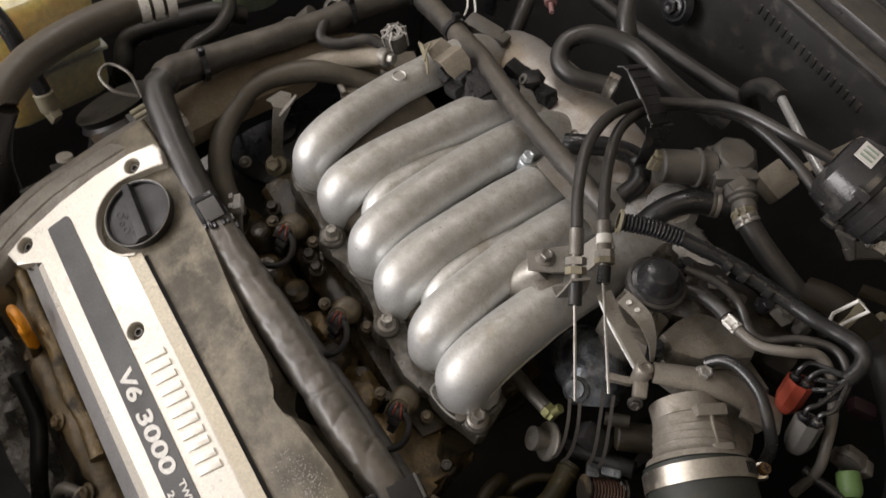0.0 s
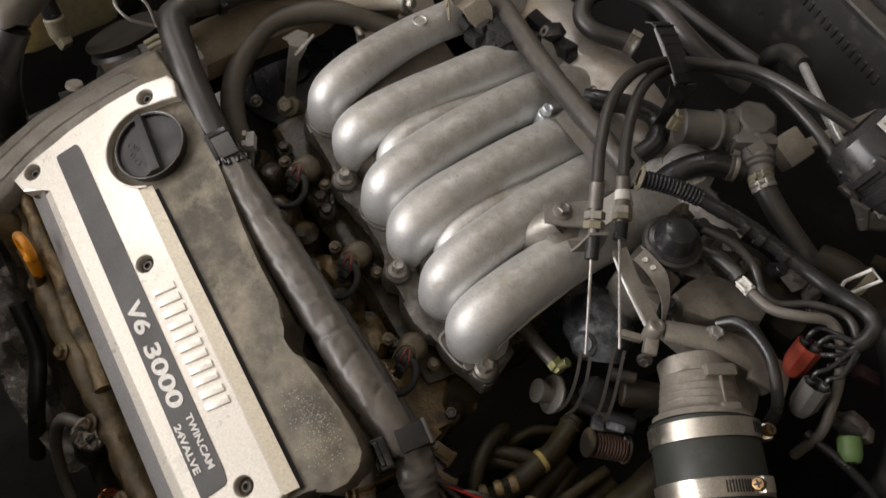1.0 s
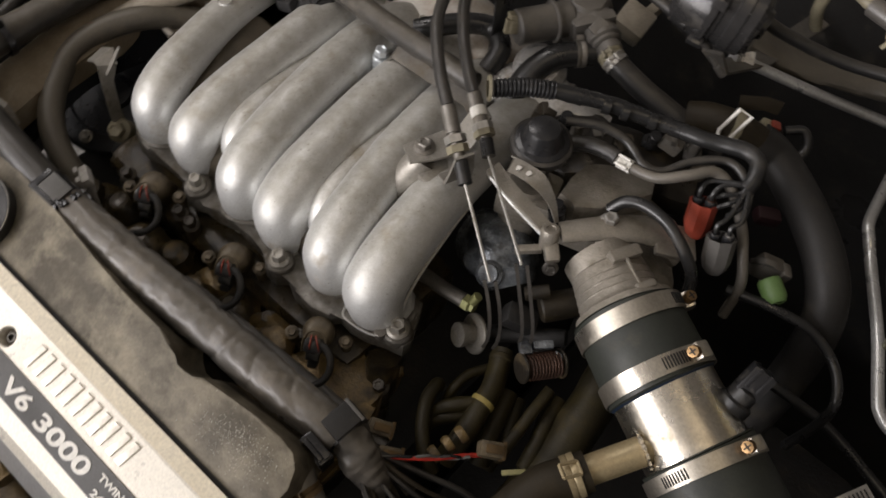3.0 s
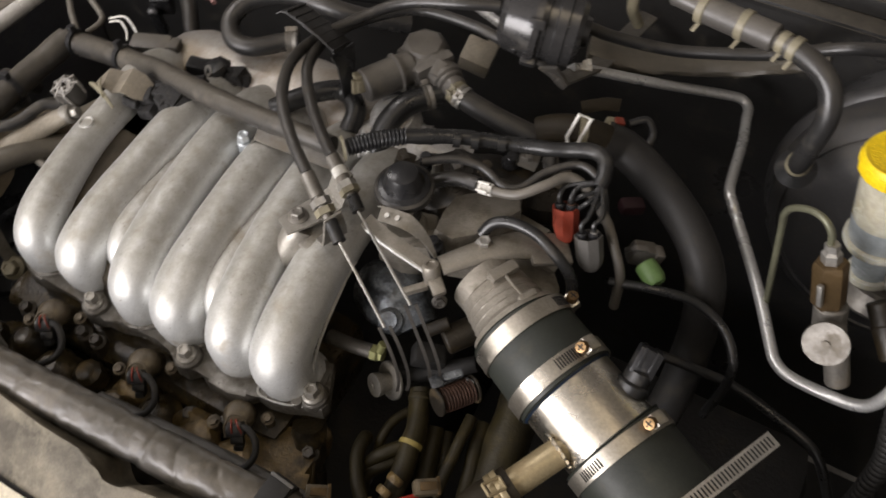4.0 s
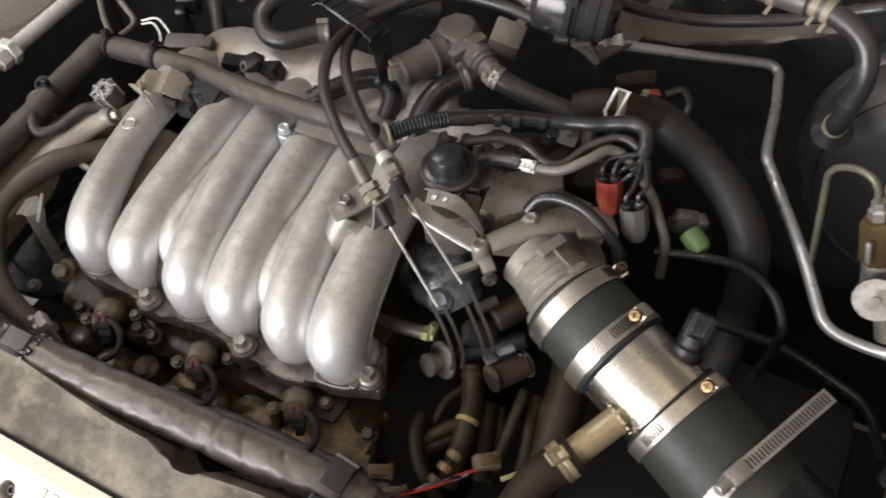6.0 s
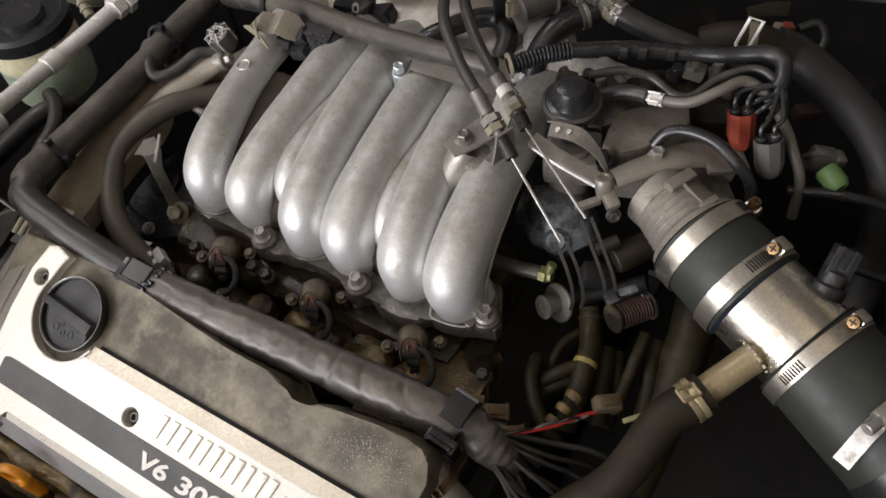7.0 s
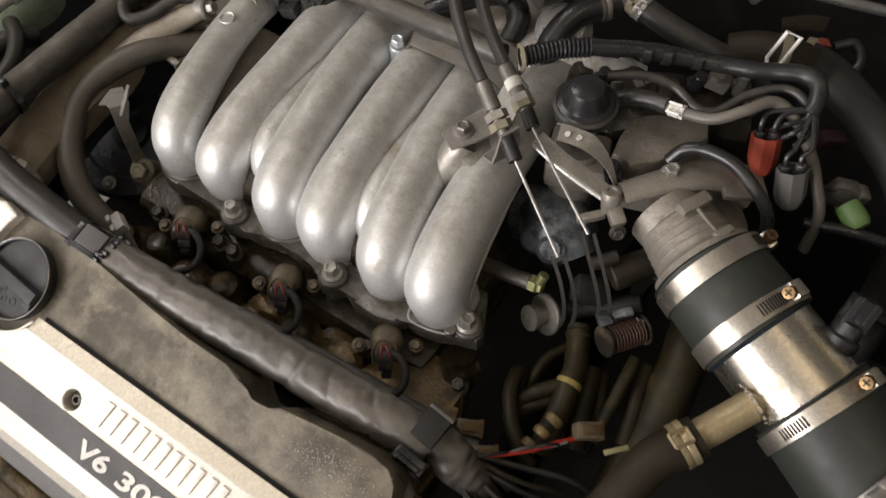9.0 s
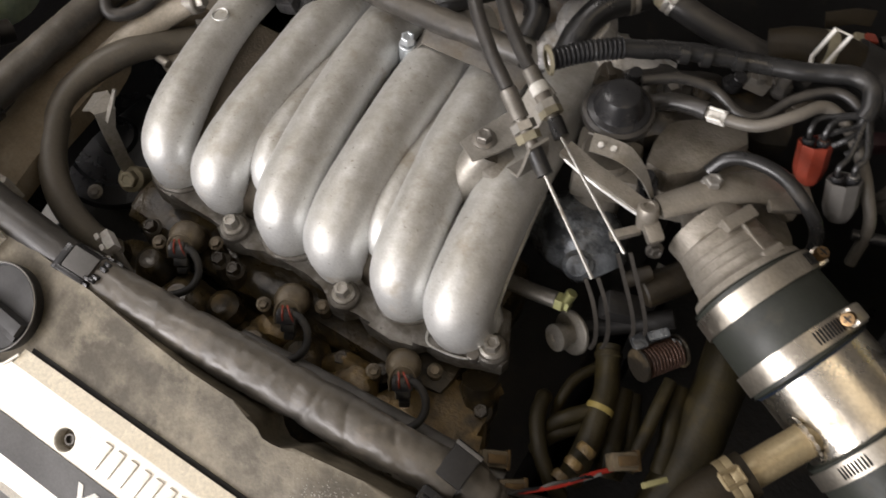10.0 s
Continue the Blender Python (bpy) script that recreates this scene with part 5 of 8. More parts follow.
def band(s, width, r, screw_angle, slots, label):
    """A worm-drive hose clamp round the duct at s."""
    t = thing("hose_clamp", label, "hose clamp", tuple(on_axis(s)), group="hose clamps")
    bm = B()
    n = 44
    rings = []
    for k in range(n):
        a = 2 * math.pi * k / n
        d = side * math.cos(a) + top * math.sin(a)
        rings.append([bm.verts.new(on_axis(s + w) + d * rr) for w, rr in ((-width / 2, r), (-width / 2, r + 0.0012), (width / 2, r + 0.0012), (width / 2, r))])
    for k in range(n):
        a, b = rings[k], rings[(k + 1) % n]
        for j in range(4):
            bm.faces.new((a[j], b[j], b[(j + 1) % 4], a[(j + 1) % 4]))
    part("band", bm, M["band"], t, "shiny stainless steel band")
    for k in range(9):
        bm = B()
        a = radians(slots + 3.0 * k)
        d = side * math.cos(a) + top * math.sin(a)
        e = (-side * math.sin(a) + top * math.cos(a))
        mm = Matrix((AD, e, d)).transposed().to_4x4()
        mm.translation = on_axis(s) + d * (r + 0.0013)
        box(bm, (width * 0.62, 0.0011, 0.0006), mm, 0)
        part("slot", bm, M["block"], t, "dark worm slot" if k == 0 else "")
    a = radians(screw_angle)
    d = side * math.cos(a) + top * math.sin(a)
    e = (-side * math.sin(a) + top * math.cos(a))
    c = on_axis(s) + d * (r + 0.0045)
    mm = Matrix((AD, e, d)).transposed().to_4x4()
    mm.translation = c
    bm = B()
    box(bm, (width * 0.9, 0.013, 0.008), mm, 0.002)
    housing = part("screw_housing", bm, M["band"], t)
    bm = B()
    sm = axis_matrix(c - e * 0.007, -e + d * 0.4)
    lathe(bm, [(0, 0), (0.005, 0), (0.005, 0.0045), (0.0044, 0.006), (0, 0.0065)], sm, 8)
    part("screw", bm, M["brass_bright"], housing, "brassy cross-slotted screw head")
    bm = B()
    box(bm, (0.0058, 0.001, 0.001), sm @ Matrix.Translation((0, 0, 0.0063)), 0)
    box(bm, (0.001, 0.0058, 0.001), sm @ Matrix.Translation((0, 0, 0.0064)), 0)
    part("cross_slot", bm, M["block"], housing)
    return t


band(0.0505, 0.0148, 0.0433, 160, 120, "bright steel hose clamp on the throttle neck")
band(0.0957, 0.0145, 0.0441, 112, 74, "bright steel hose clamp where coupler meets pipe")
band(0.169, 0.0125, 0.0455, 112, 22, "bright steel hose clamp with worm slots on the pipe end")
pipe_t = thing("intake_pipe", "bare welded aluminium intake pipe with a side nipple", "intake pipe", tuple(on_axis(0.13)))
bm = B()
duct(bm, 0.1, 0.18, 0.0408, 0.0412)
part("tube", bm, M["pipe"], pipe_t)
bm = B()
w0 = on_axis(0.139) + V(-0.012, -0.034, 0.004)
nd = V(-0.02, -0.033, -0.012).normalized()
rod(bm, w0 - nd * 0.012, w0 + nd * 0.06, 0.0116)
part("nipple", bm, M["nipple"], pipe_t, "short tan-stained side nipple")
bm = B()
for k in range(14):
    a = 2 * math.pi * k / 14
    u1 = nd.cross(AD).normalized()
    u2 = nd.cross(u1)
    lathe(bm, [(0, -0.002), (0.0036, -0.001), (0.0036, 0.001), (0, 0.002)], axis_matrix(w0 + (u1 * math.cos(a) + u2 * math.sin(a)) * 0.0132 + nd * 0.004, nd), 8)
part("weld_bead", bm, M["pipe"], pipe_t, "beaded weld ring")
coup2 = thing("rubber_coupler", "wide black rubber coupler at the end of the intake pipe", "rubber hose", tuple(on_axis(0.2)))
bm = B()
duct(bm, 0.158, 0.262, 0.0445, 0.047, 0.001)
part("sleeve", bm, M["coupler"], coup2)
bm = B()
duct(bm, 0.25, 0.36, 0.0475, 0.05)
thing("intake_hose", "black moulded intake hose running down to the filter box", "intake hose", bm=bm, mat=M["rubber_clean"])
# loose clamp whose long slotted tail stands off the hose
t = thing("hose_clamp", "large loose hose clamp with a long slotted tail", "hose clamp", (0.55, 0.08, 0.95), group="hose clamps")
p0, p1 = V(0.5285, 0.036, 0.972), V(0.5725, 0.128, 0.974)
tn = (p1 - p0).normalized()
tw = AD - tn * AD.dot(tn)
tw.normalize()
bm = B()
strip(bm, [p0 + V(-0.012, -0.03, -0.03), p0 + V(-0.006, -0.014, -0.009), p0, p0.lerp(p1, 0.5), p1], 0.0125, 0.0011, tw)
part("band", bm, M["steel"], t, "bright steel band")
bm = B()
tz = tn.cross(tw)
if tz.z < 0:
    tz = -tz
for k in range(26):
    mm = Matrix((tw, tn, tw.cross(tn))).transposed().to_4x4()
    mm.translation = p0.lerp(p1, 0.14 + 0.82 * k / 25) + tz * 0.0008
    bm = B()
    box(bm, (0.0078, 0.0012, 0.0006), mm, 0)
    part("slot", bm, M["block"], t, "dark worm slot" if k == 0 else "")
bm = B()
mm.translation = p0 + tz * 0.005
box(bm, (0.0135, 0.018, 0.01), mm, 0.002)
rod(bm, p0 + tz * 0.005 - tn * 0.004, p0 + tz * 0.005 - tn * 0.02, 0.0048)
part("screw_housing", bm, M["steel"], t)
sens = thing("air_temperature_sensor", "black air temperature sensor plugged into the pipe", "sensor", tuple(on_axis(0.135)))
bm = B()
sd = V(0.004, 0.03, 0.03).normalized()
p0 = on_axis(0.150) + sd * 0.038
rod(bm, p0, p0 + sd * 0.01, 0.0135)
rod(bm, p0 + sd * 0.008, p0 + sd * 0.02, 0.0105)
part("body", bm, M["rubber_clean"], sens)
bm = B()
mm = axis_matrix(p0 + sd * 0.034, sd, 20)
mm = mm @ Matrix.Diagonal((0.78, 0.78, 0.78, 1)) @ Matrix.Translation((0, 0, -0.008))
box(bm, (0.024, 0.019, 0.028), mm, 0.002)
for k in (-1, 1):
    box(bm, (0.004, 0.021, 0.022), mm @ Matrix.Translation((0.006 * k, 0, 0.004)), 0.001)
box(bm, (0.014, 0.006, 0.008), mm @ Matrix.Translation((0, -0.011, 0.006)), 0.001)
part("plug", bm, M["plastic"], sens, "square grey-black plug")

branch = thing("branch_hose", "grey-brown rubber hose clamped to the pipe's nipple", "hose", tuple(w0 + nd * 0.05))
bm = B()
e0 = w0 + nd * 0.046
tube(bm, [e0, w0 + nd * 0.06, w0 + nd * 0.085, (0.385, -0.06, 0.9), (0.36, -0.09, 0.875), (0.33, -0.12, 0.83)], 0.0155, 16, 6)
part("hose", bm, M["hose_brown"], branch)
bm = B()
q = w0 + nd * 0.058
lathe(bm, [(0.0156, -0.005), (0.0168, -0.005), (0.0168, -0.001), (0.0162, 0.0), (0.0168, 0.001), (0.0168, 0.005), (0.0156, 0.005)], axis_matrix(q, nd), 24)
part("spring_clamp", bm, M["nipple"], branch, "dull cream spring clamp")
bm = B()
u1 = nd.cross(UP).normalized()
u2 = u1.cross(nd).normalized()
tab = q + u2 * 0.0168
for a, b in ((0, 1), (1, 2), (2, 3), (3, 0)):
    cs = [tab + u1 * -0.005 + nd * -0.006, tab + u1 * 0.005 + nd * -0.006, tab + u1 * 0.005 + nd * 0.007 + u2 * 0.006, tab + u1 * -0.005 + nd * 0.007 + u2 * 0.006]
    tube(bm, [cs[a], cs[b]], 0.0014, 8, 1)
part("clamp_handle", bm, M["nipple"], branch, "square wire handle of the clamp")

# throttle linkage
link = thing("throttle_linkage", "pair of cable quadrants with springs and pivot on the throttle shaft", "throttle linkage", (0.28, 0.08, 0.88))


def quadrant(line):
    bm = B()
    for off in (V(-0.003, -0.002, 0), V(0.004, 0.003, 0)):
        strip(bm, [V(*p) + off for p in smooth_path(line, 5)], 0.0028, 0.0012, (0.75, 0.55, 0.2))
    return part("quadrant", bm, M["dark_steel"], link, "thin curved double cable quadrant")


quadrant([(0.2705, 0.0735, 0.9665), (0.281, 0.07, 0.948), (0.289, 0.067, 0.925), (0.292, 0.064, 0.908), (0.291, 0.062, 0.897)])
quadrant([(0.2815, 0.0965, 0.977), (0.2945, 0.0905, 0.956), (0.306, 0.085, 0.936), (0.3125, 0.081, 0.921), (0.3135, 0.079, 0.911)])
bm = B()
ka = V(-0.45, -0.8, 0.35).normalized()
kp = V(0.2668, 0.0838, 0.8615)
lathe(bm, [(0, 0), (0.0175, 0), (0.0185, 0.001), (0.0185, 0.003), (0.0175, 0.004), (0.0085, 0.005), (0.0085, 0.012), (0.0105, 0.013), (0.0112, 0.018), (0.011, 0.02), (0.0035, 0.0203), (0.003, 0.0193), (0, 0.0193)], axis_matrix(kp, ka), 28)
part("dashpot_knob", bm, M["bolt"], link, "grey stepped round knob")
bm = B()
rod(bm, (0.262, 0.09, 0.85), (0.33, 0.13, 0.875), 0.008)
box(bm, (0.03, 0.02, 0.02), pose(0.29, 0.11, 0.885, 10, 20, 30), 0.004)
box(bm, (0.024, 0.01, 0.014), pose(0.325, 0.093, 0.893, 10, -10, 20), 0.004)
part("shaft", bm, M["block"], link)
bm = B()
sa, sb = V(0.3265, 0.0685, 0.901), V(0.342, 0.0925, 0.896)
sd0 = (sb - sa).normalized()
s1 = sd0.cross(UP).normalized()
s2 = sd0.cross(s1)
tube(bm, [sa.lerp(sb, k / 120) + (s1 * math.cos(k * math.pi / 6) + s2 * math.sin(k * math.pi / 6)) * 0.0108 for k in range(121)], 0.0011, 8, 1)
rod(bm, sa, sb, 0.0096)
part("return_spring", bm, M["rust"], link, "rusty coiled return spring")
bm = B()
for q, e in ((sa, -1), (sb, 1)):
    lathe(bm, [(0, 0), (0.0125, 0), (0.013, 0.0012), (0.0125, 0.0026), (0, 0.0026)], axis_matrix(q + sd0 * (0.002 * e), sd0 * e), 20)
part("spring_seat", bm, M["grimy"], link)
bm = B()
box(bm, (0.011, 0.012, 0.009), pose(0.3165, 0.0785, 0.909, 15, -8, 50), 0.003)
box(bm, (0.018, 0.007, 0.006), pose(0.3255, 0.0905, 0.91, 10, 5, 50), 0.002)
rod(bm, (0.336, 0.095, 0.905), (0.345, 0.097, 0.903), 0.002)
part("stop_lever", bm, M["oily"], link, "worn pale blue-grey stop lever")
bm = B()
rod(bm, (0.322, 0.15, 0.905), (0.3, 0.122, 0.9), 0.013)
rod(bm, (0.3, 0.13, 0.92), (0.285, 0.115, 0.915), 0.006)
part("shaft_spring", bm, M["brown"], link, "brown rusty shaft spring")

fit = thing("fuel_pipe_fitting", "steel fuel pipe with a plated hexagon fitting", "pipe fitting", (0.24, 0.08, 0.88))
bm = B()
tube(bm, [(0.2, 0.085, 0.882), (0.225, 0.084, 0.888), (0.247, 0.085, 0.893)], 0.0068, 12, 4)
part("pipe", bm, M["steel_dull"], fit)
bm = B()
lathe(bm, [(0, 0), (0.0078, 0), (0.0078, 0.006), (0.006, 0.008), (0.006, 0.011), (0, 0.011)], axis_matrix((0.247, 0.085, 0.893), (0.95, 0.05, 0.1)), 6)
rod(bm, (0.254, 0.086, 0.897), (0.256, 0.09, 0.906), 0.0045)
part("nut", bm, material("yellow_passivated_zinc", (0.3, 0.3, 0.13), (0.22, 0.22, 0.1), 0.4, 0.6, 40, 400, 0.1), fit, "yellow-green plated nut")
# casting under the manifold end, its blue-grey sky reflection put into the colour
th = thing("thermostat_housing", "oil-wet cast housing with blue-grey sky sheen painted in, below the manifold", "housing", (0.235, 0.145, 0.86))
bm = B()
tube(bm, [(0.205, 0.15, 0.885, 0.026), (0.225, 0.148, 0.892, 0.033), (0.245, 0.142, 0.89, 0.032), (0.262, 0.132, 0.88, 0.022)], 0.03, 22, 6, 0.08)
part("casting", bm, M["oily"], th)
bm = B()
lathe(bm, [(0, 0), (0.013, 0), (0.012, 0.012), (0.009, 0.014), (0.0085, 0.018), (0, 0.018)], axis_matrix((0.247, 0.12, 0.898), (0.1, -0.6, 0.8)), 18)
part("port", bm, M["oily"], th, "short round port with a stepped lip")

# lower hoses and connectors in the dark well
for k, (pts, r) in enumerate((
    ([(0.297, 0.084, 0.868), (0.311, 0.053, 0.864), (0.314, 0.037, 0.862), (0.318, 0.019, 0.856), (0.319, 0.001, 0.848), (0.319, -0.014, 0.835)], 0.0098),
    ([(0.313, 0.038, 0.861), (0.298, 0.022, 0.858), (0.289, 0.012, 0.85), (0.286, 0.003, 0.838), (0.287, -0.003, 0.82)], 0.0062),
    ([(0.312, 0.029, 0.85), (0.299, 0.014, 0.848), (0.29, 0.004, 0.842), (0.285, -0.006, 0.83)], 0.006),
    ([(0.272, 0.03, 0.846), (0.273, 0.024, 0.853), (0.278, 0.006, 0.855), (0.292, -0.014, 0.855), (0.307, -0.026, 0.85), (0.32, -0.03, 0.84)], 0.0062),
    ([(0.297, 0.075, 0.85), (0.286, 0.055, 0.85), (0.284, 0.036, 0.846), (0.285, 0.025, 0.835)], 0.0045),
    ([(0.349, 0.083, 0.87), (0.35, 0.065, 0.866), (0.351, 0.048, 0.862), (0.352, 0.028, 0.856), (0.353, 0.011, 0.848)], 0.0052),
    ([(0.359, 0.088, 0.855), (0.363, 0.064, 0.853), (0.369, 0.044, 0.848), (0.374, 0.025, 0.84)], 0.0075),
    ([(0.32, 0.068, 0.845), (0.327, 0.047, 0.84), (0.333, 0.027, 0.834), (0.34, 0.01, 0.82)], 0.0095),
    ([(0.329, 0.073, 0.835), (0.34, 0.049, 0.83), (0.343, 0.032, 0.822), (0.345, 0.015, 0.81)], 0.008),
)):
    bm = B()
    tube(bm, pts, r, 12, 6, 0.08, seed=k)
    if k in (0, 3):
        a, b = V(*pts[0]), V(*pts[1])
        rod(bm, a.lerp(b, 0.12), a.lerp(b, 0.3), r * 1.12)
    thing("vacuum_hose", "oily dark brown vacuum hose in the well beside the manifold", "hose", bm=bm, mat=M["well_hose"], group="lower hoses")
bm = B()
lathe(bm, [(0.0098, -0.0022), (0.0107, -0.0022), (0.0107, 0.0022), (0.0098, 0.0022)], axis_matrix((0.314, 0.037, 0.862), (0.1, -1, -0.2)), 20)
thing("marker_band", "faded yellow paper band on a brown hose", "hose band", bm=bm, mat=material("faded_yellow_tape", (0.3, 0.24, 0.07), (0.2, 0.15, 0.04), 0.6))
bm = B()
tube(bm, [(0.37, 0.17, 0.875), (0.376, 0.142, 0.87), (0.382, 0.106, 0.862), (0.385, 0.079, 0.853), (0.388, 0.049, 0.84), (0.387, 0.018, 0.825), (0.385, -0.02, 0.8)], 0.02, 20, 6, 0.04)
thing("coolant_hose", "thick oily brown coolant hose deep in the bay", "hose", bm=bm, mat=M["well_hose"])
bm = B()
box(bm, (0.0195, 0.0042, 0.0028), pose(0.3725, 0.004, 0.874, 0, 0, 47), 0.0008)
thing("wire", "short olive yellow wire end beside the connectors", "wire", bm=bm, mat=material("olive_wire", (0.33, 0.31, 0.14), (0.22, 0.2, 0.09), 0.5), group="loom wires")
t = thing("ribbed_union", "oily orange-brown ribbed hose union", "hose union", (0.317, -0.011, 0.866))
for k in range(3):
    a = V(0.3205, 0.001, 0.868).lerp(V(0.3145, -0.024, 0.861), k / 2)
    bm = B()
    lathe(bm, [(0, -0.0035), (0.0068, -0.0035), (0.0078, 0), (0.0068, 0.0035), (0, 0.0035)], axis_matrix(a, (-0.2, -0.9, -0.25)), 16)
    part("collar", bm, M["ochre"], t)
for p, rz in (((0.347, 0.008, 0.868), 38), ((0.266, -0.036, 0.852), 30), ((0.288, -0.049, 0.856), 35)):
    t = thing("connector", "small oily brown wiring connector", "connector", p, group="brown connectors")
    m = pose(*p, 15, 10, rz)
    bm = B()
    box(bm, (0.022, 0.013, 0.016), m, 0.002)
    part("shell", bm, M["cap_tan"], t)
    bm = B()
    box(bm, (0.014, 0.007, 0.003), m @ Matrix.Translation((0, 0, 0.009)), 0.0008)
    box(bm, (0.003, 0.015, 0.012), m @ Matrix.Translation((0.009, 0, 0.002)), 0.0006)
    part("latch", bm, M["brass"], t, "dull yellow-brown latch frame")
# ---------------------------------------------------------------- valves, conduits and hoses round the throttle body
dia = thing("diaphragm_valve", "round black vacuum diaphragm valve with a domed top", "vacuum valve", (0.232, 0.172, 0.96))
bm = B()
m = axis_matrix((0.2315, 0.174, 1.016), (0.02, -0.1, 1)) @ Matrix.Diagonal((0.75, 0.75, 0.8, 1))
lathe(bm, [(0, -0.05), (0.016, -0.05), (0.018, -0.012), (0.029, -0.008), (0.0335, -0.004), (0.0345, 0.0), (0.0335, 0.004), (0.030, 0.006)], m, 32)
part("rim", bm, M["rubber"], dia, "dusty crimped rim")
bm = B()
lathe(bm, [(0.0315, 0.003), (0.029, 0.007), (0.024, 0.0085), (0.021, 0.014), (0.0195, 0.021), (0.0165, 0.0265), (0.010, 0.029), (0, 0.0295)], m, 32)
part("dome", bm, M["plastic"], dia, "glossy black dome")
bm = B()
rod(bm, (0.232, 0.172, 0.9), (0.231, 0.174, 0.97), 0.02)
box(bm, (0.05, 0.05, 0.03), pose(0.232, 0.178, 0.95, 0, 0, 20), 0.006)
part("valve_base", bm, M["cast_dull"], dia)
bm = B()
line = [(0.2285, 0.1395, 1.0165), (0.24, 0.1425, 1.0155), (0.252, 0.1445, 1.0135), (0.262, 0.1455, 1.0065), (0.27, 0.146, 0.997), (0.2785, 0.1445, 0.9835)]
strip(bm, [V(*p) for p in smooth_path(line, 4)], [0.0135 if k < 9 else 0.0135 - 0.00085 * (k - 8) for k in range(21)], 0.0014, (0.12, 0.93, 0.3))
part("stay_plate", bm, M["bolt"], dia, "pale bent steel stay with two holes")
bm = B()
for q in ((0.2355, 0.1405, 1.0165), (0.244, 0.143, 1.0155)):
    lathe(bm, [(0, 0), (0.0024, 0), (0.0024, 0.0012), (0, 0.0012)], axis_matrix(q, (-0.25, -0.3, 0.9)), 12)
part("hole", bm, M["steel"], dia)
bm = B()
for a, b in (((0.2225, 0.158, 1.012), (0.225, 0.146, 1.0165)), ((0.247, 0.162, 1.011), (0.251, 0.15, 1.0135))):
    strip(bm, [a, b], 0.004, 0.0015, (1, 0.3, 0))
part("bracket_leg", bm, M["steel_dull"], dia)

t = thing("air_elbow", "flat-sided dull cast air horn beside the throttle body", "casting", (0.285, 0.19, 0.96))
bm = B()
prism(bm, [(0.262, 0.170), (0.28, 0.168), (0.296, 0.182), (0.306, 0.206), (0.318, 0.226), (0.31, 0.244), (0.272, 0.228), (0.259, 0.212), (0.258, 0.192)], 0.022, Matrix.Translation((0, 0, 0.9625)), 0.005)
prism(bm, [(0.27, 0.18), (0.33, 0.2), (0.345, 0.24), (0.28, 0.25)], 0.05, Matrix.Translation((0, 0, 0.91)), 0.008)
part("casting", bm, M["cast_dull"], t)
bm = B()
rod(bm, (0.272, 0.16, 0.965), (0.27, 0.157, 0.982), 0.0075)
rod(bm, (0.27, 0.157, 0.98), (0.269, 0.156, 0.99), 0.005)
part("plug", bm, M["plastic"], t)

con = thing("conduit", "corrugated black conduit leading into a taped wiring bundle", "conduit", (0.2, 0.2, 1.02))
bm = B()
tube(bm, [(0.178, 0.171, 1.04), (0.195, 0.19, 1.041), (0.2135, 0.2065, 1.04)], 0.0071, 16, 6, ribs=15, rib=0.12)
part("corrugated_sleeve", bm, M["plastic"], con, "ribbed black sleeve")
bm = B()
m = axis_matrix((0.176, 0.169, 1.04), (0.7, 0.7, 0.02))
lathe(bm, [(0.0072, -0.0012), (0.0105, -0.001), (0.011, 0.001), (0.0072, 0.0012)], m, 24)
part("collar", bm, M["tan"], con, "pale worn collar")
bm = B()
tube(bm, [(0.2135, 0.2065, 1.04), (0.25, 0.231, 1.036), (0.29, 0.2505, 1.031), (0.33, 0.26, 1.035), (0.356, 0.2675, 1.04), (0.371, 0.264, 1.041), (0.377, 0.25, 1.036), (0.3765, 0.243, 1.031)], 0.0066, 14, 7, 0.14)
part("taped_sleeve", bm, M["rubber_clean"], con, "lumpy black taped bundle")
for k in range(4):
    bm = B()
    tube(bm, [(0.377, 0.249, 1.036), (0.376 + 0.003 * k, 0.242 - 0.001 * k, 1.026), (0.366 + 0.008 * k, 0.233 - 0.003 * k, 1.022), (0.358 + 0.01 * k, 0.229 - 0.002 * k, 1.014)], 0.0021, 7, 5)
    part("wire", bm, M["rubber_clean"], con, "thin black wire dropping to the plugs" if k == 0 else "")
for f in (0.12, 0.3, 0.42, 0.6):
    a, b = V(0.2135, 0.2065, 1.04).lerp(V(0.33, 0.26, 1.033), f), V(0.2135, 0.2065, 1.04).lerp(V(0.33, 0.26, 1.033), f + 0.05)
    bm = B()
    tube(bm, [a + V(0, 0.005, -0.002), b + V(0, 0.005, -0.002)], 0.007, 14, 1)
    part("tape_turn", bm, M["rubber_clean"], con)


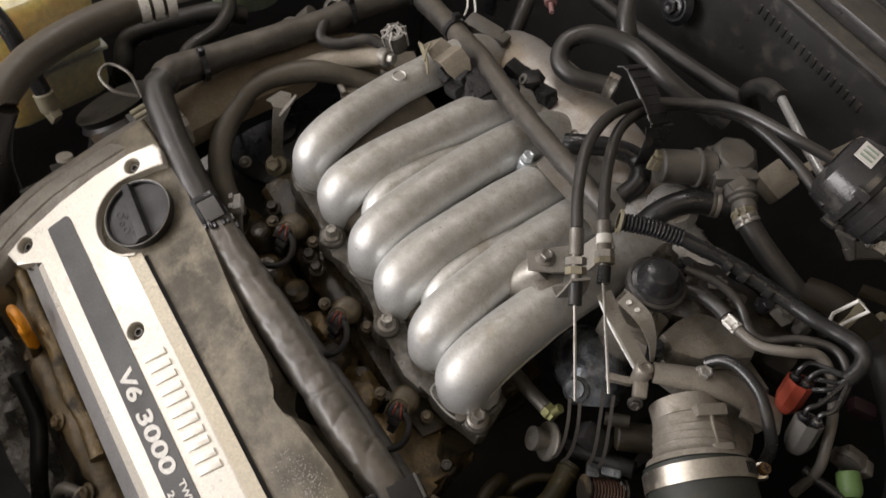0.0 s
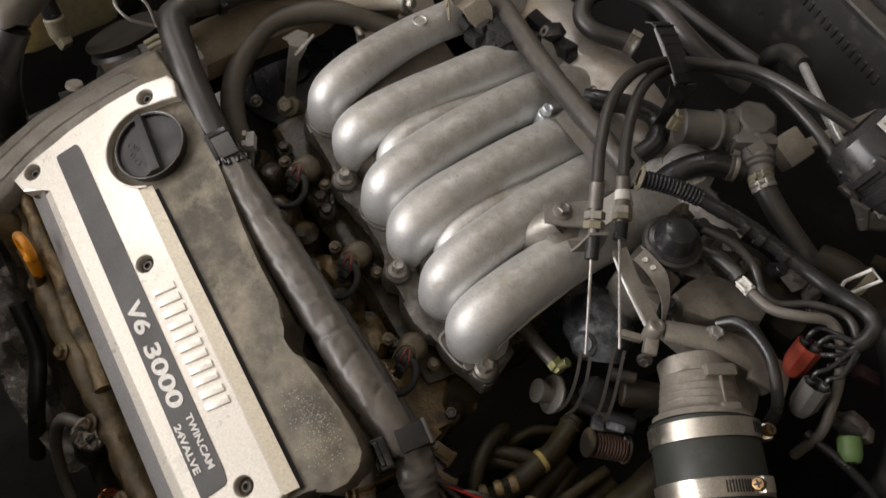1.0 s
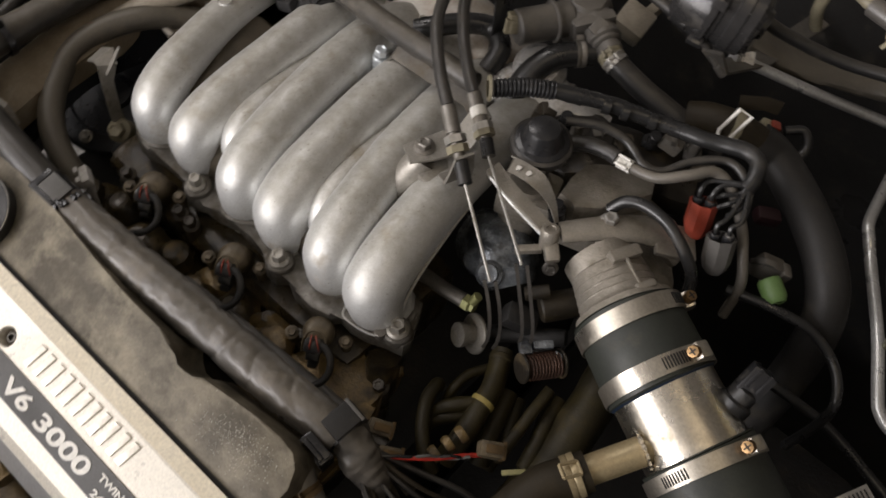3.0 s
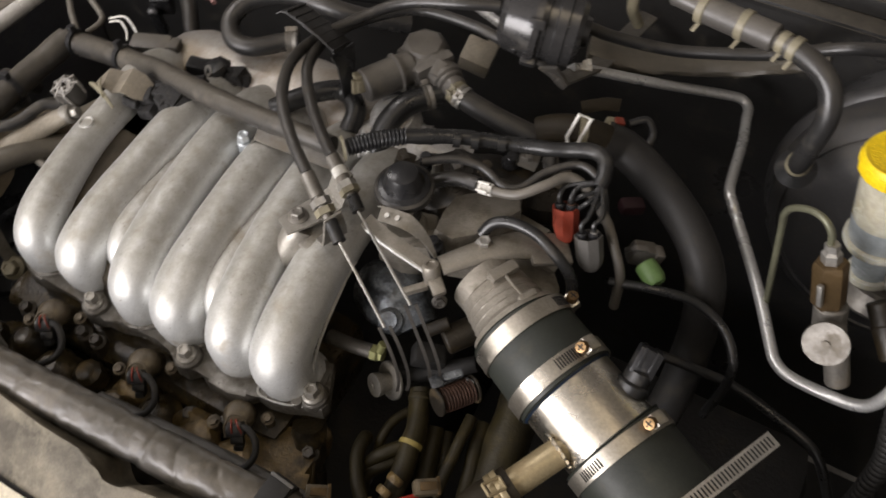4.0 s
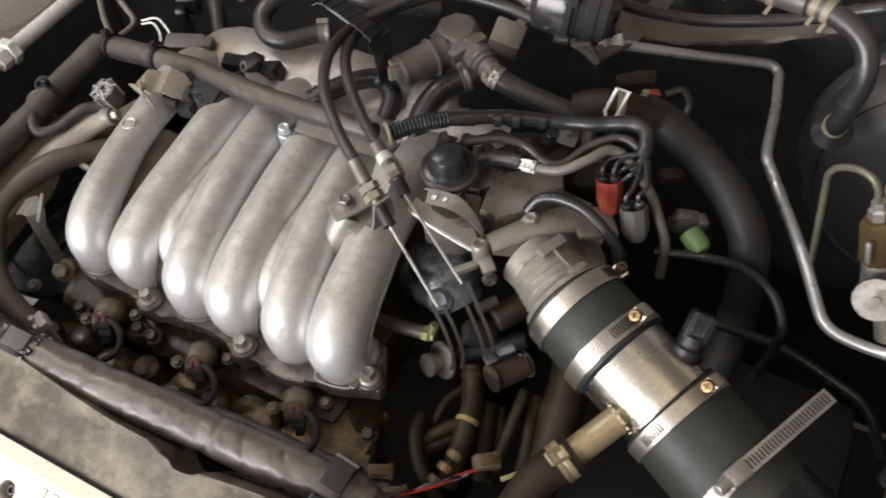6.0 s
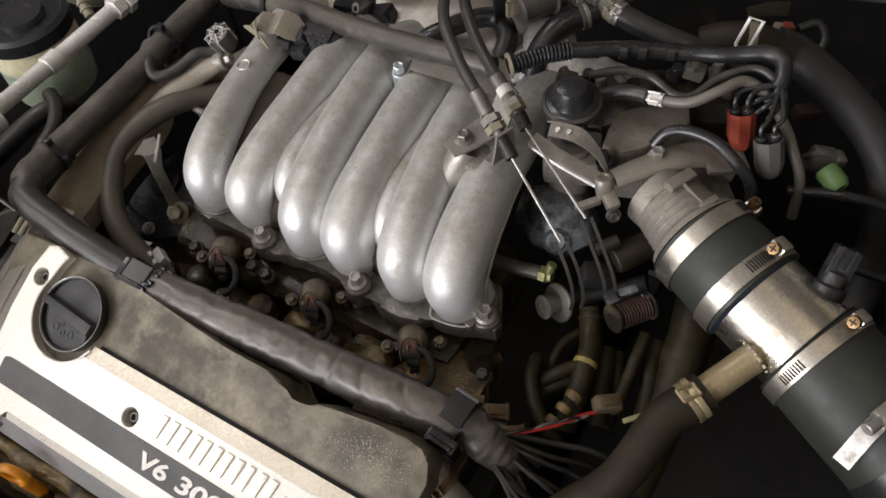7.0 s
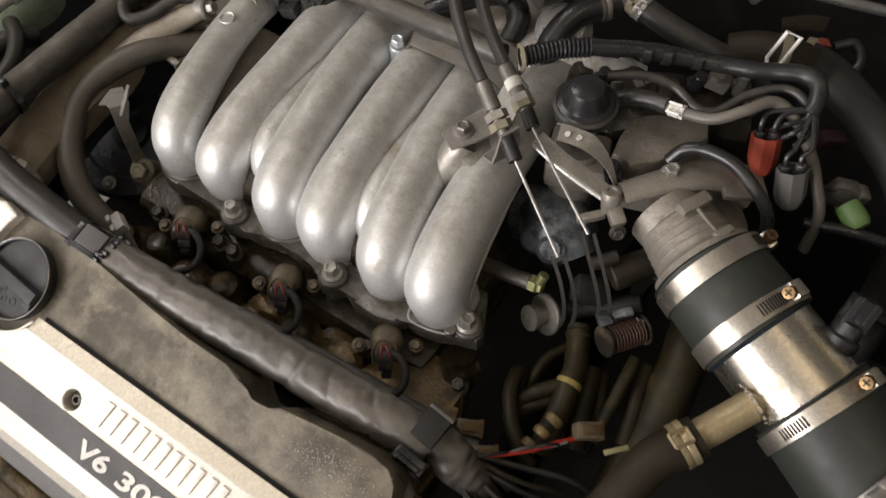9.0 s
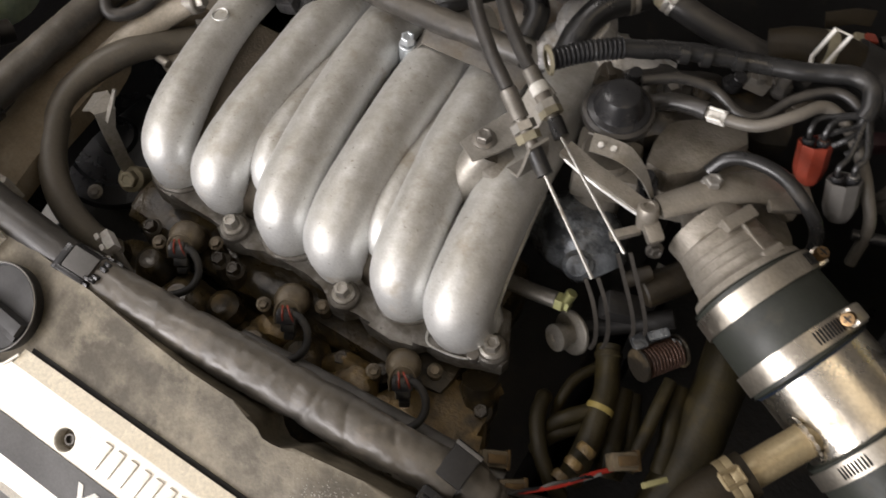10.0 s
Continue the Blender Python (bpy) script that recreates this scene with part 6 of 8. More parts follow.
def hose(name, pts, r, mat, label, clamps=(), seg=14, category="hose", lump=0.0, group=""):
    """A rubber hose with squeezed clamps at the given fractions."""
    t = thing(name, label, category, pts[0][:3], group=group)
    bm = B()
    tube(bm, pts, r, seg, 7, lump)
    part("tube", bm, M[mat], t)
    q = [V(*p[:3]) for p in smooth_path(pts, 7)]
    for f, cm in clamps:
        k = min(int(f * (len(q) - 1)), len(q) - 2)
        c, d = q[k], (q[k + 1] - q[k]).normalized()
        m = axis_matrix(c, d, 40)
        bm = B()
        lathe(bm, [(r, -0.004), (r + 0.0012, -0.004), (r + 0.0012, -0.0012), (r + 0.0004, 0), (r + 0.0012, 0.0012), (r + 0.0012, 0.004), (r, 0.004)], m, 22)
        for s in (-1, 1):
            box(bm, (0.0018, 0.005, 0.007), m @ Matrix.Translation((0.0035 * s, r + 0.003, 0)), 0.0006)
        part("clamp", bm, M[cm], t, "spring hose clamp")
    return t


hose("vacuum_hose", [(0.236, 0.196, 1.03), (0.258, 0.211, 1.031), (0.281, 0.219, 1.026), (0.303, 0.214, 1.02), (0.318, 0.219, 1.02), (0.331, 0.239, 1.027), (0.35, 0.254, 1.032), (0.366, 0.254, 1.032), (0.38, 0.248, 1.02), (0.388, 0.24, 1.0)], 0.0037, "rubber", "slim dusty vacuum hose curving beside the conduit")
hose("vacuum_hose", [(0.236, 0.2, 1.0), (0.256, 0.209, 1.008), (0.272, 0.2105, 1.012), (0.284, 0.209, 1.0145)], 0.0066, "rubber", "short black rubber elbow running into a pale clamp")
hose("vacuum_hose", [(0.236, 0.2, 1.0), (0.262, 0.211, 1.01), (0.29, 0.208, 1.015), (0.318, 0.209, 1.021), (0.337, 0.222, 1.03), (0.351, 0.24, 1.031), (0.369, 0.243, 1.021), (0.391, 0.237, 1.0), (0.405, 0.226, 0.985), (0.417, 0.217, 0.965), (0.42, 0.21, 0.93)], 0.0044, "grey_hose",
     "grey-brown rubber hose with a pale clamp", ((0.2, "white"), (0.215, "white")))
hose("vacuum_hose", [(0.304, 0.178, 0.995), (0.311, 0.184, 1.006), (0.325, 0.188, 1.011), (0.348, 0.187, 1.011), (0.37, 0.183, 1.0), (0.385, 0.182, 0.982), (0.391, 0.176, 0.96), (0.392, 0.17, 0.93)], 0.005, "rubber_clean", "black rubber hose looping over the throttle body")
hose("radiator_hose", [(0.352, 0.322, 1.005), (0.376, 0.328, 0.994), (0.422, 0.308, 0.982), (0.459, 0.282, 0.97), (0.482, 0.26, 0.947), (0.492, 0.246, 0.9), (0.494, 0.222, 0.84), (0.49, 0.2, 0.78)], 0.0175, "hose_black", "thick black radiator hose bending down into the bay")
hose("vacuum_hose", [(0.41, 0.214, 0.955), (0.448, 0.222, 0.96), (0.482, 0.232, 0.952), (0.511, 0.227, 0.94), (0.528, 0.208, 0.93), (0.531, 0.199, 0.905), (0.525, 0.19, 0.86)], 0.0042, "rubber_clean", "thin black hose arching below the green cap")
hose("vacuum_hose", [(0.47, 0.2, 0.905), (0.505, 0.21, 0.893), (0.542, 0.218, 0.88), (0.587, 0.212, 0.87), (0.622, 0.203, 0.86), (0.65, 0.19, 0.82)], 0.0045, "rubber_clean", "thin black hose running across the dark bay")
hose("coolant_hose", [(0.296, 0.303, 1.005), (0.312, 0.308, 1.012), (0.332, 0.312, 1.015), (0.354, 0.32, 1.008), (0.366, 0.325, 0.998)], 0.0128, "hose_brown", "short dusty coolant hose with a wide spring clamp")
clip = thing("spring_clamp", "bright steel spring clamp standing open on a coolant hose", "hose clamp", (0.333, 0.31, 1.03))
bm = B()
lathe(bm, [(0.0128, -0.004), (0.014, -0.004), (0.014, 0.004), (0.0128, 0.004)], axis_matrix((0.333, 0.3125, 1.014), (0.9, 0.4, -0.1)), 24)
part("ring", bm, M["tan"], clip)
bm = B()
w = [V(0.329, 0.2945, 1.008), V(0.327, 0.291, 1.022), V(0.333, 0.298, 1.046), V(0.344, 0.298, 1.045), V(0.338, 0.292, 1.02), V(0.338, 0.296, 1.006)]
tube(bm, w, 0.0016, 8, 1)
part("handle", bm, M["white"], clip, "bare wire clamp handle")
bm = B()
strip(bm, [(0.322, 0.334, 1.02), (0.34, 0.345, 1.024), (0.352, 0.352, 1.022)], 0.012, 0.002, (0, 0.4, 1))
thing("bracket", "small brown metal bracket behind the coolant hose", "bracket", bm=bm, mat=M["hose_brown"])
t = thing("connector", "black wiring plug on a looped lead by the coolant hose", "connector", (0.36, 0.34, 1.0))
bm = B()
box(bm, (0.016, 0.012, 0.012), pose(0.353, 0.341, 1.006, 0, 15, 35), 0.002)
plug = part("plug", bm, M["tan"], t)
bm = B()
box(bm, (0.008, 0.009, 0.004), pose(0.3575, 0.342, 1.0125, 0, 15, 35), 0.001)
part("seal", bm, M["red"], plug, "dusty red seal")
bm = B()
tube(bm, [(0.365, 0.349, 1.007), (0.378, 0.358, 1.01), (0.388, 0.352, 1.0), (0.384, 0.338, 0.99), (0.372, 0.333, 0.985)], 0.004, 8, 5)
part("lead", bm, M["rubber_clean"], t)

# S-shaped hose on the plenum
hose("breather_hose", [(0.016, 0.318, 0.986), (0.003, 0.31, 0.986), (-0.021, 0.287, 0.986), (-0.044, 0.286, 0.988), (-0.057, 0.303, 0.998), (-0.047, 0.329, 1.008), (-0.012, 0.3525, 1.011), (0.03, 0.356, 1.01), (0.062, 0.37, 1.0), (0.1, 0.4, 0.985)], 0.0098, "rubber", "dusty rubber breather hose curling back over the plenum", ((0.05, "steel_dull"), (0.09, "steel_dull")))
hose("breather_hose", [(0.045, 0.232, 0.975), (0.058, 0.242, 0.982), (0.078, 0.264, 0.986), (0.098, 0.278, 0.985), (0.118, 0.268, 0.98), (0.12, 0.25, 0.965)], 0.010, "rubber_clean", "black rubber hose crossing behind the cables")
hose("heater_hose", [(-0.29, 0.45, 0.905), (-0.245, 0.415, 0.902), (-0.218, 0.392, 0.9), (-0.2, 0.37, 0.885), (-0.185, 0.35, 0.85)], 0.010, "rubber", "black heater hose behind the plenum")
hose("heater_hose", [(-0.10, 0.43, 1.0), (-0.075, 0.405, 0.99), (-0.052, 0.396, 0.975), (-0.04, 0.41, 0.95)], 0.011, "rubber", "short black heater hose behind the plenum")
hose("fuel_hose", [(-0.2, 0.5, 0.885), (-0.12, 0.5, 0.898), (-0.003, 0.5, 0.921), (0.064, 0.495, 0.94), (0.085, 0.47, 0.96), (0.08, 0.45, 0.99), (0.094, 0.448, 1.012), (0.124, 0.432, 1.028)], 0.0095, "rubber", "black hose along the bulkhead with an elbow")
bm = B()
tube(bm, [(0.124, 0.432, 1.028), (0.174, 0.4, 1.038), (0.222, 0.375, 1.044)], 0.0046, 12, 4)
thing("metal_pipe", "bright metal pipe joining the actuator", "pipe", bm=bm, mat=M["pipe_bright"])

# idle air valve
idle = thing("idle_air_valve", "dusty grey plastic air control valve with three ports", "air valve", (0.16, 0.31, 0.99))
bm = B()
rod(bm, (0.129, 0.268, 1.012), (0.156, 0.314, 1.014), 0.0165)
lathe(bm, [(0.0165, 0), (0.0192, 0.001), (0.0192, 0.003), (0.0165, 0.004)], axis_matrix((0.1465, 0.297, 1.0135), (0.5, 0.85, 0.03)), 24)
part("solenoid", bm, M["plastic_dusty"], idle)
bm = B()
box(bm, (0.042, 0.042, 0.04), pose(0.162, 0.327, 1.008, 10, 0, -32), 0.009)
lathe(bm, [(0, -0.012), (0.0235, -0.012), (0.0235, 0.004), (0.021, 0.009), (0.0165, 0.0125), (0, 0.0135)], axis_matrix((0.159, 0.333, 1.02), (0.05, -0.15, 1), 12), 8)
box(bm, (0.012, 0.04, 0.02), pose(0.178, 0.318, 1.018, 10, 0, -32), 0.003)
part("body", bm, M["plastic_dusty"], idle)
bm = B()
rod(bm, (0.17, 0.327, 1.013), (0.196, 0.314, 1.011), 0.0168)
rod(bm, (0.194, 0.315, 1.011), (0.2, 0.312, 1.0105), 0.0148)
rod(bm, (0.198, 0.313, 1.011), (0.208, 0.308, 1.01), 0.012)
box(bm, (0.016, 0.011, 0.004), Matrix.Translation((0.186, 0.3115, 1.0255)) @ axis_matrix((0, 0, 0), (0.2, -0.45, 0.85), 62), 0.001)
part("outlet", bm, M["plastic_dusty"], idle)
bm = B()
m = axis_matrix((0.126, 0.268, 1.014), (-0.6, -0.8, 0.1), 10)
box(bm, (0.014, 0.013, 0.01), m, 0.002)
box(bm, (0.005, 0.014, 0.012), m @ Matrix.Translation((0.003, 0, 0.003)), 0.001)
box(bm, (0.01, 0.004, 0.012), m @ Matrix.Translation((0, 0.009, 0)), 0.001)
part("plug", bm, M["tan"], idle, "pale cream plug")
hose("air_hose", [(0.203, 0.311, 1.01), (0.215, 0.304, 1.009), (0.247, 0.304, 1.0), (0.28, 0.309, 0.99), (0.314, 0.315, 0.98), (0.33, 0.317, 0.972)], 0.0105, "rubber", "dusty air hose clamped to the control valve", ((0.16, "tan"), (0.22, "steel")))
hose("air_hose", [(0.192, 0.305, 1.002), (0.18, 0.292, 1.001), (0.168, 0.276, 0.998), (0.16, 0.256, 0.985), (0.158, 0.24, 0.965)], 0.0115, "rubber_clean", "short black elbow hose under the control valve", ((0.2, "steel_dull"),))
bm = B()
lathe(bm, [(0, 0), (0.026, 0), (0.025, 0.012), (0.018, 0.02), (0, 0.022)], axis_matrix((0.158, 0.278, 0.97), (0.15, -0.35, 0.9)), 22)
tube(bm, [(0.125, 0.25, 0.945, 0.02), (0.158, 0.268, 0.95, 0.03), (0.2, 0.275, 0.945, 0.028), (0.235, 0.285, 0.94, 0.02)], 0.028, 20, 7, 0.15)
thing("water_outlet", "bright cast water outlet beneath the air hoses", "casting", bm=bm, mat=M["outlet_cast"])
t = thing("vacuum_manifold", "dark dusty bracket of vacuum fittings under the conduit", "bracket", (0.26, 0.245, 0.935))
bm = B()
tube(bm, [(0.2, 0.215, 0.955, 0.03), (0.24, 0.235, 0.962, 0.036), (0.28, 0.258, 0.962, 0.034), (0.33, 0.28, 0.955, 0.028)], 0.03, 16, 6, 0.25, flat=0.8)
part("bracket", bm, M["grimy"], t)
rnd = random.Random(17)
for k in range(9):
    x = 0.205 + 0.016 * k
    y = 0.218 + 0.0085 * k + rnd.uniform(-0.014, 0.012)
    bm = B()
    if k % 3:
        rod(bm, (x, y, 0.98), (x + rnd.uniform(-0.006, 0.006), y + rnd.uniform(-0.008, 0.004), 1.006), 0.006, 0.005)
        rod(bm, (x, y, 0.985), (x, y, 0.993), 0.0082, seg=6)
    else:
        box(bm, (0.018, 0.012, 0.014), pose(x, y, 0.996, rnd.uniform(-15, 15), rnd.uniform(-15, 15), rnd.uniform(0, 60)), 0.002)
        box(bm, (0.006, 0.014, 0.006), pose(x, y, 1.003, 0, 0, rnd.uniform(0, 60)), 0.001)
    part("fitting", bm, M[("dome_tan", "plastic", "steel_dull", "plastic_dusty")[k % 4]], t)

# plugs
for name, base, tip, w, mat, label in (
    ("connector", (0.3645, 0.2175, 0.981), (0.356, 0.2265, 1.0185), 0.0205, "red", "dusty red wiring connector with a black plug"),
    ("connector", (0.3945, 0.203, 0.976), (0.3835, 0.211, 1.0135), 0.021, "grey", "light grey wiring connector with a black plug"),
):
    t = thing(name, label, "connector", base)
    base, tip = V(*base), V(*tip)
    d, h = (tip - base).normalized(), (tip - base).length
    m = axis_matrix(base, d, -35)
    bm = B()
    lathe(bm, [(0, 0), (w * 0.32, 0), (w * 0.45, 0.004), (w * 0.55, 0.012), (w * 0.56, h - 0.006), (w * 0.5, h - 0.006), (w * 0.46, h - 0.012), (0, h - 0.012)], m, 8, 0.8)
    part("shell", bm, M[mat], t)
    bm = B()
    box(bm, (w * 0.2, 0.004, h * 0.5), m @ Matrix.Translation((0, -w * 0.44, h * 0.5)), 0.001)
    part("latch", bm, M[mat], t)
    for s in (-1, 1):
        c = m @ V(s * w * 0.24, 0, h - 0.005)
        bm = B()
        lathe(bm, [(0, -0.006), (w * 0.22, -0.006), (w * 0.22, 0.001), (w * 0.17, 0.002), (w * 0.12, 0.0), (0, 0.0)], axis_matrix(c, d), 14)
        part("plug", bm, M["plastic"], t)
        bm = B()
        tube(bm, [c, c + d * 0.009, c + d * 0.014 + V(0.004, 0.008, 0.0), (0.378, 0.246, 1.034)], 0.002, 8, 5)
        part("wire", bm, M["rubber_clean"], t)
    bm = B()
    lathe(bm, [(0.0018, 0), (0.0034, 0), (0.0034, 0.0012), (0.0018, 0.0012)], axis_matrix(m @ V(-w * 0.24, 0, h - 0.0035), d), 14)
    part("seal", bm, M["steel"] if mat == "grey" else M["rust"], t)
bm = B()
box(bm, (0.022, 0.014, 0.012), pose(0.398, 0.286, 0.975, 0, 10, 40), 0.004)
thing("connector", "dark crimson plug behind the black hose", "connector", bm=bm, mat=material("crimson_plastic", (0.02, 0.004, 0.006), (0.014, 0.004, 0.005), 0.5))
t = thing("green_cap", "pale green plastic cap on a wiring bracket", "cap", (0.44, 0.232, 0.95))
bm = B()
lathe(bm, [(0, 0), (0.0092, 0), (0.0098, 0.002), (0.0098, 0.014), (0.0092, 0.017), (0.007, 0.0205), (0.0045, 0.0205), (0.004, 0.016), (0, 0.016)], axis_matrix((0.431, 0.238, 0.966), (0.017, -0.011, -0.004)), 22)
part("cap", bm, M["green"], t)
bm = B()
box(bm, (0.022, 0.014, 0.02), pose(0.424, 0.248, 0.966, 0, 20, 35), 0.003)
box(bm, (0.009, 0.014, 0.03), pose(0.434, 0.251, 0.958, 0, 20, 35), 0.003)
box(bm, (0.012, 0.005, 0.02), pose(0.42, 0.243, 0.974, 30, 20, 35), 0.001)
part("bracket", bm, M["plastic_dusty"], t)

# cruise actuator
act = thing("vacuum_actuator", "black drum-shaped vacuum actuator with a paper label", "actuator", (0.258, 0.378, 1.02))
aa = V(0.9, 0.24, -0.12).normalized()
ac = V(0.255, 0.378, 1.063)
bm = B()
lathe(bm, [(0, -0.034), (0.026, -0.034), (0.034, -0.028), (0.0375, -0.01), (0.0385, -0.003), (0.043, -0.003), (0.043, 0.003), (0.0385, 0.003), (0.038, 0.008), (0.0362, 0.009), (0.0358, 0.016), (0.0375, 0.017), (0.037, 0.026), (0.0352, 0.027), (0.0345, 0.036), (0.03, 0.041), (0.016, 0.042), (0.014, 0.047), (0, 0.047)], axis_matrix(ac, aa), 36)
part("drum", bm, M["drum_black"], act)
for k in range(6):
    a = math.pi / 3 * k + 0.5
    bm = B()
    box(bm, (0.008, 0.009, 0.014), axis_matrix(ac, aa) @ Matrix.Rotation(a, 4, "Z") @ Matrix.Translation((0.042, 0, 0)), 0.0015)
    part("clip", bm, M["drum_black"], act)
u = aa.cross(V(0, -0.25, 0.95)).normalized()
lab_n = u.cross(aa).normalized()
if lab_n.z < 0:
    lab_n = -lab_n
bm = B()
mm = Matrix((aa, lab_n.cross(aa), lab_n)).transposed().to_4x4()
mm.translation = ac + lab_n * 0.0375 - aa * 0.018
box(bm, (0.018, 0.018, 0.0015), mm, 0)
label_part = part("label", bm, M["white"], act, "pale green-white paper label with unreadable print")
bm = B()
for k in range(3):
    box(bm, (0.012, 0.0018, 0.0006), mm @ Matrix.Translation((0.0, -0.005 + 0.005 * k, 0.0011)), 0)
part("print_bar", bm, M["green_tank"], label_part)
bm = B()
strip(bm, [ac + aa * 0.02 + V(0, -0.02, -0.035), ac + aa * 0.03 + V(0, -0.01, -0.055), (0.3, 0.44, 0.985), (0.31, 0.56, 0.97)], 0.02, 0.003, aa)
part("mount", bm, M["steel_dull"], act)
bm = B()
rod(bm, (0.262, 0.368, 1.025), (0.282, 0.372, 1.008), 0.0038)
rod(bm, (0.281, 0.372, 1.009), (0.29, 0.374, 1.001), 0.0048)
part("nozzle", bm, M["plastic_dusty"], act)

# bright brake pipe
bp = thing("brake_pipe", "bright steel pipe bent round the bay and held by pale clips", "brake pipe", (0.45, 0.36, 0.94))
bm = B()
tube(bm, [(0.283, 0.405, 0.998), (0.296, 0.424, 0.987), (0.364, 0.46, 0.970), (0.418, 0.492, 0.956), (0.437, 0.502, 0.95), (0.447, 0.497, 0.946), (0.4505, 0.482, 0.944), (0.457, 0.45, 0.942), (0.463, 0.395, 0.948), (0.467, 0.37, 0.951), (0.475, 0.358, 0.948), (0.487, 0.343, 0.942), (0.525, 0.28, 0.94),
          (0.55, 0.24, 0.93), (0.56, 0.227, 0.926), (0.575, 0.219, 0.926), (0.604, 0.2145, 0.93), (0.624, 0.21, 0.939), (0.634, 0.2095, 0.949), (0.6395, 0.212, 0.967), (0.641, 0.219, 0.987)], 0.0052, 12, 5)
part("tube", bm, M["pipe_bright"], bp)
for p, rot in (((0.2935, 0.421, 0.990), (20, 0, 30)), ((0.643, 0.218, 0.982), (30, 20, 60))):
    bm = B()
    m = pose(*p, *rot)
    box(bm, (0.009, 0.013, 0.012), m, 0.0015)
    box(bm, (0.005, 0.007, 0.02), m @ Matrix.Translation((0.001, 0.002, 0.0)), 0.001)
    box(bm, (0.014, 0.005, 0.005), m @ Matrix.Translation((-0.003, -0.003, 0.005)), 0.001)
    part("clip", bm, M["letter"], bp, "pale plastic pipe clip")

# ---------------------------------------------------------------- bulkhead hoses, booster and brake reservoir
vv = thing("check_valve_hose", "black vacuum hose with a check valve and spring clamps", "vacuum hose", (0.5, 0.385, 1.0))
bm = B()
tube(bm, [(0.512, 0.388, 0.99), (0.5135, 0.376, 1.012), (0.515, 0.37, 1.035), (0.518, 0.371, 1.066), (0.5105, 0.38, 1.088), (0.494, 0.39, 1.097), (0.472, 0.4, 1.1)], 0.0095, 16, 7)
part("hose", bm, M["rubber"], vv)
bm = B()
rod(bm, (0.475, 0.399, 1.1), (0.446, 0.409, 1.098), 0.0082)
rod(bm, (0.456, 0.406, 1.099), (0.388, 0.42, 1.097), 0.0125)
rod(bm, (0.392, 0.419, 1.097), (0.36, 0.425, 1.097), 0.0085)
part("check_valve", bm, M["plastic_dusty"], vv, "dusty cylindrical check valve")
bm = B()
tube(bm, [(0.362, 0.425, 1.097), (0.34, 0.43, 1.098), (0.325, 0.435, 1.085), (0.322, 0.44, 1.06), (0.325, 0.46, 1.03)], 0.0055, 12, 6)
part("pipe", bm, M["tan"], vv, "cream pipe bending down")
for p, d, r in (((0.4735, 0.3995, 1.1), (0.9, -0.3, 0), 0.0096), ((0.4625, 0.4045, 1.099), (0.9, -0.3, 0), 0.0086), ((0.427, 0.4125, 1.098), (0.95, -0.2, 0), 0.0126), ((0.39, 0.4195, 1.097), (0.95, -0.2, 0), 0.0126)):
    bm = B()
    m = axis_matrix(p, d)
    lathe(bm, [(r, -0.004), (r + 0.0012, -0.0032), (r + 0.0012, 0.0032), (r, 0.004)], m, 24)
    dwn = V(0, -0.75, -0.66)
    strip(bm, [V(*p) + dwn * r, V(*p) + dwn * (r + 0.009) + V(-0.003, 0, 0)], 0.0035, 0.0014, d)
    part("clamp", bm, M["tan"], vv, "cream coloured spring clamp")
bm = B()
lathe(bm, [(0.0096, -0.004), (0.0108, -0.004), (0.0108, 0.004), (0.0096, 0.004)], axis_matrix((0.5125, 0.384, 0.999), (0.05, -0.4, 1)), 20)
part("clamp", bm, M["tan"], vv, "dull yellow spring clamp")
hose("heater_hose", [(0.276, 0.43, 1.032), (0.307, 0.448, 1.016), (0.361, 0.468, 1.007), (0.415, 0.48, 1.015), (0.456, 0.49, 1.024), (0.513, 0.5, 1.046), (0.55, 0.48, 1.071), (0.587, 0.462, 1.094), (0.64, 0.45, 1.1)], 0.0062, "rubber", "dusty black hose along the bulkhead")
bm = B()
tube(bm, [(0.28, 0.46, 0.985), (0.33, 0.475, 0.975), (0.4, 0.5, 0.982), (0.455, 0.51, 1.0), (0.5, 0.52, 1.02)], 0.018, 16, 8, 0.2, flat=0.5)
thing("seam_strip", "folded dusty rubber seam strip on the bulkhead", "strip", bm=bm, mat=M["hose_dusty"])
t = thing("hose_clip", "black bracket with a tan strap holding the bulkhead hose", "clip", (0.565, 0.472, 1.09))
bm = B()
box(bm, (0.026, 0.014, 0.014), pose(0.566, 0.478, 1.093, 0, 0, -20), 0.003)
part("bracket", bm, M["plastic"], t)
bm = B()
lathe(bm, [(0.0063, -0.004), (0.0075, -0.004), (0.0075, 0.004), (0.0063, 0.004)], axis_matrix((0.566, 0.4725, 1.081), (0.85, -0.4, 0.5)), 20)
part("strap", bm, M["brass"], t)

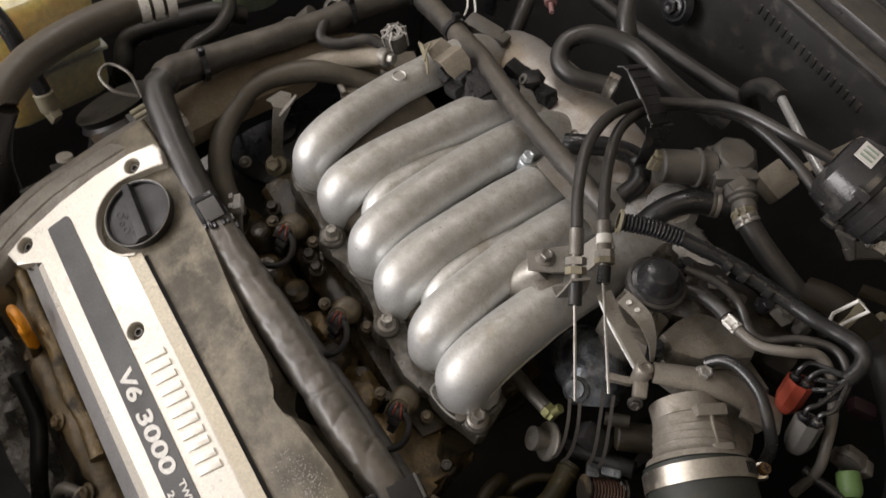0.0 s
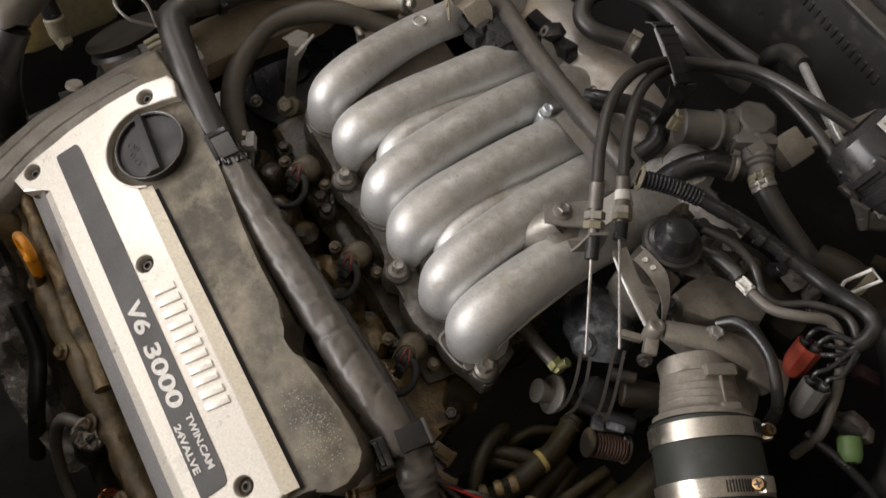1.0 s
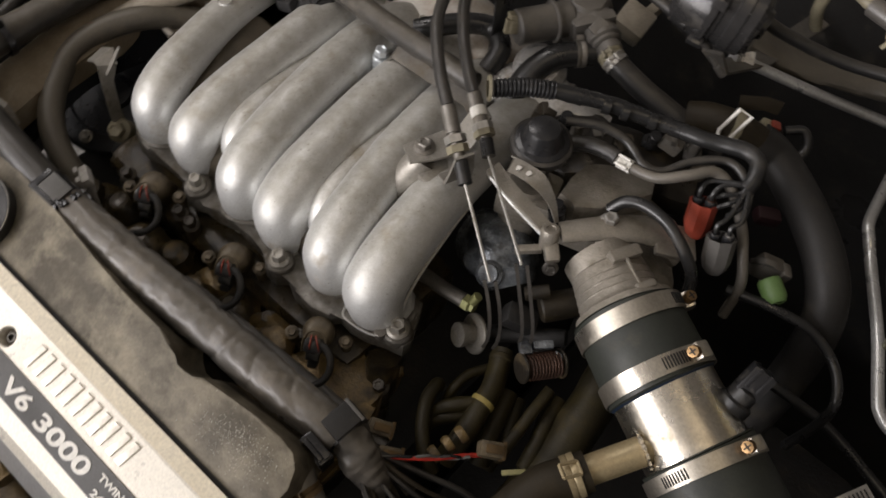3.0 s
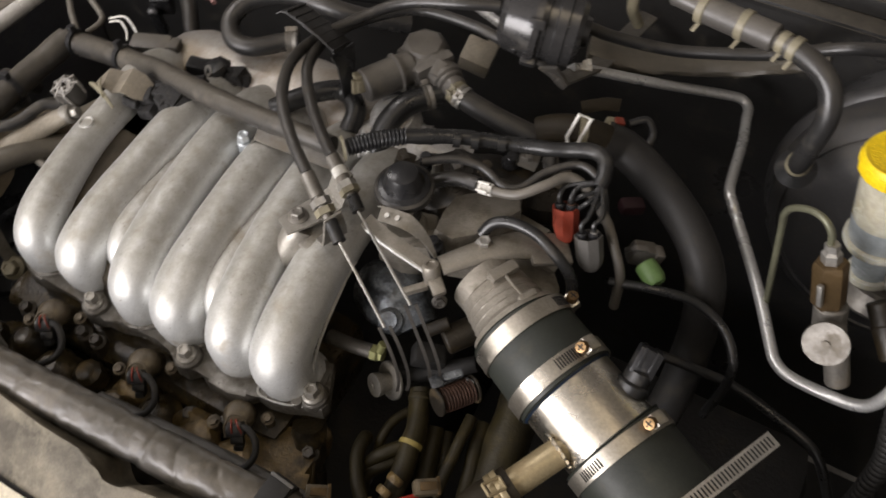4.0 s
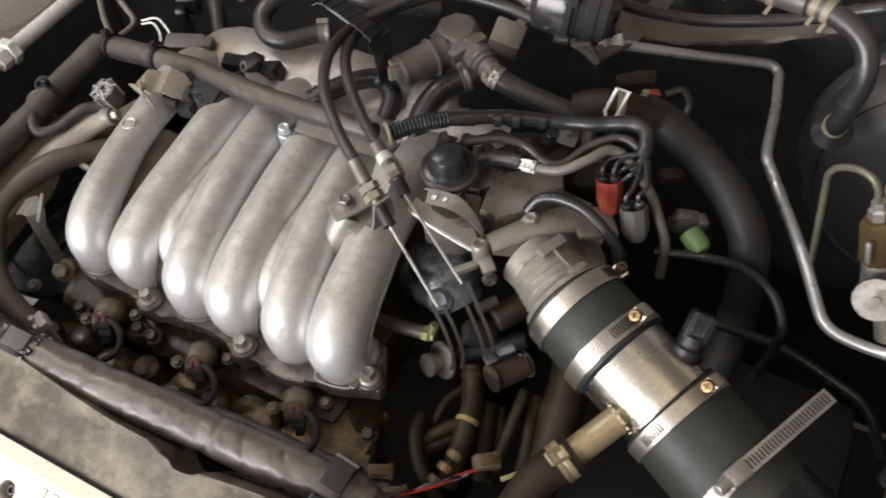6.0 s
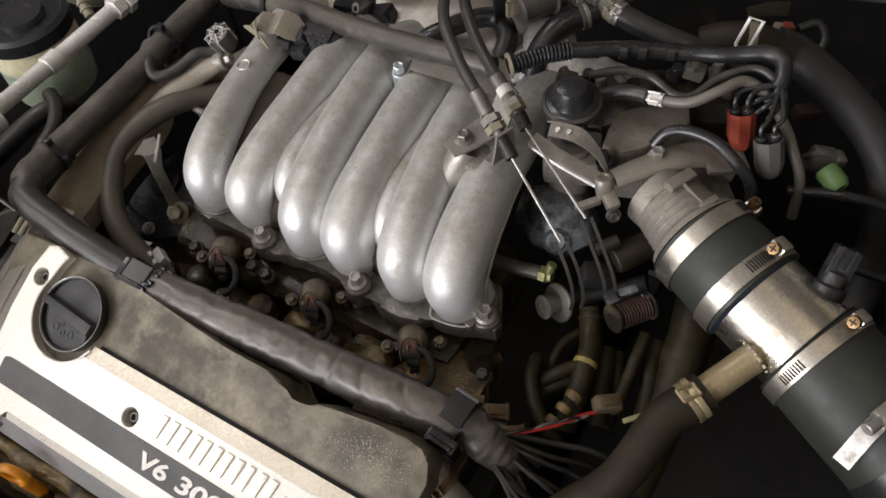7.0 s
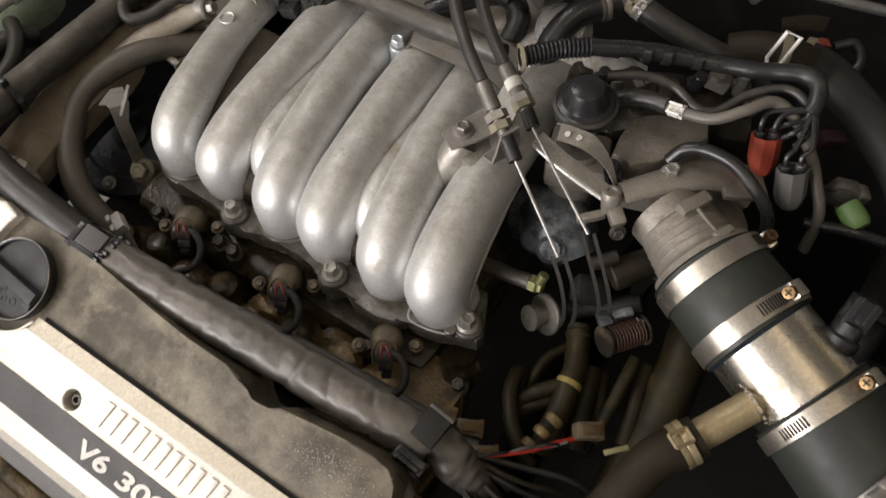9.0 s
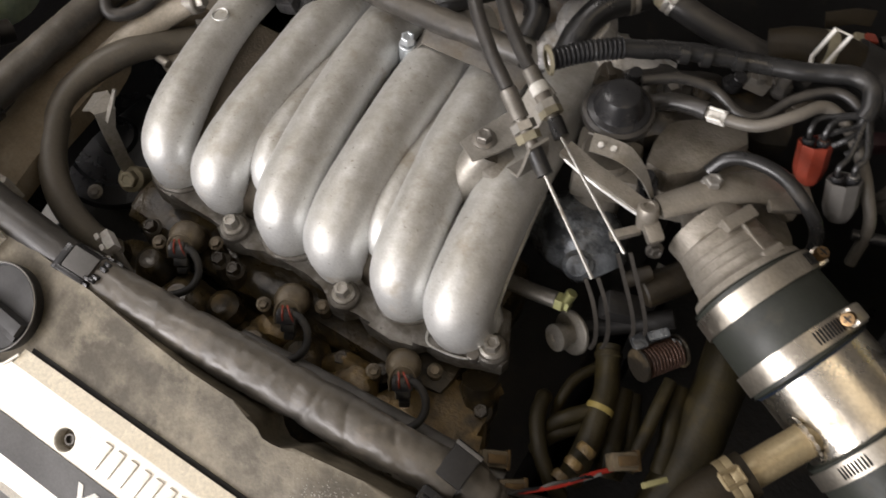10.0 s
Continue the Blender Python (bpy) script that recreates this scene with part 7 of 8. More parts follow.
boo = thing("brake_booster", "large satin black brake booster drum on the bulkhead", "brake booster", (0.635, 0.56, 0.78))
bm = B()
bmx = axis_matrix((0.635, 0.50, 0.893), (-0.05, -1, 0.12))
lathe(bm, [(0.10, -0.08), (0.13, -0.06), (0.14, 0.0), (0.146, 0.004), (0.147, 0.012), (0.143, 0.018), (0.138, 0.02), (0.136, 0.045), (0.13, 0.058), (0.12, 0.064), (0.118, 0.062), (0.114, 0.066), (0.09, 0.072), (0.05, 0.074), (0, 0.074)], bmx, 64)
part("drum", bm, M["booster"], boo)
bm = B()
lathe(bm, [(0.0135, -0.012), (0.0175, -0.006), (0.0185, 0.0), (0.015, 0.003), (0.0098, 0.008)], axis_matrix((0.5125, 0.396, 0.982), (0.0, -0.55, 0.8)), 28)
part("grommet", bm, M["rubber_clean"], boo)
bm = B()
box(bm, (0.012, 0.05, 0.0015), bmx @ Matrix.Translation((-0.02, 0.125, 0.0625)), 0.0004)
part("sticker", bm, M["tan"], boo, "faded tan sticker with unreadable print")

res = thing("brake_reservoir", "milky brake fluid reservoir with a bright yellow cap", "fluid reservoir", (0.603, 0.3, 0.955))
ra = V(-0.024, -0.004, 0.135).normalized()
rc = V(0.5745, 0.2955, 1.114)
rm = axis_matrix(rc, ra) @ Matrix.Diagonal((0.67, 0.67, 0.86, 1))
bm = B()
lathe(bm, [(0.0385, -0.009), (0.0425, -0.009), (0.043, -0.004), (0.0425, 0.004), (0.040, 0.0075), (0.0385, 0.008), (0.036, 0.0068), (0, 0.0068)], rm, 48)
cap = part("cap", bm, M["yellow"], res, "bright yellow ribbed screw cap")
for k in range(14):
    a = 2 * math.pi * k / 14
    bm = B()
    box(bm, (0.003, 0.008, 0.011), rm @ Matrix.Rotation(a, 4, "Z") @ Matrix.Translation((0.0422, 0, -0.003)), 0.001)
    part("grip_rib", bm, M["yellow"], cap)
bm = B()
rnd = random.Random(31)
for r in (0.0325, 0.0285, 0.024, 0.0195, 0.0145):
    a = rnd.uniform(0, 1)
    end = a + 2 * math.pi - 0.2
    while a < end:
        w = rnd.uniform(0.0015, 0.0055)
        mk = rm @ Matrix.Rotation(a, 4, "Z") @ Matrix.Translation((r, 0, 0.0071)) @ Matrix.Rotation(rnd.uniform(-0.3, 0.3), 4, "Z")
        box(bm, (rnd.choice((0.0008, 0.0014, 0.0026)), w, 0.0004), mk, 0)
        a += (w + rnd.uniform(0.0008, 0.0045)) / r
lathe(bm, [(0.0065, 0.0068), (0.008, 0.0078), (0.0065, 0.0078)], rm, 6)
part("moulded_print", bm, M["yellow"], cap, "raised unreadable moulded print")
bm = B()
lathe(bm, [(0.0385, -0.01), (0.038, -0.03), (0.037, -0.05), (0.0365, -0.066)], rm, 40)
part("upper_body", bm, M["bottle"], res, "milky plastic upper body")
bm = B()
lathe(bm, [(0.0366, -0.065), (0.036, -0.088), (0.034, -0.096)], rm, 40)
part("fluid_level", bm, M["fluid"], res, "grey-blue fluid showing through the plastic")
bm = B()
lathe(bm, [(0.034, -0.09), (0.0405, -0.091), (0.0412, -0.095), (0.039, -0.099), (0.03, -0.1)], rm, 40)
part("collar", bm, M["bottle"], res)
bm = B()
lathe(bm, [(0.025, -0.098), (0.024, -0.125), (0.022, -0.142), (0, -0.144)], rm, 32)
part("foot", bm, M["fluid"], res)
bm = B()
lathe(bm, [(0.022, -0.138), (0.027, -0.139), (0.027, -0.146), (0.022, -0.147)], rm, 32)
part("foot_ring", bm, M["bottle"], res)
bm = B()
rod(bm, (0.61, 0.30, 0.962), (0.60, 0.45, 0.93), 0.02)
rod(bm, (0.61, 0.31, 0.97), (0.608, 0.30, 0.95), 0.026)
part("master_cylinder", bm, M["steel_dull"], res)

pv = thing("proportioning_valve", "brown brass brake valve with a round steel end cap", "brake valve", (0.575, 0.235, 0.99))
bm = B()
lathe(bm, [(0, 0), (0.0115, 0), (0.0128, 0.002), (0.0128, 0.038), (0.0115, 0.041), (0, 0.041)], axis_matrix((0.5715, 0.233, 1.014), (-0.3, 0.12, 0.95), 10), 6)
part("body", bm, M["brass"], pv, "tarnished brass hexagon body")
bm = B()
lathe(bm, [(0, 0), (0.0075, 0), (0.0075, 0.008), (0.0055, 0.01), (0.0055, 0.016), (0, 0.016)], axis_matrix((0.559, 0.238, 1.053), (-0.3, 0.12, 0.95), 0), 6)
box(bm, (0.004, 0.004, 0.02), axis_matrix((0.562, 0.2195, 1.034), (-0.3, 0.12, 0.95)), 0.0008)
part("union_nut", bm, M["steel"], pv)
bm = B()
rod(bm, (0.5735, 0.232, 1.016), (0.583, 0.226, 0.985), 0.0125)
rod(bm, (0.581, 0.226, 0.998), (0.58, 0.204, 1.004), 0.012)
rod(bm, (0.592, 0.216, 0.985), (0.604, 0.209, 0.958), 0.0095)
part("neck", bm, M["steel_dull"], pv)
bm = B()
lathe(bm, [(0, 0), (0.0168, 0), (0.0172, 0.001), (0.0168, 0.003), (0.003, 0.0032), (0.003, 0.005), (0, 0.005)], axis_matrix((0.5805, 0.204, 1.005), (-0.1, -0.85, 0.5)), 36)
part("end_disc", bm, M["steel_dull"], pv, "flat round steel disc")
bm = B()
tube(bm, [(0.5535, 0.24, 1.066), (0.55, 0.24, 1.078), (0.542, 0.243, 1.085), (0.531, 0.25, 1.082), (0.52, 0.258, 1.07), (0.5165, 0.263, 1.056), (0.519, 0.27, 1.034), (0.528, 0.27, 0.979), (0.534, 0.272, 0.94)], 0.0028, 10, 6)
part("pipe", bm, M["olive_pipe"], pv, "thin olive brake pipe")
bm = B()
rod(bm, (0.608, 0.281, 1.008), (0.622, 0.28, 1.019), 0.009)
rod(bm, (0.62, 0.28, 1.018), (0.628, 0.28, 1.025), 0.011)
rod(bm, (0.628, 0.28, 1.025), (0.65, 0.28, 1.036), 0.005)
thing("brake_union", "grey steel brake pipe union beside the reservoir", "pipe union", bm=bm, mat=M["steel_dull"])
bm = B()
rod(bm, (0.607, 0.266, 1.0), (0.622, 0.252, 0.985), 0.0095)
rod(bm, (0.618, 0.256, 0.99), (0.635, 0.24, 0.974), 0.011)
thing("brake_switch", "rusty brown brake fluid union below the reservoir", "brake fitting", bm=bm, mat=M["brown"])
bm = B()
tube(bm, [(0.648, 0.208, 0.968), (0.655, 0.2, 0.94), (0.665, 0.195, 0.89), (0.665, 0.18, 0.8)], 0.0085, 14, 6, ribs=26, rib=0.08)
thing("conduit", "ribbed black conduit dropping below the pipe clip", "conduit", bm=bm, mat=M["hose_black"])
bm = B()
tube(bm, [(0.672, 0.186, 0.835), (0.672, 0.2, 0.856), (0.682, 0.212, 0.868), (0.697, 0.214, 0.866), (0.707, 0.204, 0.85), (0.71, 0.19, 0.83)], 0.0016, 8, 6)
thing("wire", "thin cream wire looped in the dark bay", "wire", bm=bm, mat=M["tan"])
bm = B()
box(bm, (0.05, 0.03, 0.03), pose(0.56, 0.135, 0.81, 10, 10, -20), 0.004)
box(bm, (0.02, 0.04, 0.018), pose(0.575, 0.13, 0.828, 10, 10, -20), 0.003)
thing("bracket", "dull grey bracket low in the bay", "bracket", bm=bm, mat=M["grimy"])

# ---------------------------------------------------------------- between the loom and the plenum
stud = thing("manifold_stud", "bright steel stud and nut holding a flat strap", "stud", (0.034, 0.195, 0.93))
bm = B()
rod(bm, (0.041, 0.188, 0.93), (0.0445, 0.185, 0.972), 0.0075)
rod(bm, (0.041, 0.188, 0.928), (0.0412, 0.1878, 0.936), 0.0095, seg=6)
part("spacer", bm, M["zinc"], stud, "pale blue-grey zinc spacer")
bm = B()
hexbolt(bm, (0.0445, 0.185, 0.972), (0.08, -0.07, 1), 0.006, 0.009, False)
part("nut", bm, M["zinc"], stud)
bm = B()
strip(bm, [(0.05, 0.19, 0.97), (0.058, 0.191, 0.985), (0.098, 0.192, 0.986), (0.142, 0.194, 0.986), (0.15, 0.195, 0.98)], 0.018, 0.0018, (0.1, 0.85, 0.5))
part("strap", bm, M["steel_dull"], stud, "flat dull steel strap")
flap = thing("torn_bracket", "bent dusty sheet bracket on the first runner", "bracket", (-0.09, 0.18, 0.97))
bm = B()
strip(bm, [(-0.128, 0.172, 0.98), (-0.119, 0.178, 0.985), (-0.108, 0.181, 0.982), (-0.097, 0.184, 0.987), (-0.086, 0.187, 0.981), (-0.08, 0.19, 0.973)], [0.012, 0.026, 0.03, 0.031, 0.028, 0.02], 0.002, (0.25, 1, 0.1))
part("sheet", bm, M["end_dust"], flap, "crumpled dusty grey sheet")
bm = B()
strip(bm, [(-0.131, 0.166, 0.983), (-0.118, 0.162, 0.987), (-0.104, 0.158, 0.985), (-0.09, 0.153, 0.978)], [0.002, 0.007, 0.006, 0.002], 0.0015, (0, 0.3, 1))
strip(bm, [(-0.119, 0.172, 0.99), (-0.112, 0.163, 0.991), (-0.103, 0.155, 0.984)], [0.002, 0.004, 0.002], 0.0012, (0.8, 0.3, 1))
part("torn_edge", bm, M["tan"], flap, "pale torn edge")
bm = B()
rnd = random.Random(9)
for k in range(26):
    f = (k % 13) / 12
    c = V(-0.1, 0.2, 0.952).lerp(V(-0.046, 0.28, 0.958), f) + V(0.018, -0.012, 0) * (k // 13) + V(rnd.uniform(-0.004, 0.004), rnd.uniform(-0.004, 0.004), rnd.uniform(-0.003, 0.004))
    box(bm, (0.026, 0.02, 0.014), Matrix.Translation(c) @ Euler((rnd.uniform(-0.4, 0.4), rnd.uniform(-0.4, 0.4), rnd.uniform(0, 2))).to_matrix().to_4x4(), 0.005)
for k in range(34):
    f = rnd.random()
    c = V(-0.098, 0.196, 0.968).lerp(V(-0.04, 0.208, 0.974), f) + V(rnd.uniform(-0.012, 0.012), rnd.uniform(-0.016, 0.016), rnd.uniform(-0.004, 0.003))
    box(bm, (0.02, 0.016, 0.011), Matrix.Translation(c) @ Euler((rnd.uniform(-0.4, 0.4), rnd.uniform(-0.4, 0.4), rnd.uniform(0, 2))).to_matrix().to_4x4(), 0.004)
thing("foam_pad", "crumbling black foam packed between runners and plenum", "foam pad", bm=bm, mat=M["foam"])
t = thing("connector", "black plug with bright pins on the plenum", "connector", (-0.05, 0.255, 0.96))
bm = B()
box(bm, (0.024, 0.018, 0.016), pose(-0.066, 0.25, 0.967, 0, 10, 20), 0.003)
box(bm, (0.02, 0.018, 0.018), pose(-0.046, 0.255, 0.968, 10, 0, -20), 0.004)
part("shell", bm, M["plastic"], t)
bm = B()
lathe(bm, [(0.003, 0), (0.006, 0), (0.006, 0.001), (0.003, 0.001)], axis_matrix((-0.048, 0.2455, 0.974), (-0.3, -0.8, 0.5)), 14)
part("pin_ring", bm, M["steel"], t)
t = thing("ribbed_connector", "grey ribbed connector with ragged cable strands", "connector", (-0.18, 0.17, 0.93))
bm = B()
m = pose(-0.18, 0.17, 0.948, 15, -10, 20)
lathe(bm, [(0, -0.014), (0.0125, -0.014), (0.0135, 0.0), (0.013, 0.009), (0.011, 0.0095), (0.0105, 0.006), (0, 0.006)], m, 18)
part("shell", bm, M["plastic_dusty"], t)
for k in range(7):
    bm = B()
    a = radians(20 + 45 * k)
    strip(bm, [m @ V(0.0135 * math.cos(a), 0.0135 * math.sin(a), -0.01), m @ V(0.0145 * math.cos(a), 0.0145 * math.sin(a), 0.008), m @ V(0.004 * math.cos(a), 0.004 * math.sin(a), 0.012)], 0.002, 0.0016, (math.sin(a), -math.cos(a), 0))
    part("rib", bm, M["pale_grey"], t)
rnd = random.Random(41)
for k in range(16):
    a = rnd.uniform(0, 6.28)
    bm = B()
    tube(bm, [m @ V(rnd.uniform(0.002, 0.0115) * math.cos(a + q), rnd.uniform(0.002, 0.0115) * math.sin(a + q), 0.0075 + 0.004 * rnd.random()) for q in (0, 0.8, 1.6, 2.4)], 0.0009, 6, 4)
    part("strand", bm, M["pale_grey"], t)
bm = B()
tube(bm, [(-0.18, 0.168, 0.94), (-0.187, 0.158, 0.936), (-0.199, 0.146, 0.938), (-0.209, 0.119, 0.932), (-0.223, 0.104, 0.932), (-0.234, 0.108, 0.938), (-0.243, 0.12, 0.94)], 0.0062, 10, 6)
part("lead", bm, M["rubber"], t)
bm = B()
arm = thing("cast_arm", "dusty tapered cast arm ending in a bolted boss", "casting", (-0.2, 0.11, 0.91))
tube(bm, [(-0.219, 0.06, 0.902, 0.012), (-0.208, 0.1, 0.912, 0.0135), (-0.194, 0.134, 0.92, 0.013), (-0.178, 0.152, 0.928, 0.0105), (-0.171, 0.156, 0.931, 0.0095)], 0.012, 18, 6, 0.08, flat=0.8)
part("arm", bm, M["end_dust"], arm)
bm = B()
lathe(bm, [(0, -0.01), (0.0105, -0.01), (0.0105, 0.0), (0.0092, 0.0015), (0, 0.0015)], axis_matrix((-0.169, 0.157, 0.932), (0.8, 0.25, 0.35)), 20)
lathe(bm, [(0, 0), (0.0062, 0), (0.0062, 0.006), (0.005, 0.0075), (0, 0.0075)], axis_matrix((-0.168, 0.1575, 0.9325), (0.8, 0.25, 0.35)), 6)
part("bolt_boss", bm, M["bolt"], arm, "pale bolt boss")
for pts in ([(-0.214, 0.273, 0.96), (-0.192, 0.276, 0.968), (-0.172, 0.268, 0.967), (-0.161, 0.262, 0.96)], [(-0.212, 0.27, 0.958), (-0.194, 0.27, 0.965), (-0.178, 0.262, 0.964), (-0.17, 0.253, 0.96)]):
    bm = B()
    tube(bm, pts, 0.0012, 7, 6)
    thing("wire", "thin white wire arching between plugs", "wire", bm=bm, mat=M["white"], group="white wires")
bm = B()
box(bm, (0.045, 0.022, 0.016), pose(-0.143, 0.262, 0.958, 10, 0, 22), 0.005)
box(bm, (0.014, 0.018, 0.014), pose(-0.12, 0.271, 0.958, 0, 0, 22), 0.003)
thing("connector", "dusty grey plug on white wires", "connector", bm=bm, mat=M["plastic_dusty"])
for pts in ([(-0.34, 0.33, 0.965), (-0.31, 0.3, 0.966), (-0.289, 0.286, 0.962), (-0.262, 0.262, 0.957), (-0.242, 0.247, 0.95)], [(-0.33, 0.34, 0.965), (-0.29, 0.31, 0.965), (-0.257, 0.289, 0.96), (-0.232, 0.276, 0.95), (-0.236, 0.25, 0.945)]):
    bm = B()
    tube(bm, pts, 0.0035, 8, 6)
    thing("wire", "pale dusty cable joining the loom's corner", "wire", bm=bm, mat=M["grey_hose"], group="corner cables")
bm = B()
box(bm, (0.026, 0.018, 0.03), pose(-0.268, 0.395, 0.885, 20, 0, 30), 0.003)
box(bm, (0.014, 0.012, 0.05), pose(-0.275, 0.385, 0.86, 20, 0, 30), 0.003)
thing("connector", "black connector hanging behind the plenum", "connector", bm=bm, mat=M["plastic"])
bm = B()
rod(bm, (-0.222, 0.42, 0.932), (-0.176, 0.391, 0.93), 0.008)
rod(bm, (-0.178, 0.392, 0.93), (-0.162, 0.382, 0.93), 0.003)
thing("sensor_plug", "faded pink sensor plug behind the plenum", "plug", bm=bm, mat=material("faded_pink_plastic", (0.36, 0.2, 0.19), (0.26, 0.14, 0.13), 0.5))

# ---------------------------------------------------------------- the belt end of the engine
hose("coolant_hose", [(-0.165, 0.15, 0.895), (-0.178, 0.132, 0.90), (-0.197, 0.096, 0.91), (-0.212, 0.058, 0.908), (-0.214, 0.018, 0.9), (-0.194, -0.02, 0.888), (-0.168, -0.044, 0.874), (-0.138, -0.055, 0.858), (-0.11, -0.055, 0.84)], 0.0125, "hose_dusty", "dusty brown rubber coolant hose arching over the pulley cover", ((0.03, "steel_dull"),))
disc = thing("pulley_cover", "dark blue-grey round cover with pale bolt heads", "pulley cover", (-0.2, 0.04, 0.8))
bm = B()
dm = axis_matrix((-0.205, 0.045, 0.835), (0.25, -0.35, 0.9))
lathe(bm, [(0, -0.02), (0.07, -0.02), (0.072, -0.006), (0.068, 0.0), (0.05, 0.0), (0.047, -0.004), (0.02, -0.004), (0.018, 0.003), (0, 0.004)], dm, 40)
part("plate", bm, M["blue_grey"], disc)
for a in (-110, -20, 70, 160):
    bm = B()
    hexbolt(bm, dm @ V(0.058 * math.cos(radians(a)), 0.058 * math.sin(radians(a)), 0), dm.to_3x3() @ V(0, 0, 1), 0.005, 0.005)
    part("bolt", bm, M["steel_dull"], disc)
br = thing("hose_bracket", "bent steel bracket standing beside the first runner", "bracket", (-0.155, 0.018, 0.83))
bm = B()
strip(bm, [(-0.153, 0.018, 0.83), (-0.156, 0.016, 0.86), (-0.158, 0.018, 0.9), (-0.161, 0.024, 0.917), (-0.170, 0.028, 0.921), (-0.18, 0.024, 0.917)], [0.014, 0.012, 0.012, 0.018, 0.024, 0.022], 0.0018, (0.15, 0.9, 0.1))
strip(bm, [(-0.158, 0.02, 0.91), (-0.157, 0.03, 0.922), (-0.155, 0.038, 0.935)], [0.006, 0.005, 0.003], 0.0018, (1, 0, 0.3))
part("strap", bm, M["bolt"], br)
bm = B()
hexbolt(bm, (-0.15, 0.012, 0.842), (0.3, -0.6, 0.8), 0.0085, 0.012)
rod(bm, (-0.156, 0.026, 0.82), (-0.15, 0.012, 0.843), 0.012)
part("bolt", bm, M["tan"], br, "dirty cream coloured bolt")

bm = B()
tube(bm, [(-0.207, -0.108, 0.945), (-0.216, -0.128, 0.952), (-0.235, -0.134, 0.958), (-0.244, -0.121, 0.96), (-0.228, -0.107, 0.956), (-0.209, -0.104, 0.94)], 0.0016, 8, 8)
thing("wire_loop", "thin grey wire loop standing above the timing cover", "wire", bm=bm, mat=M["steel_dull"])
bm = B()
tube(bm, [(-0.198, -0.085, 0.93), (-0.203, -0.1, 0.926), (-0.206, -0.115, 0.918)], 0.0028, 8, 4)
tube(bm, [(-0.203, -0.083, 0.93), (-0.21, -0.1, 0.927), (-0.211, -0.117, 0.92)], 0.0028, 8, 4)
thing("cable_tail", "frayed cream cable tails under the loom's bend", "cable", bm=bm, mat=M["tan"])
alt = thing("alternator_pulley", "dusty black grooved pulley beyond the timing cover", "pulley", (-0.3, -0.11, 0.8))
bm = B()
am = axis_matrix((-0.285, -0.115, 0.862), (-0.5, -0.25, 0.85))
lathe(bm, [(0, 0), (0.03, 0), (0.045, 0.004), (0.042, -0.004), (0.046, -0.01), (0.042, -0.016), (0.046, -0.022), (0.03, -0.026), (0, -0.026)], am, 36)
part("wheel", bm, M["rubber"], alt)
bm = B()
rod(bm, am @ V(0, 0, -0.07), am @ V(0, 0, -0.02), 0.05)
part("housing", bm, M["block"], alt)
bm = B()
tube(bm, [(-0.245, -0.226, 0.945), (-0.253, -0.222, 0.95), (-0.287, -0.183, 0.952), (-0.313, -0.124, 0.952), (-0.326, -0.06, 0.95), (-0.328, -0.035, 0.948)], 0.0165, 16, 7)
rh = thing("air_conditioning_hose", "thick black air conditioning hose with a bright metal joint", "hose", (-0.3, -0.15, 0.93))
part("hose", bm, M["hose_dusty"], rh)
bm = B()
for k in range(3):
    y = -0.058 + 0.014 * k
    lathe(bm, [(0.0165, -0.005), (0.0195, -0.005), (0.0195, 0.005), (0.0165, 0.005)], axis_matrix((-0.326 + 0.0008 * k, y, 0.95), (0.05, 1, 0)), 24)
part("joint", bm, M["alloy_pipe"], rh, "bright ribbed metal joint")
bm = B()
tube(bm, [(-0.245, -0.226, 0.945), (-0.24, -0.24, 0.92), (-0.25, -0.25, 0.86), (-0.27, -0.25, 0.78)], 0.017, 16, 6)
part("hose", bm, M["rubber"], rh)
tank = thing("overflow_tank", "yellowed translucent overflow tank with a black hose", "tank", (-0.38, -0.17, 0.72))
bm = B()
box(bm, (0.10, 0.13, 0.17), pose(-0.412, -0.165, 0.875, 0, 0, 12), 0.02)
box(bm, (0.102, 0.132, 0.006), pose(-0.412, -0.165, 0.862, 0, 0, 12), 0.002)
part("body", bm, M["tank"], tank)
bm = B()
tube(bm, [(-0.36, -0.2, 0.97), (-0.335, -0.19, 0.95), (-0.32, -0.185, 0.92), (-0.305, -0.18, 0.89)], 0.009, 12, 6)
part("hose", bm, M["rubber_clean"], tank)
bm = B()
rod(bm, (-0.305, -0.18, 0.89), (-0.297, -0.178, 0.87), 0.011)
box(bm, (0.018, 0.012, 0.02), pose(-0.294, -0.178, 0.868, 0, 30, 20), 0.003)
part("nozzle", bm, M["tan"], tank, "cream nozzle with a spring clip")
hose("coolant_hose", [(-0.41, -0.08, 0.77), (-0.402, -0.072, 0.8), (-0.422, -0.055, 0.822), (-0.41, -0.016, 0.842), (-0.389, 0.042, 0.86), (-0.38, 0.08, 0.85)], 0.0125, "rubber", "black hose behind the radiator hose")
hose("coolant_hose", [(-0.325, -0.025, 0.85), (-0.339, -0.005, 0.862), (-0.35, 0.03, 0.866), (-0.372, 0.056, 0.868), (-0.4, 0.07, 0.865)], 0.009, "rubber", "slim hose leading to the steering fluid reservoir")
ps = thing("steering_reservoir", "green-tinted steering fluid reservoir with a black cap", "fluid reservoir", (-0.442, 0.112, 0.805))
pm = axis_matrix((-0.452, 0.112, 0.822), (0, 0, 1))
bm = B()
lathe(bm, [(0, 0), (0.04, 0.002), (0.05, 0.01), (0.053, 0.03), (0.053, 0.062)], pm, 40)
part("lower_body", bm, M["green_tank"], ps, "green fluid showing through the plastic")
bm = B()
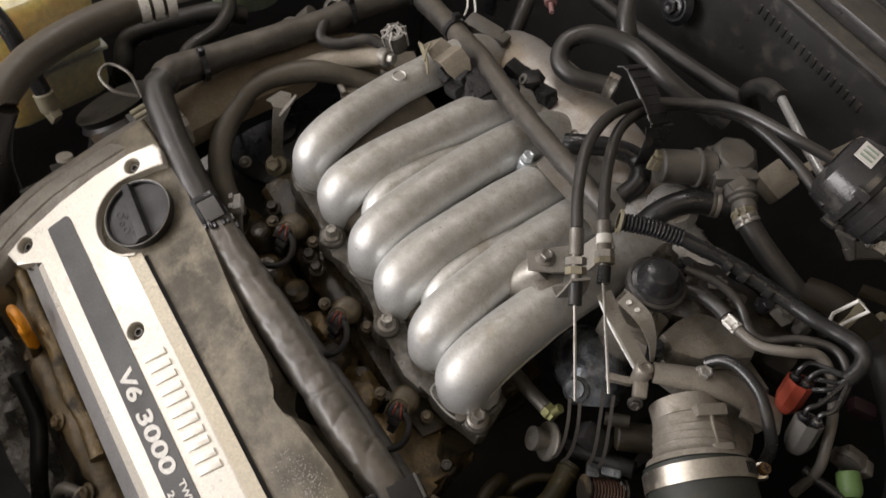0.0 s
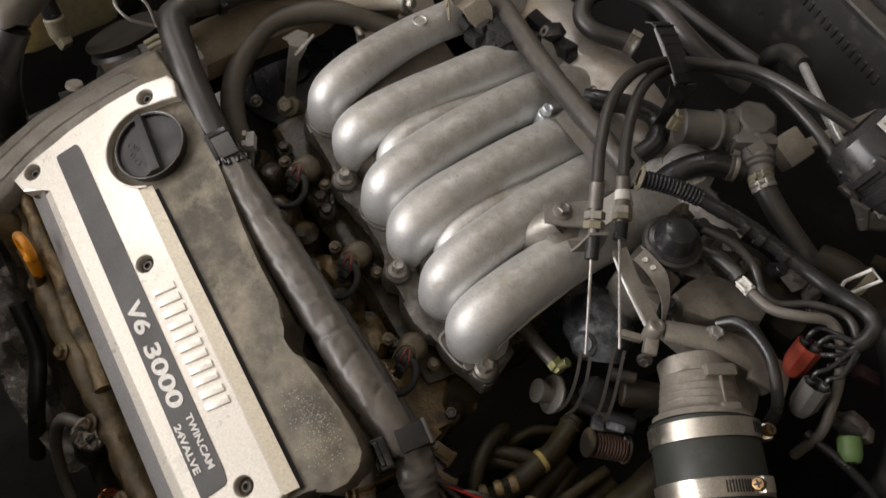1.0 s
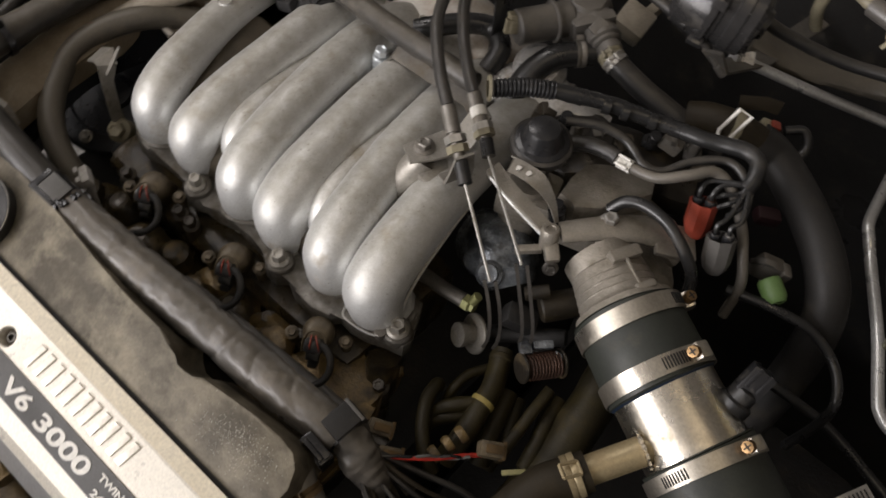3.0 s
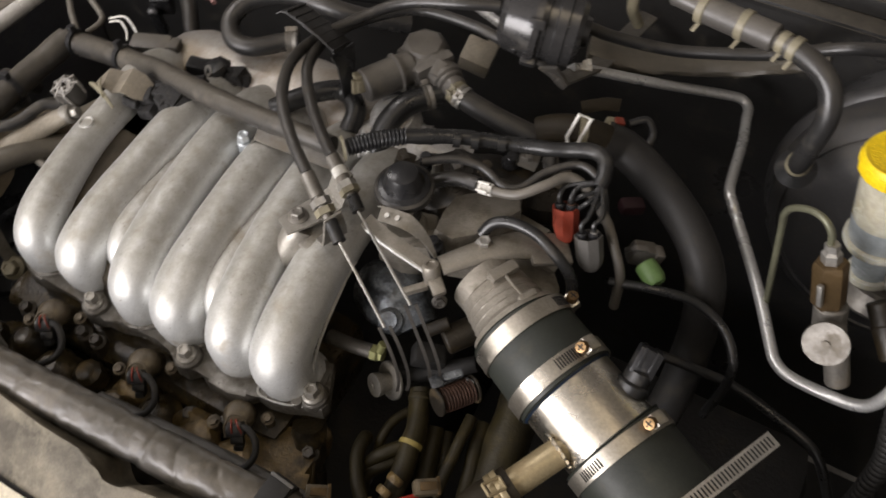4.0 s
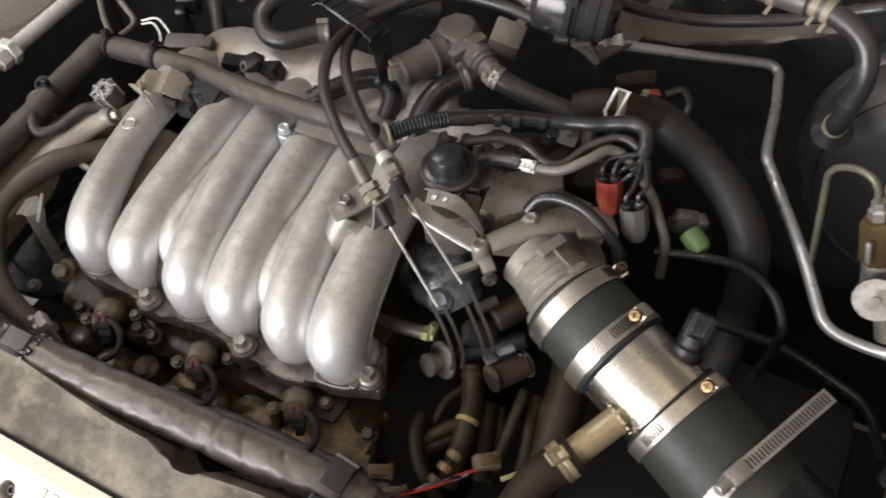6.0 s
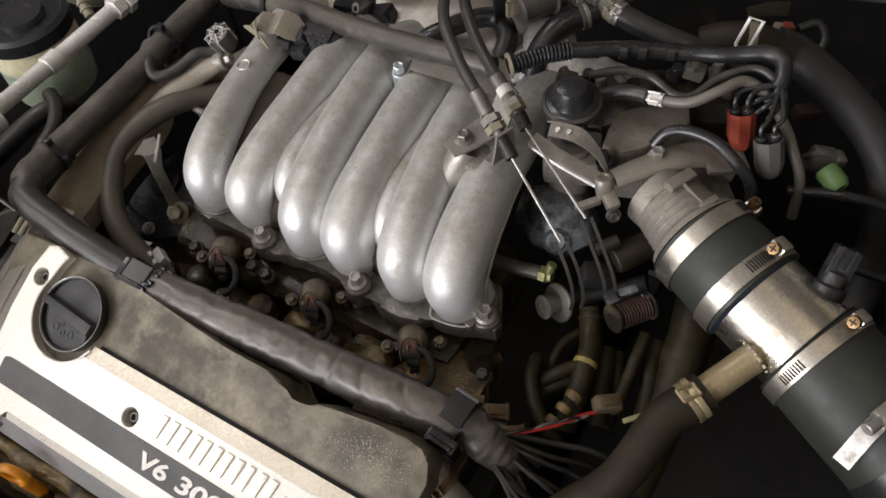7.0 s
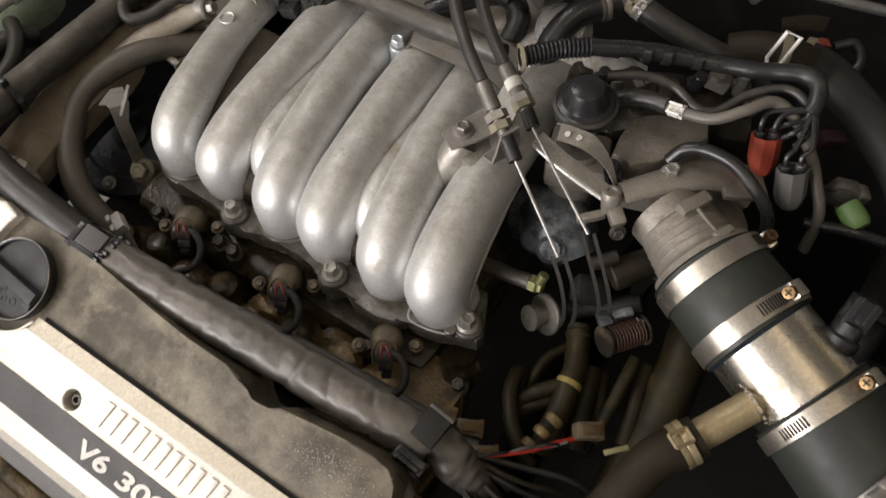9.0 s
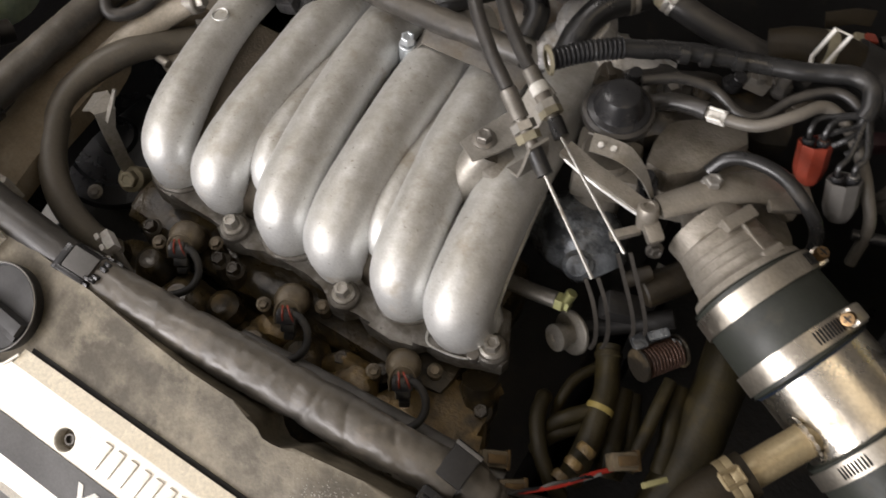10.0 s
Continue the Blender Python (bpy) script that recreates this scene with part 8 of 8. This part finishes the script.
lathe(bm, [(0.053, 0.06), (0.054, 0.075), (0.052, 0.092), (0.045, 0.097)], pm, 40)
part("upper_body", bm, M["tank"], ps, "yellowed plastic upper body")
bm = B()
lathe(bm, [(0.05, 0.09), (0.056, 0.092), (0.056, 0.108), (0.05, 0.112), (0.046, 0.107), (0.03, 0.108), (0.028, 0.116), (0, 0.116)], pm, 40)
part("cap", bm, M["plastic"], ps, "ridged black cap")
bm = B()
rod(bm, (-0.385, 0.06, 0.8), (-0.37, 0.05, 0.78), 0.008)
part("outlet", bm, M["tan"], ps)
acp = thing("air_conditioning_pipe", "pale aluminium air conditioning pipe with a hexagon joint", "pipe", (-0.36, 0.1, 0.9))
bm = B()
tube(bm, [(-0.33, -0.035, 0.948), (-0.34, -0.015, 0.94), (-0.345, 0.068, 0.936), (-0.341, 0.171, 0.94), (-0.344, 0.33, 0.94), (-0.36, 0.5, 0.93)], 0.0092, 16, 5)
part("tube", bm, M["alloy_pipe"], acp)
bm = B()
lathe(bm, [(0, -0.014), (0.0135, -0.014), (0.0135, -0.002), (0.011, 0), (0.0155, 0.002), (0.0155, 0.012), (0, 0.012)], axis_matrix((-0.341, 0.176, 0.94), (0.0, 1, 0.0)), 6)
part("joint_nut", bm, M["alloy_pipe"], acp)
bm = B()
lathe(bm, [(0.0092, -0.01), (0.0115, -0.009), (0.0115, 0.009), (0.0092, 0.01)], axis_matrix((-0.345, 0.068, 0.936), (0.01, 1, 0.02)), 16)
part("collar", bm, M["alloy_pipe"], acp)
bm = B()
rod(bm, (-0.372, 0.15, 0.93), (-0.402, 0.165, 0.95), 0.006)
for k in range(4):
    q = V(-0.379, 0.1535, 0.935).lerp(V(-0.399, 0.1635, 0.948), k / 3)
    lathe(bm, [(0.005, -0.0015), (0.0078, -0.0015), (0.0078, 0.0015), (0.005, 0.0015)], axis_matrix(q, (-0.03, 0.015, 0.02)), 12)
part("service_valve", bm, M["tan"], acp, "cream service valve")
bm = B()
for p, q, r in (((-0.33, 0.1, 0.86), (-0.318, 0.11, 0.875), 0.008), ((-0.345, 0.14, 0.85), (-0.335, 0.15, 0.87), 0.009), ((-0.32, 0.14, 0.85), (-0.312, 0.147, 0.866), 0.006)):
    rod(bm, p, q, r)
rod(bm, (-0.34, 0.12, 0.78), (-0.325, 0.12, 0.865), 0.016)
thing("hose_fitting", "dirty metal fittings between the loom and the reservoir", "fitting", bm=bm, mat=M["steel_dull"])
for p, d, r, mt in (((-0.3, 0.16, 0.9), (0.3, -0.5, 0.8), 0.0125, "steel_dull"), ((-0.285, 0.108, 0.89), (0.4, -0.4, 0.8), 0.0095, "steel_dull"), ((-0.283, 0.078, 0.888), (0.5, -0.5, 0.7), 0.007, "bolt"), ((-0.325, 0.19, 0.89), (0.2, -0.6, 0.8), 0.011, "dark_steel")):
    t = thing("hose_fitting", "dull metal hose union deep beside the loom", "fitting", p, group="hose unions")
    m = axis_matrix(p, d)
    bm = B()
    lathe(bm, [(0, -0.06), (r * 0.8, -0.06), (r * 0.8, -0.012), (r, -0.01), (r, 0.0), (r * 0.6, 0.002), (r * 0.55, -0.003), (0, -0.003)], m, 20)
    part("union", bm, M[mt], t)
    bm = B()
    lathe(bm, [(r, -0.022), (r * 1.2, -0.022), (r * 1.2, -0.014), (r, -0.014)], m, 6)
    part("nut", bm, M["steel_dull"], t)
ep = thing("end_bracket", "dusty grey cast bracket between loom and first runner", "bracket", (-0.2, 0.12, 0.88))
bm = B()
prism(bm, [(-0.19, 0.11), (-0.15, 0.1), (-0.135, 0.15), (-0.15, 0.2), (-0.2, 0.215), (-0.215, 0.17)], 0.02, Matrix.Translation((0, 0, 0.878)), 0.006)
part("plate", bm, M["end_dust"], ep)
bm = B()
tube(bm, [(-0.212, 0.165, 0.9), (-0.19, 0.112, 0.9), (-0.168, 0.104, 0.899)], 0.004, 10, 5)
part("edge_rib", bm, M["cast_dull"], ep)
lid = thing("washer_lid", "dusty dark moulded lid at the bay's corner", "lid", (-0.52, 0.28, 0.85))
bm = B()
lm = axis_matrix((-0.53, 0.305, 0.89), (0.1, -0.05, 1))
lathe(bm, [(0, -0.03), (0.09, -0.03), (0.1, -0.01), (0.098, 0.0), (0.092, 0.004), (0.088, 0.001), (0, 0.006)], lm, 48)
part("lid", bm, M["lid"], lid)
bm = B()
lathe(bm, [(0.097, -0.012), (0.104, -0.011), (0.105, -0.004), (0.1, 0.0005), (0.096, 0.0)], lm, 48)
part("rim", bm, M["lid"], lid, "rounded glossy rim")
bm = B()
lathe(bm, [(0, 0.004), (0.03, 0.006), (0.034, 0.005), (0.036, 0.0035)], lm, 32)
part("centre_boss", bm, M["lid"], lid)

# front of the engine
dip = thing("dipstick", "orange ring-shaped dipstick handle in its tube", "dipstick", (-0.105, -0.278, 0.76))
bm = B()
ring = [V(-0.0765, -0.284, 0.846) + V(0.0115 * math.cos(a), 0.003 * math.cos(a), 0.0135 * math.sin(a)) for a in np.linspace(0, 2 * math.pi, 15)]
tube(bm, ring, 0.0042, 10, 2)
rod(bm, (-0.0735, -0.2835, 0.835), (-0.067, -0.281, 0.81), 0.0058)
part("handle", bm, M["orange"], dip)
bm = B()
tube(bm, [(-0.0675, -0.2815, 0.813), (-0.058, -0.284, 0.77), (-0.045, -0.292, 0.7), (-0.02, -0.285, 0.6), (0.0, -0.285, 0.5)], 0.0055, 10, 5)
part("tube", bm, M["brass"], dip)
bm = B()
tube(bm, [(-0.16, -0.33, 0.83), (-0.15, -0.31, 0.825), (-0.135, -0.29, 0.80), (-0.12, -0.285, 0.76)], 0.013, 14, 5)
thing("water_pipe", "dirty yellow-brown water pipe by the dipstick", "pipe", bm=bm, mat=M["head_brown"])
hp = thing("oxygen_sensor_plug", "black sensor plug with tangled wires at the engine's front", "sensor plug", (0.06, -0.33, 0.66))
bm = B()
rod(bm, (0.055, -0.315, 0.64), (0.06, -0.31, 0.69), 0.017)
part("shell", bm, M["plastic"], hp)
bm = B()
lathe(bm, [(0, -0.004), (0.0165, -0.004), (0.0175, 0.0), (0.0165, 0.004), (0.014, 0.0045), (0.013, 0.002), (0, 0.002)], axis_matrix((0.06, -0.311, 0.694), (0.1, -0.45, 0.9)), 24, 0.8)
face = part("face", bm, M["end_dust"], hp, "dusty tan plug face")
for q in (-0.006, 0.006):
    bm = B()
    box(bm, (0.005, 0.008, 0.005), axis_matrix((0.06 + q, -0.312, 0.698), (0.1, -0.45, 0.9)), 0.001)
    part("pin_socket", bm, M["plastic"], face)
rnd = random.Random(21)
for k in range(8):
    bm = B()
    a = rnd.uniform(0, 6.28)
    tube(bm, [(0.06 + 0.008 * math.cos(a), -0.31 + 0.008 * math.sin(a), 0.69), (0.062 + 0.016 * math.cos(a + 1), -0.31 + 0.016 * math.sin(a + 1), 0.70), (0.055 + 0.012 * math.cos(a + 2), -0.312 + 0.014 * math.sin(a + 2), 0.694)], 0.0016, 6, 4)
    part("wire", bm, M["steel_dull"], hp)
bm = B()
tube(bm, [(0.05, -0.312, 0.69), (0.03, -0.33, 0.68), (0.03, -0.345, 0.62), (0.06, -0.35, 0.56), (0.12, -0.34, 0.52)], 0.006, 10, 6)
part("lead", bm, M["grey_hose"], hp)
bm = B()
rnd = random.Random(4)
for k in range(22):
    a, r = rnd.uniform(0, 6.28), rnd.uniform(0.005, 0.014)
    c = V(0.128, -0.296, 0.685)
    tube(bm, [c + V(r * math.cos(a + s), r * math.sin(a + s), 0.003 * s + rnd.uniform(-0.006, 0.006)) for s in (0, 0.7, 1.4, 2.1)], 0.0009, 5, 3)
thing("copper_strands", "frayed bright copper wire strands", "wire", bm=bm, mat=M["copper"], kind="stuff")
hp.location = hp.location + V(0.018, 0.02, 0.055)
sh = thing("exhaust_shield", "rust-stained heat shield along the engine's front", "heat shield", (0.0, -0.3, 0.5))
bm = B()
tube(bm, [(-0.16, -0.276, 0.795, 0.015), (-0.09, -0.278, 0.79, 0.013), (-0.02, -0.276, 0.785, 0.016), (0.05, -0.272, 0.782, 0.014), (0.12, -0.268, 0.78, 0.016), (0.2, -0.266, 0.778, 0.017), (0.26, -0.262, 0.775, 0.015)], 0.015, 18, 10, 0.25)
part("ledge", bm, M["head_brown"], sh, "baked brown ledge under the cover")
for k in range(4):
    bm = B()
    hexbolt(bm, (-0.07 + 0.078 * k, -0.287, 0.79), (0, -0.7, 0.6), 0.006, 0.006)
    part("bolt", bm, M["head_brown"], sh)
bm = B()
rnd = random.Random(8)
rows = []
for k in range(27):
    f = k / 26
    x = -0.225 + 0.275 * f
    w = 0.016 + 0.03 * math.sin(math.pi * min(f * 1.05, 1)) ** 0.8
    row = []
    for q in range(9):
        p = V(x, -0.31 + w * (q / 4 - 1), 0.6)
        p.z += 0.012 * noise.noise(p * 55) + 0.006 * noise.noise(p * 140)
        row.append(bm.verts.new(p))
    rows.append(row)
for a, b in zip(rows, rows[1:]):
    for q in range(8):
        bm.faces.new((a[q], b[q], b[q + 1], a[q + 1]))
bmesh.ops.solidify(bm, geom=bm.faces[:], thickness=0.001)
part("foil", bm, M["foil"], sh, "crinkled dirty silver foil")
hose("coolant_hose", [(-0.1, -0.31, 0.72), (-0.06, -0.31, 0.68), (-0.02, -0.33, 0.64), (0.0, -0.35, 0.56)], 0.009, "rubber_clean", "black hose below the dipstick")
hose("coolant_hose", [(0.252, -0.112, 0.878), (0.262, -0.118, 0.876), (0.28, -0.122, 0.865), (0.3, -0.125, 0.84), (0.31, -0.13, 0.8)], 0.0115, "grey_hose", "short grey-brown breather hose at the cover's end", ((0.35, "brass"),))
hose("breather_hose", [(0.266, -0.135, 0.862), (0.285, -0.14, 0.85), (0.31, -0.148, 0.82), (0.32, -0.15, 0.76)], 0.0125, "rubber", "black breather hose on the cover's end", ((0.25, "brass"),))
sb = thing("stamped_bars", "row of plain stamped bars on the bulkhead panel", "stamping", (0.06, 0.57, 0.98))
for k in range(17):
    bm = B()
    box(bm, (0.0045, 0.003, 0.0125), Matrix.Translation((-0.022 + 0.0103 * k, 0.5745, 0.984 - 0.0006 * k)), 0.0008)
    part("bar", bm, M["body"], sb)
bm = B()
lathe(bm, [(0, 0), (0.022, 0), (0.024, 0.006), (0.018, 0.014), (0, 0.015)], axis_matrix((-0.115, 0.56, 0.92), (0, -1, 0.3)), 28)
hexbolt(bm, (-0.115, 0.545, 0.925), (0, -1, 0.3), 0.01, 0.01)
thing("grommet", "black rubber grommet with a grey centre on the bulkhead", "grommet", bm=bm, mat=M["plastic"])
bm = B()
box(bm, (0.034, 0.03, 0.03), pose(0.171, 0.422, 0.955, 25, 15, 10), 0.003)
box(bm, (0.012, 0.16, 0.012), pose(0.171, 0.51, 0.945), 0.002)
thing("relay", "dusty tan-topped relay box on a stay from the bulkhead", "relay", bm=bm, mat=M["end_dust"])
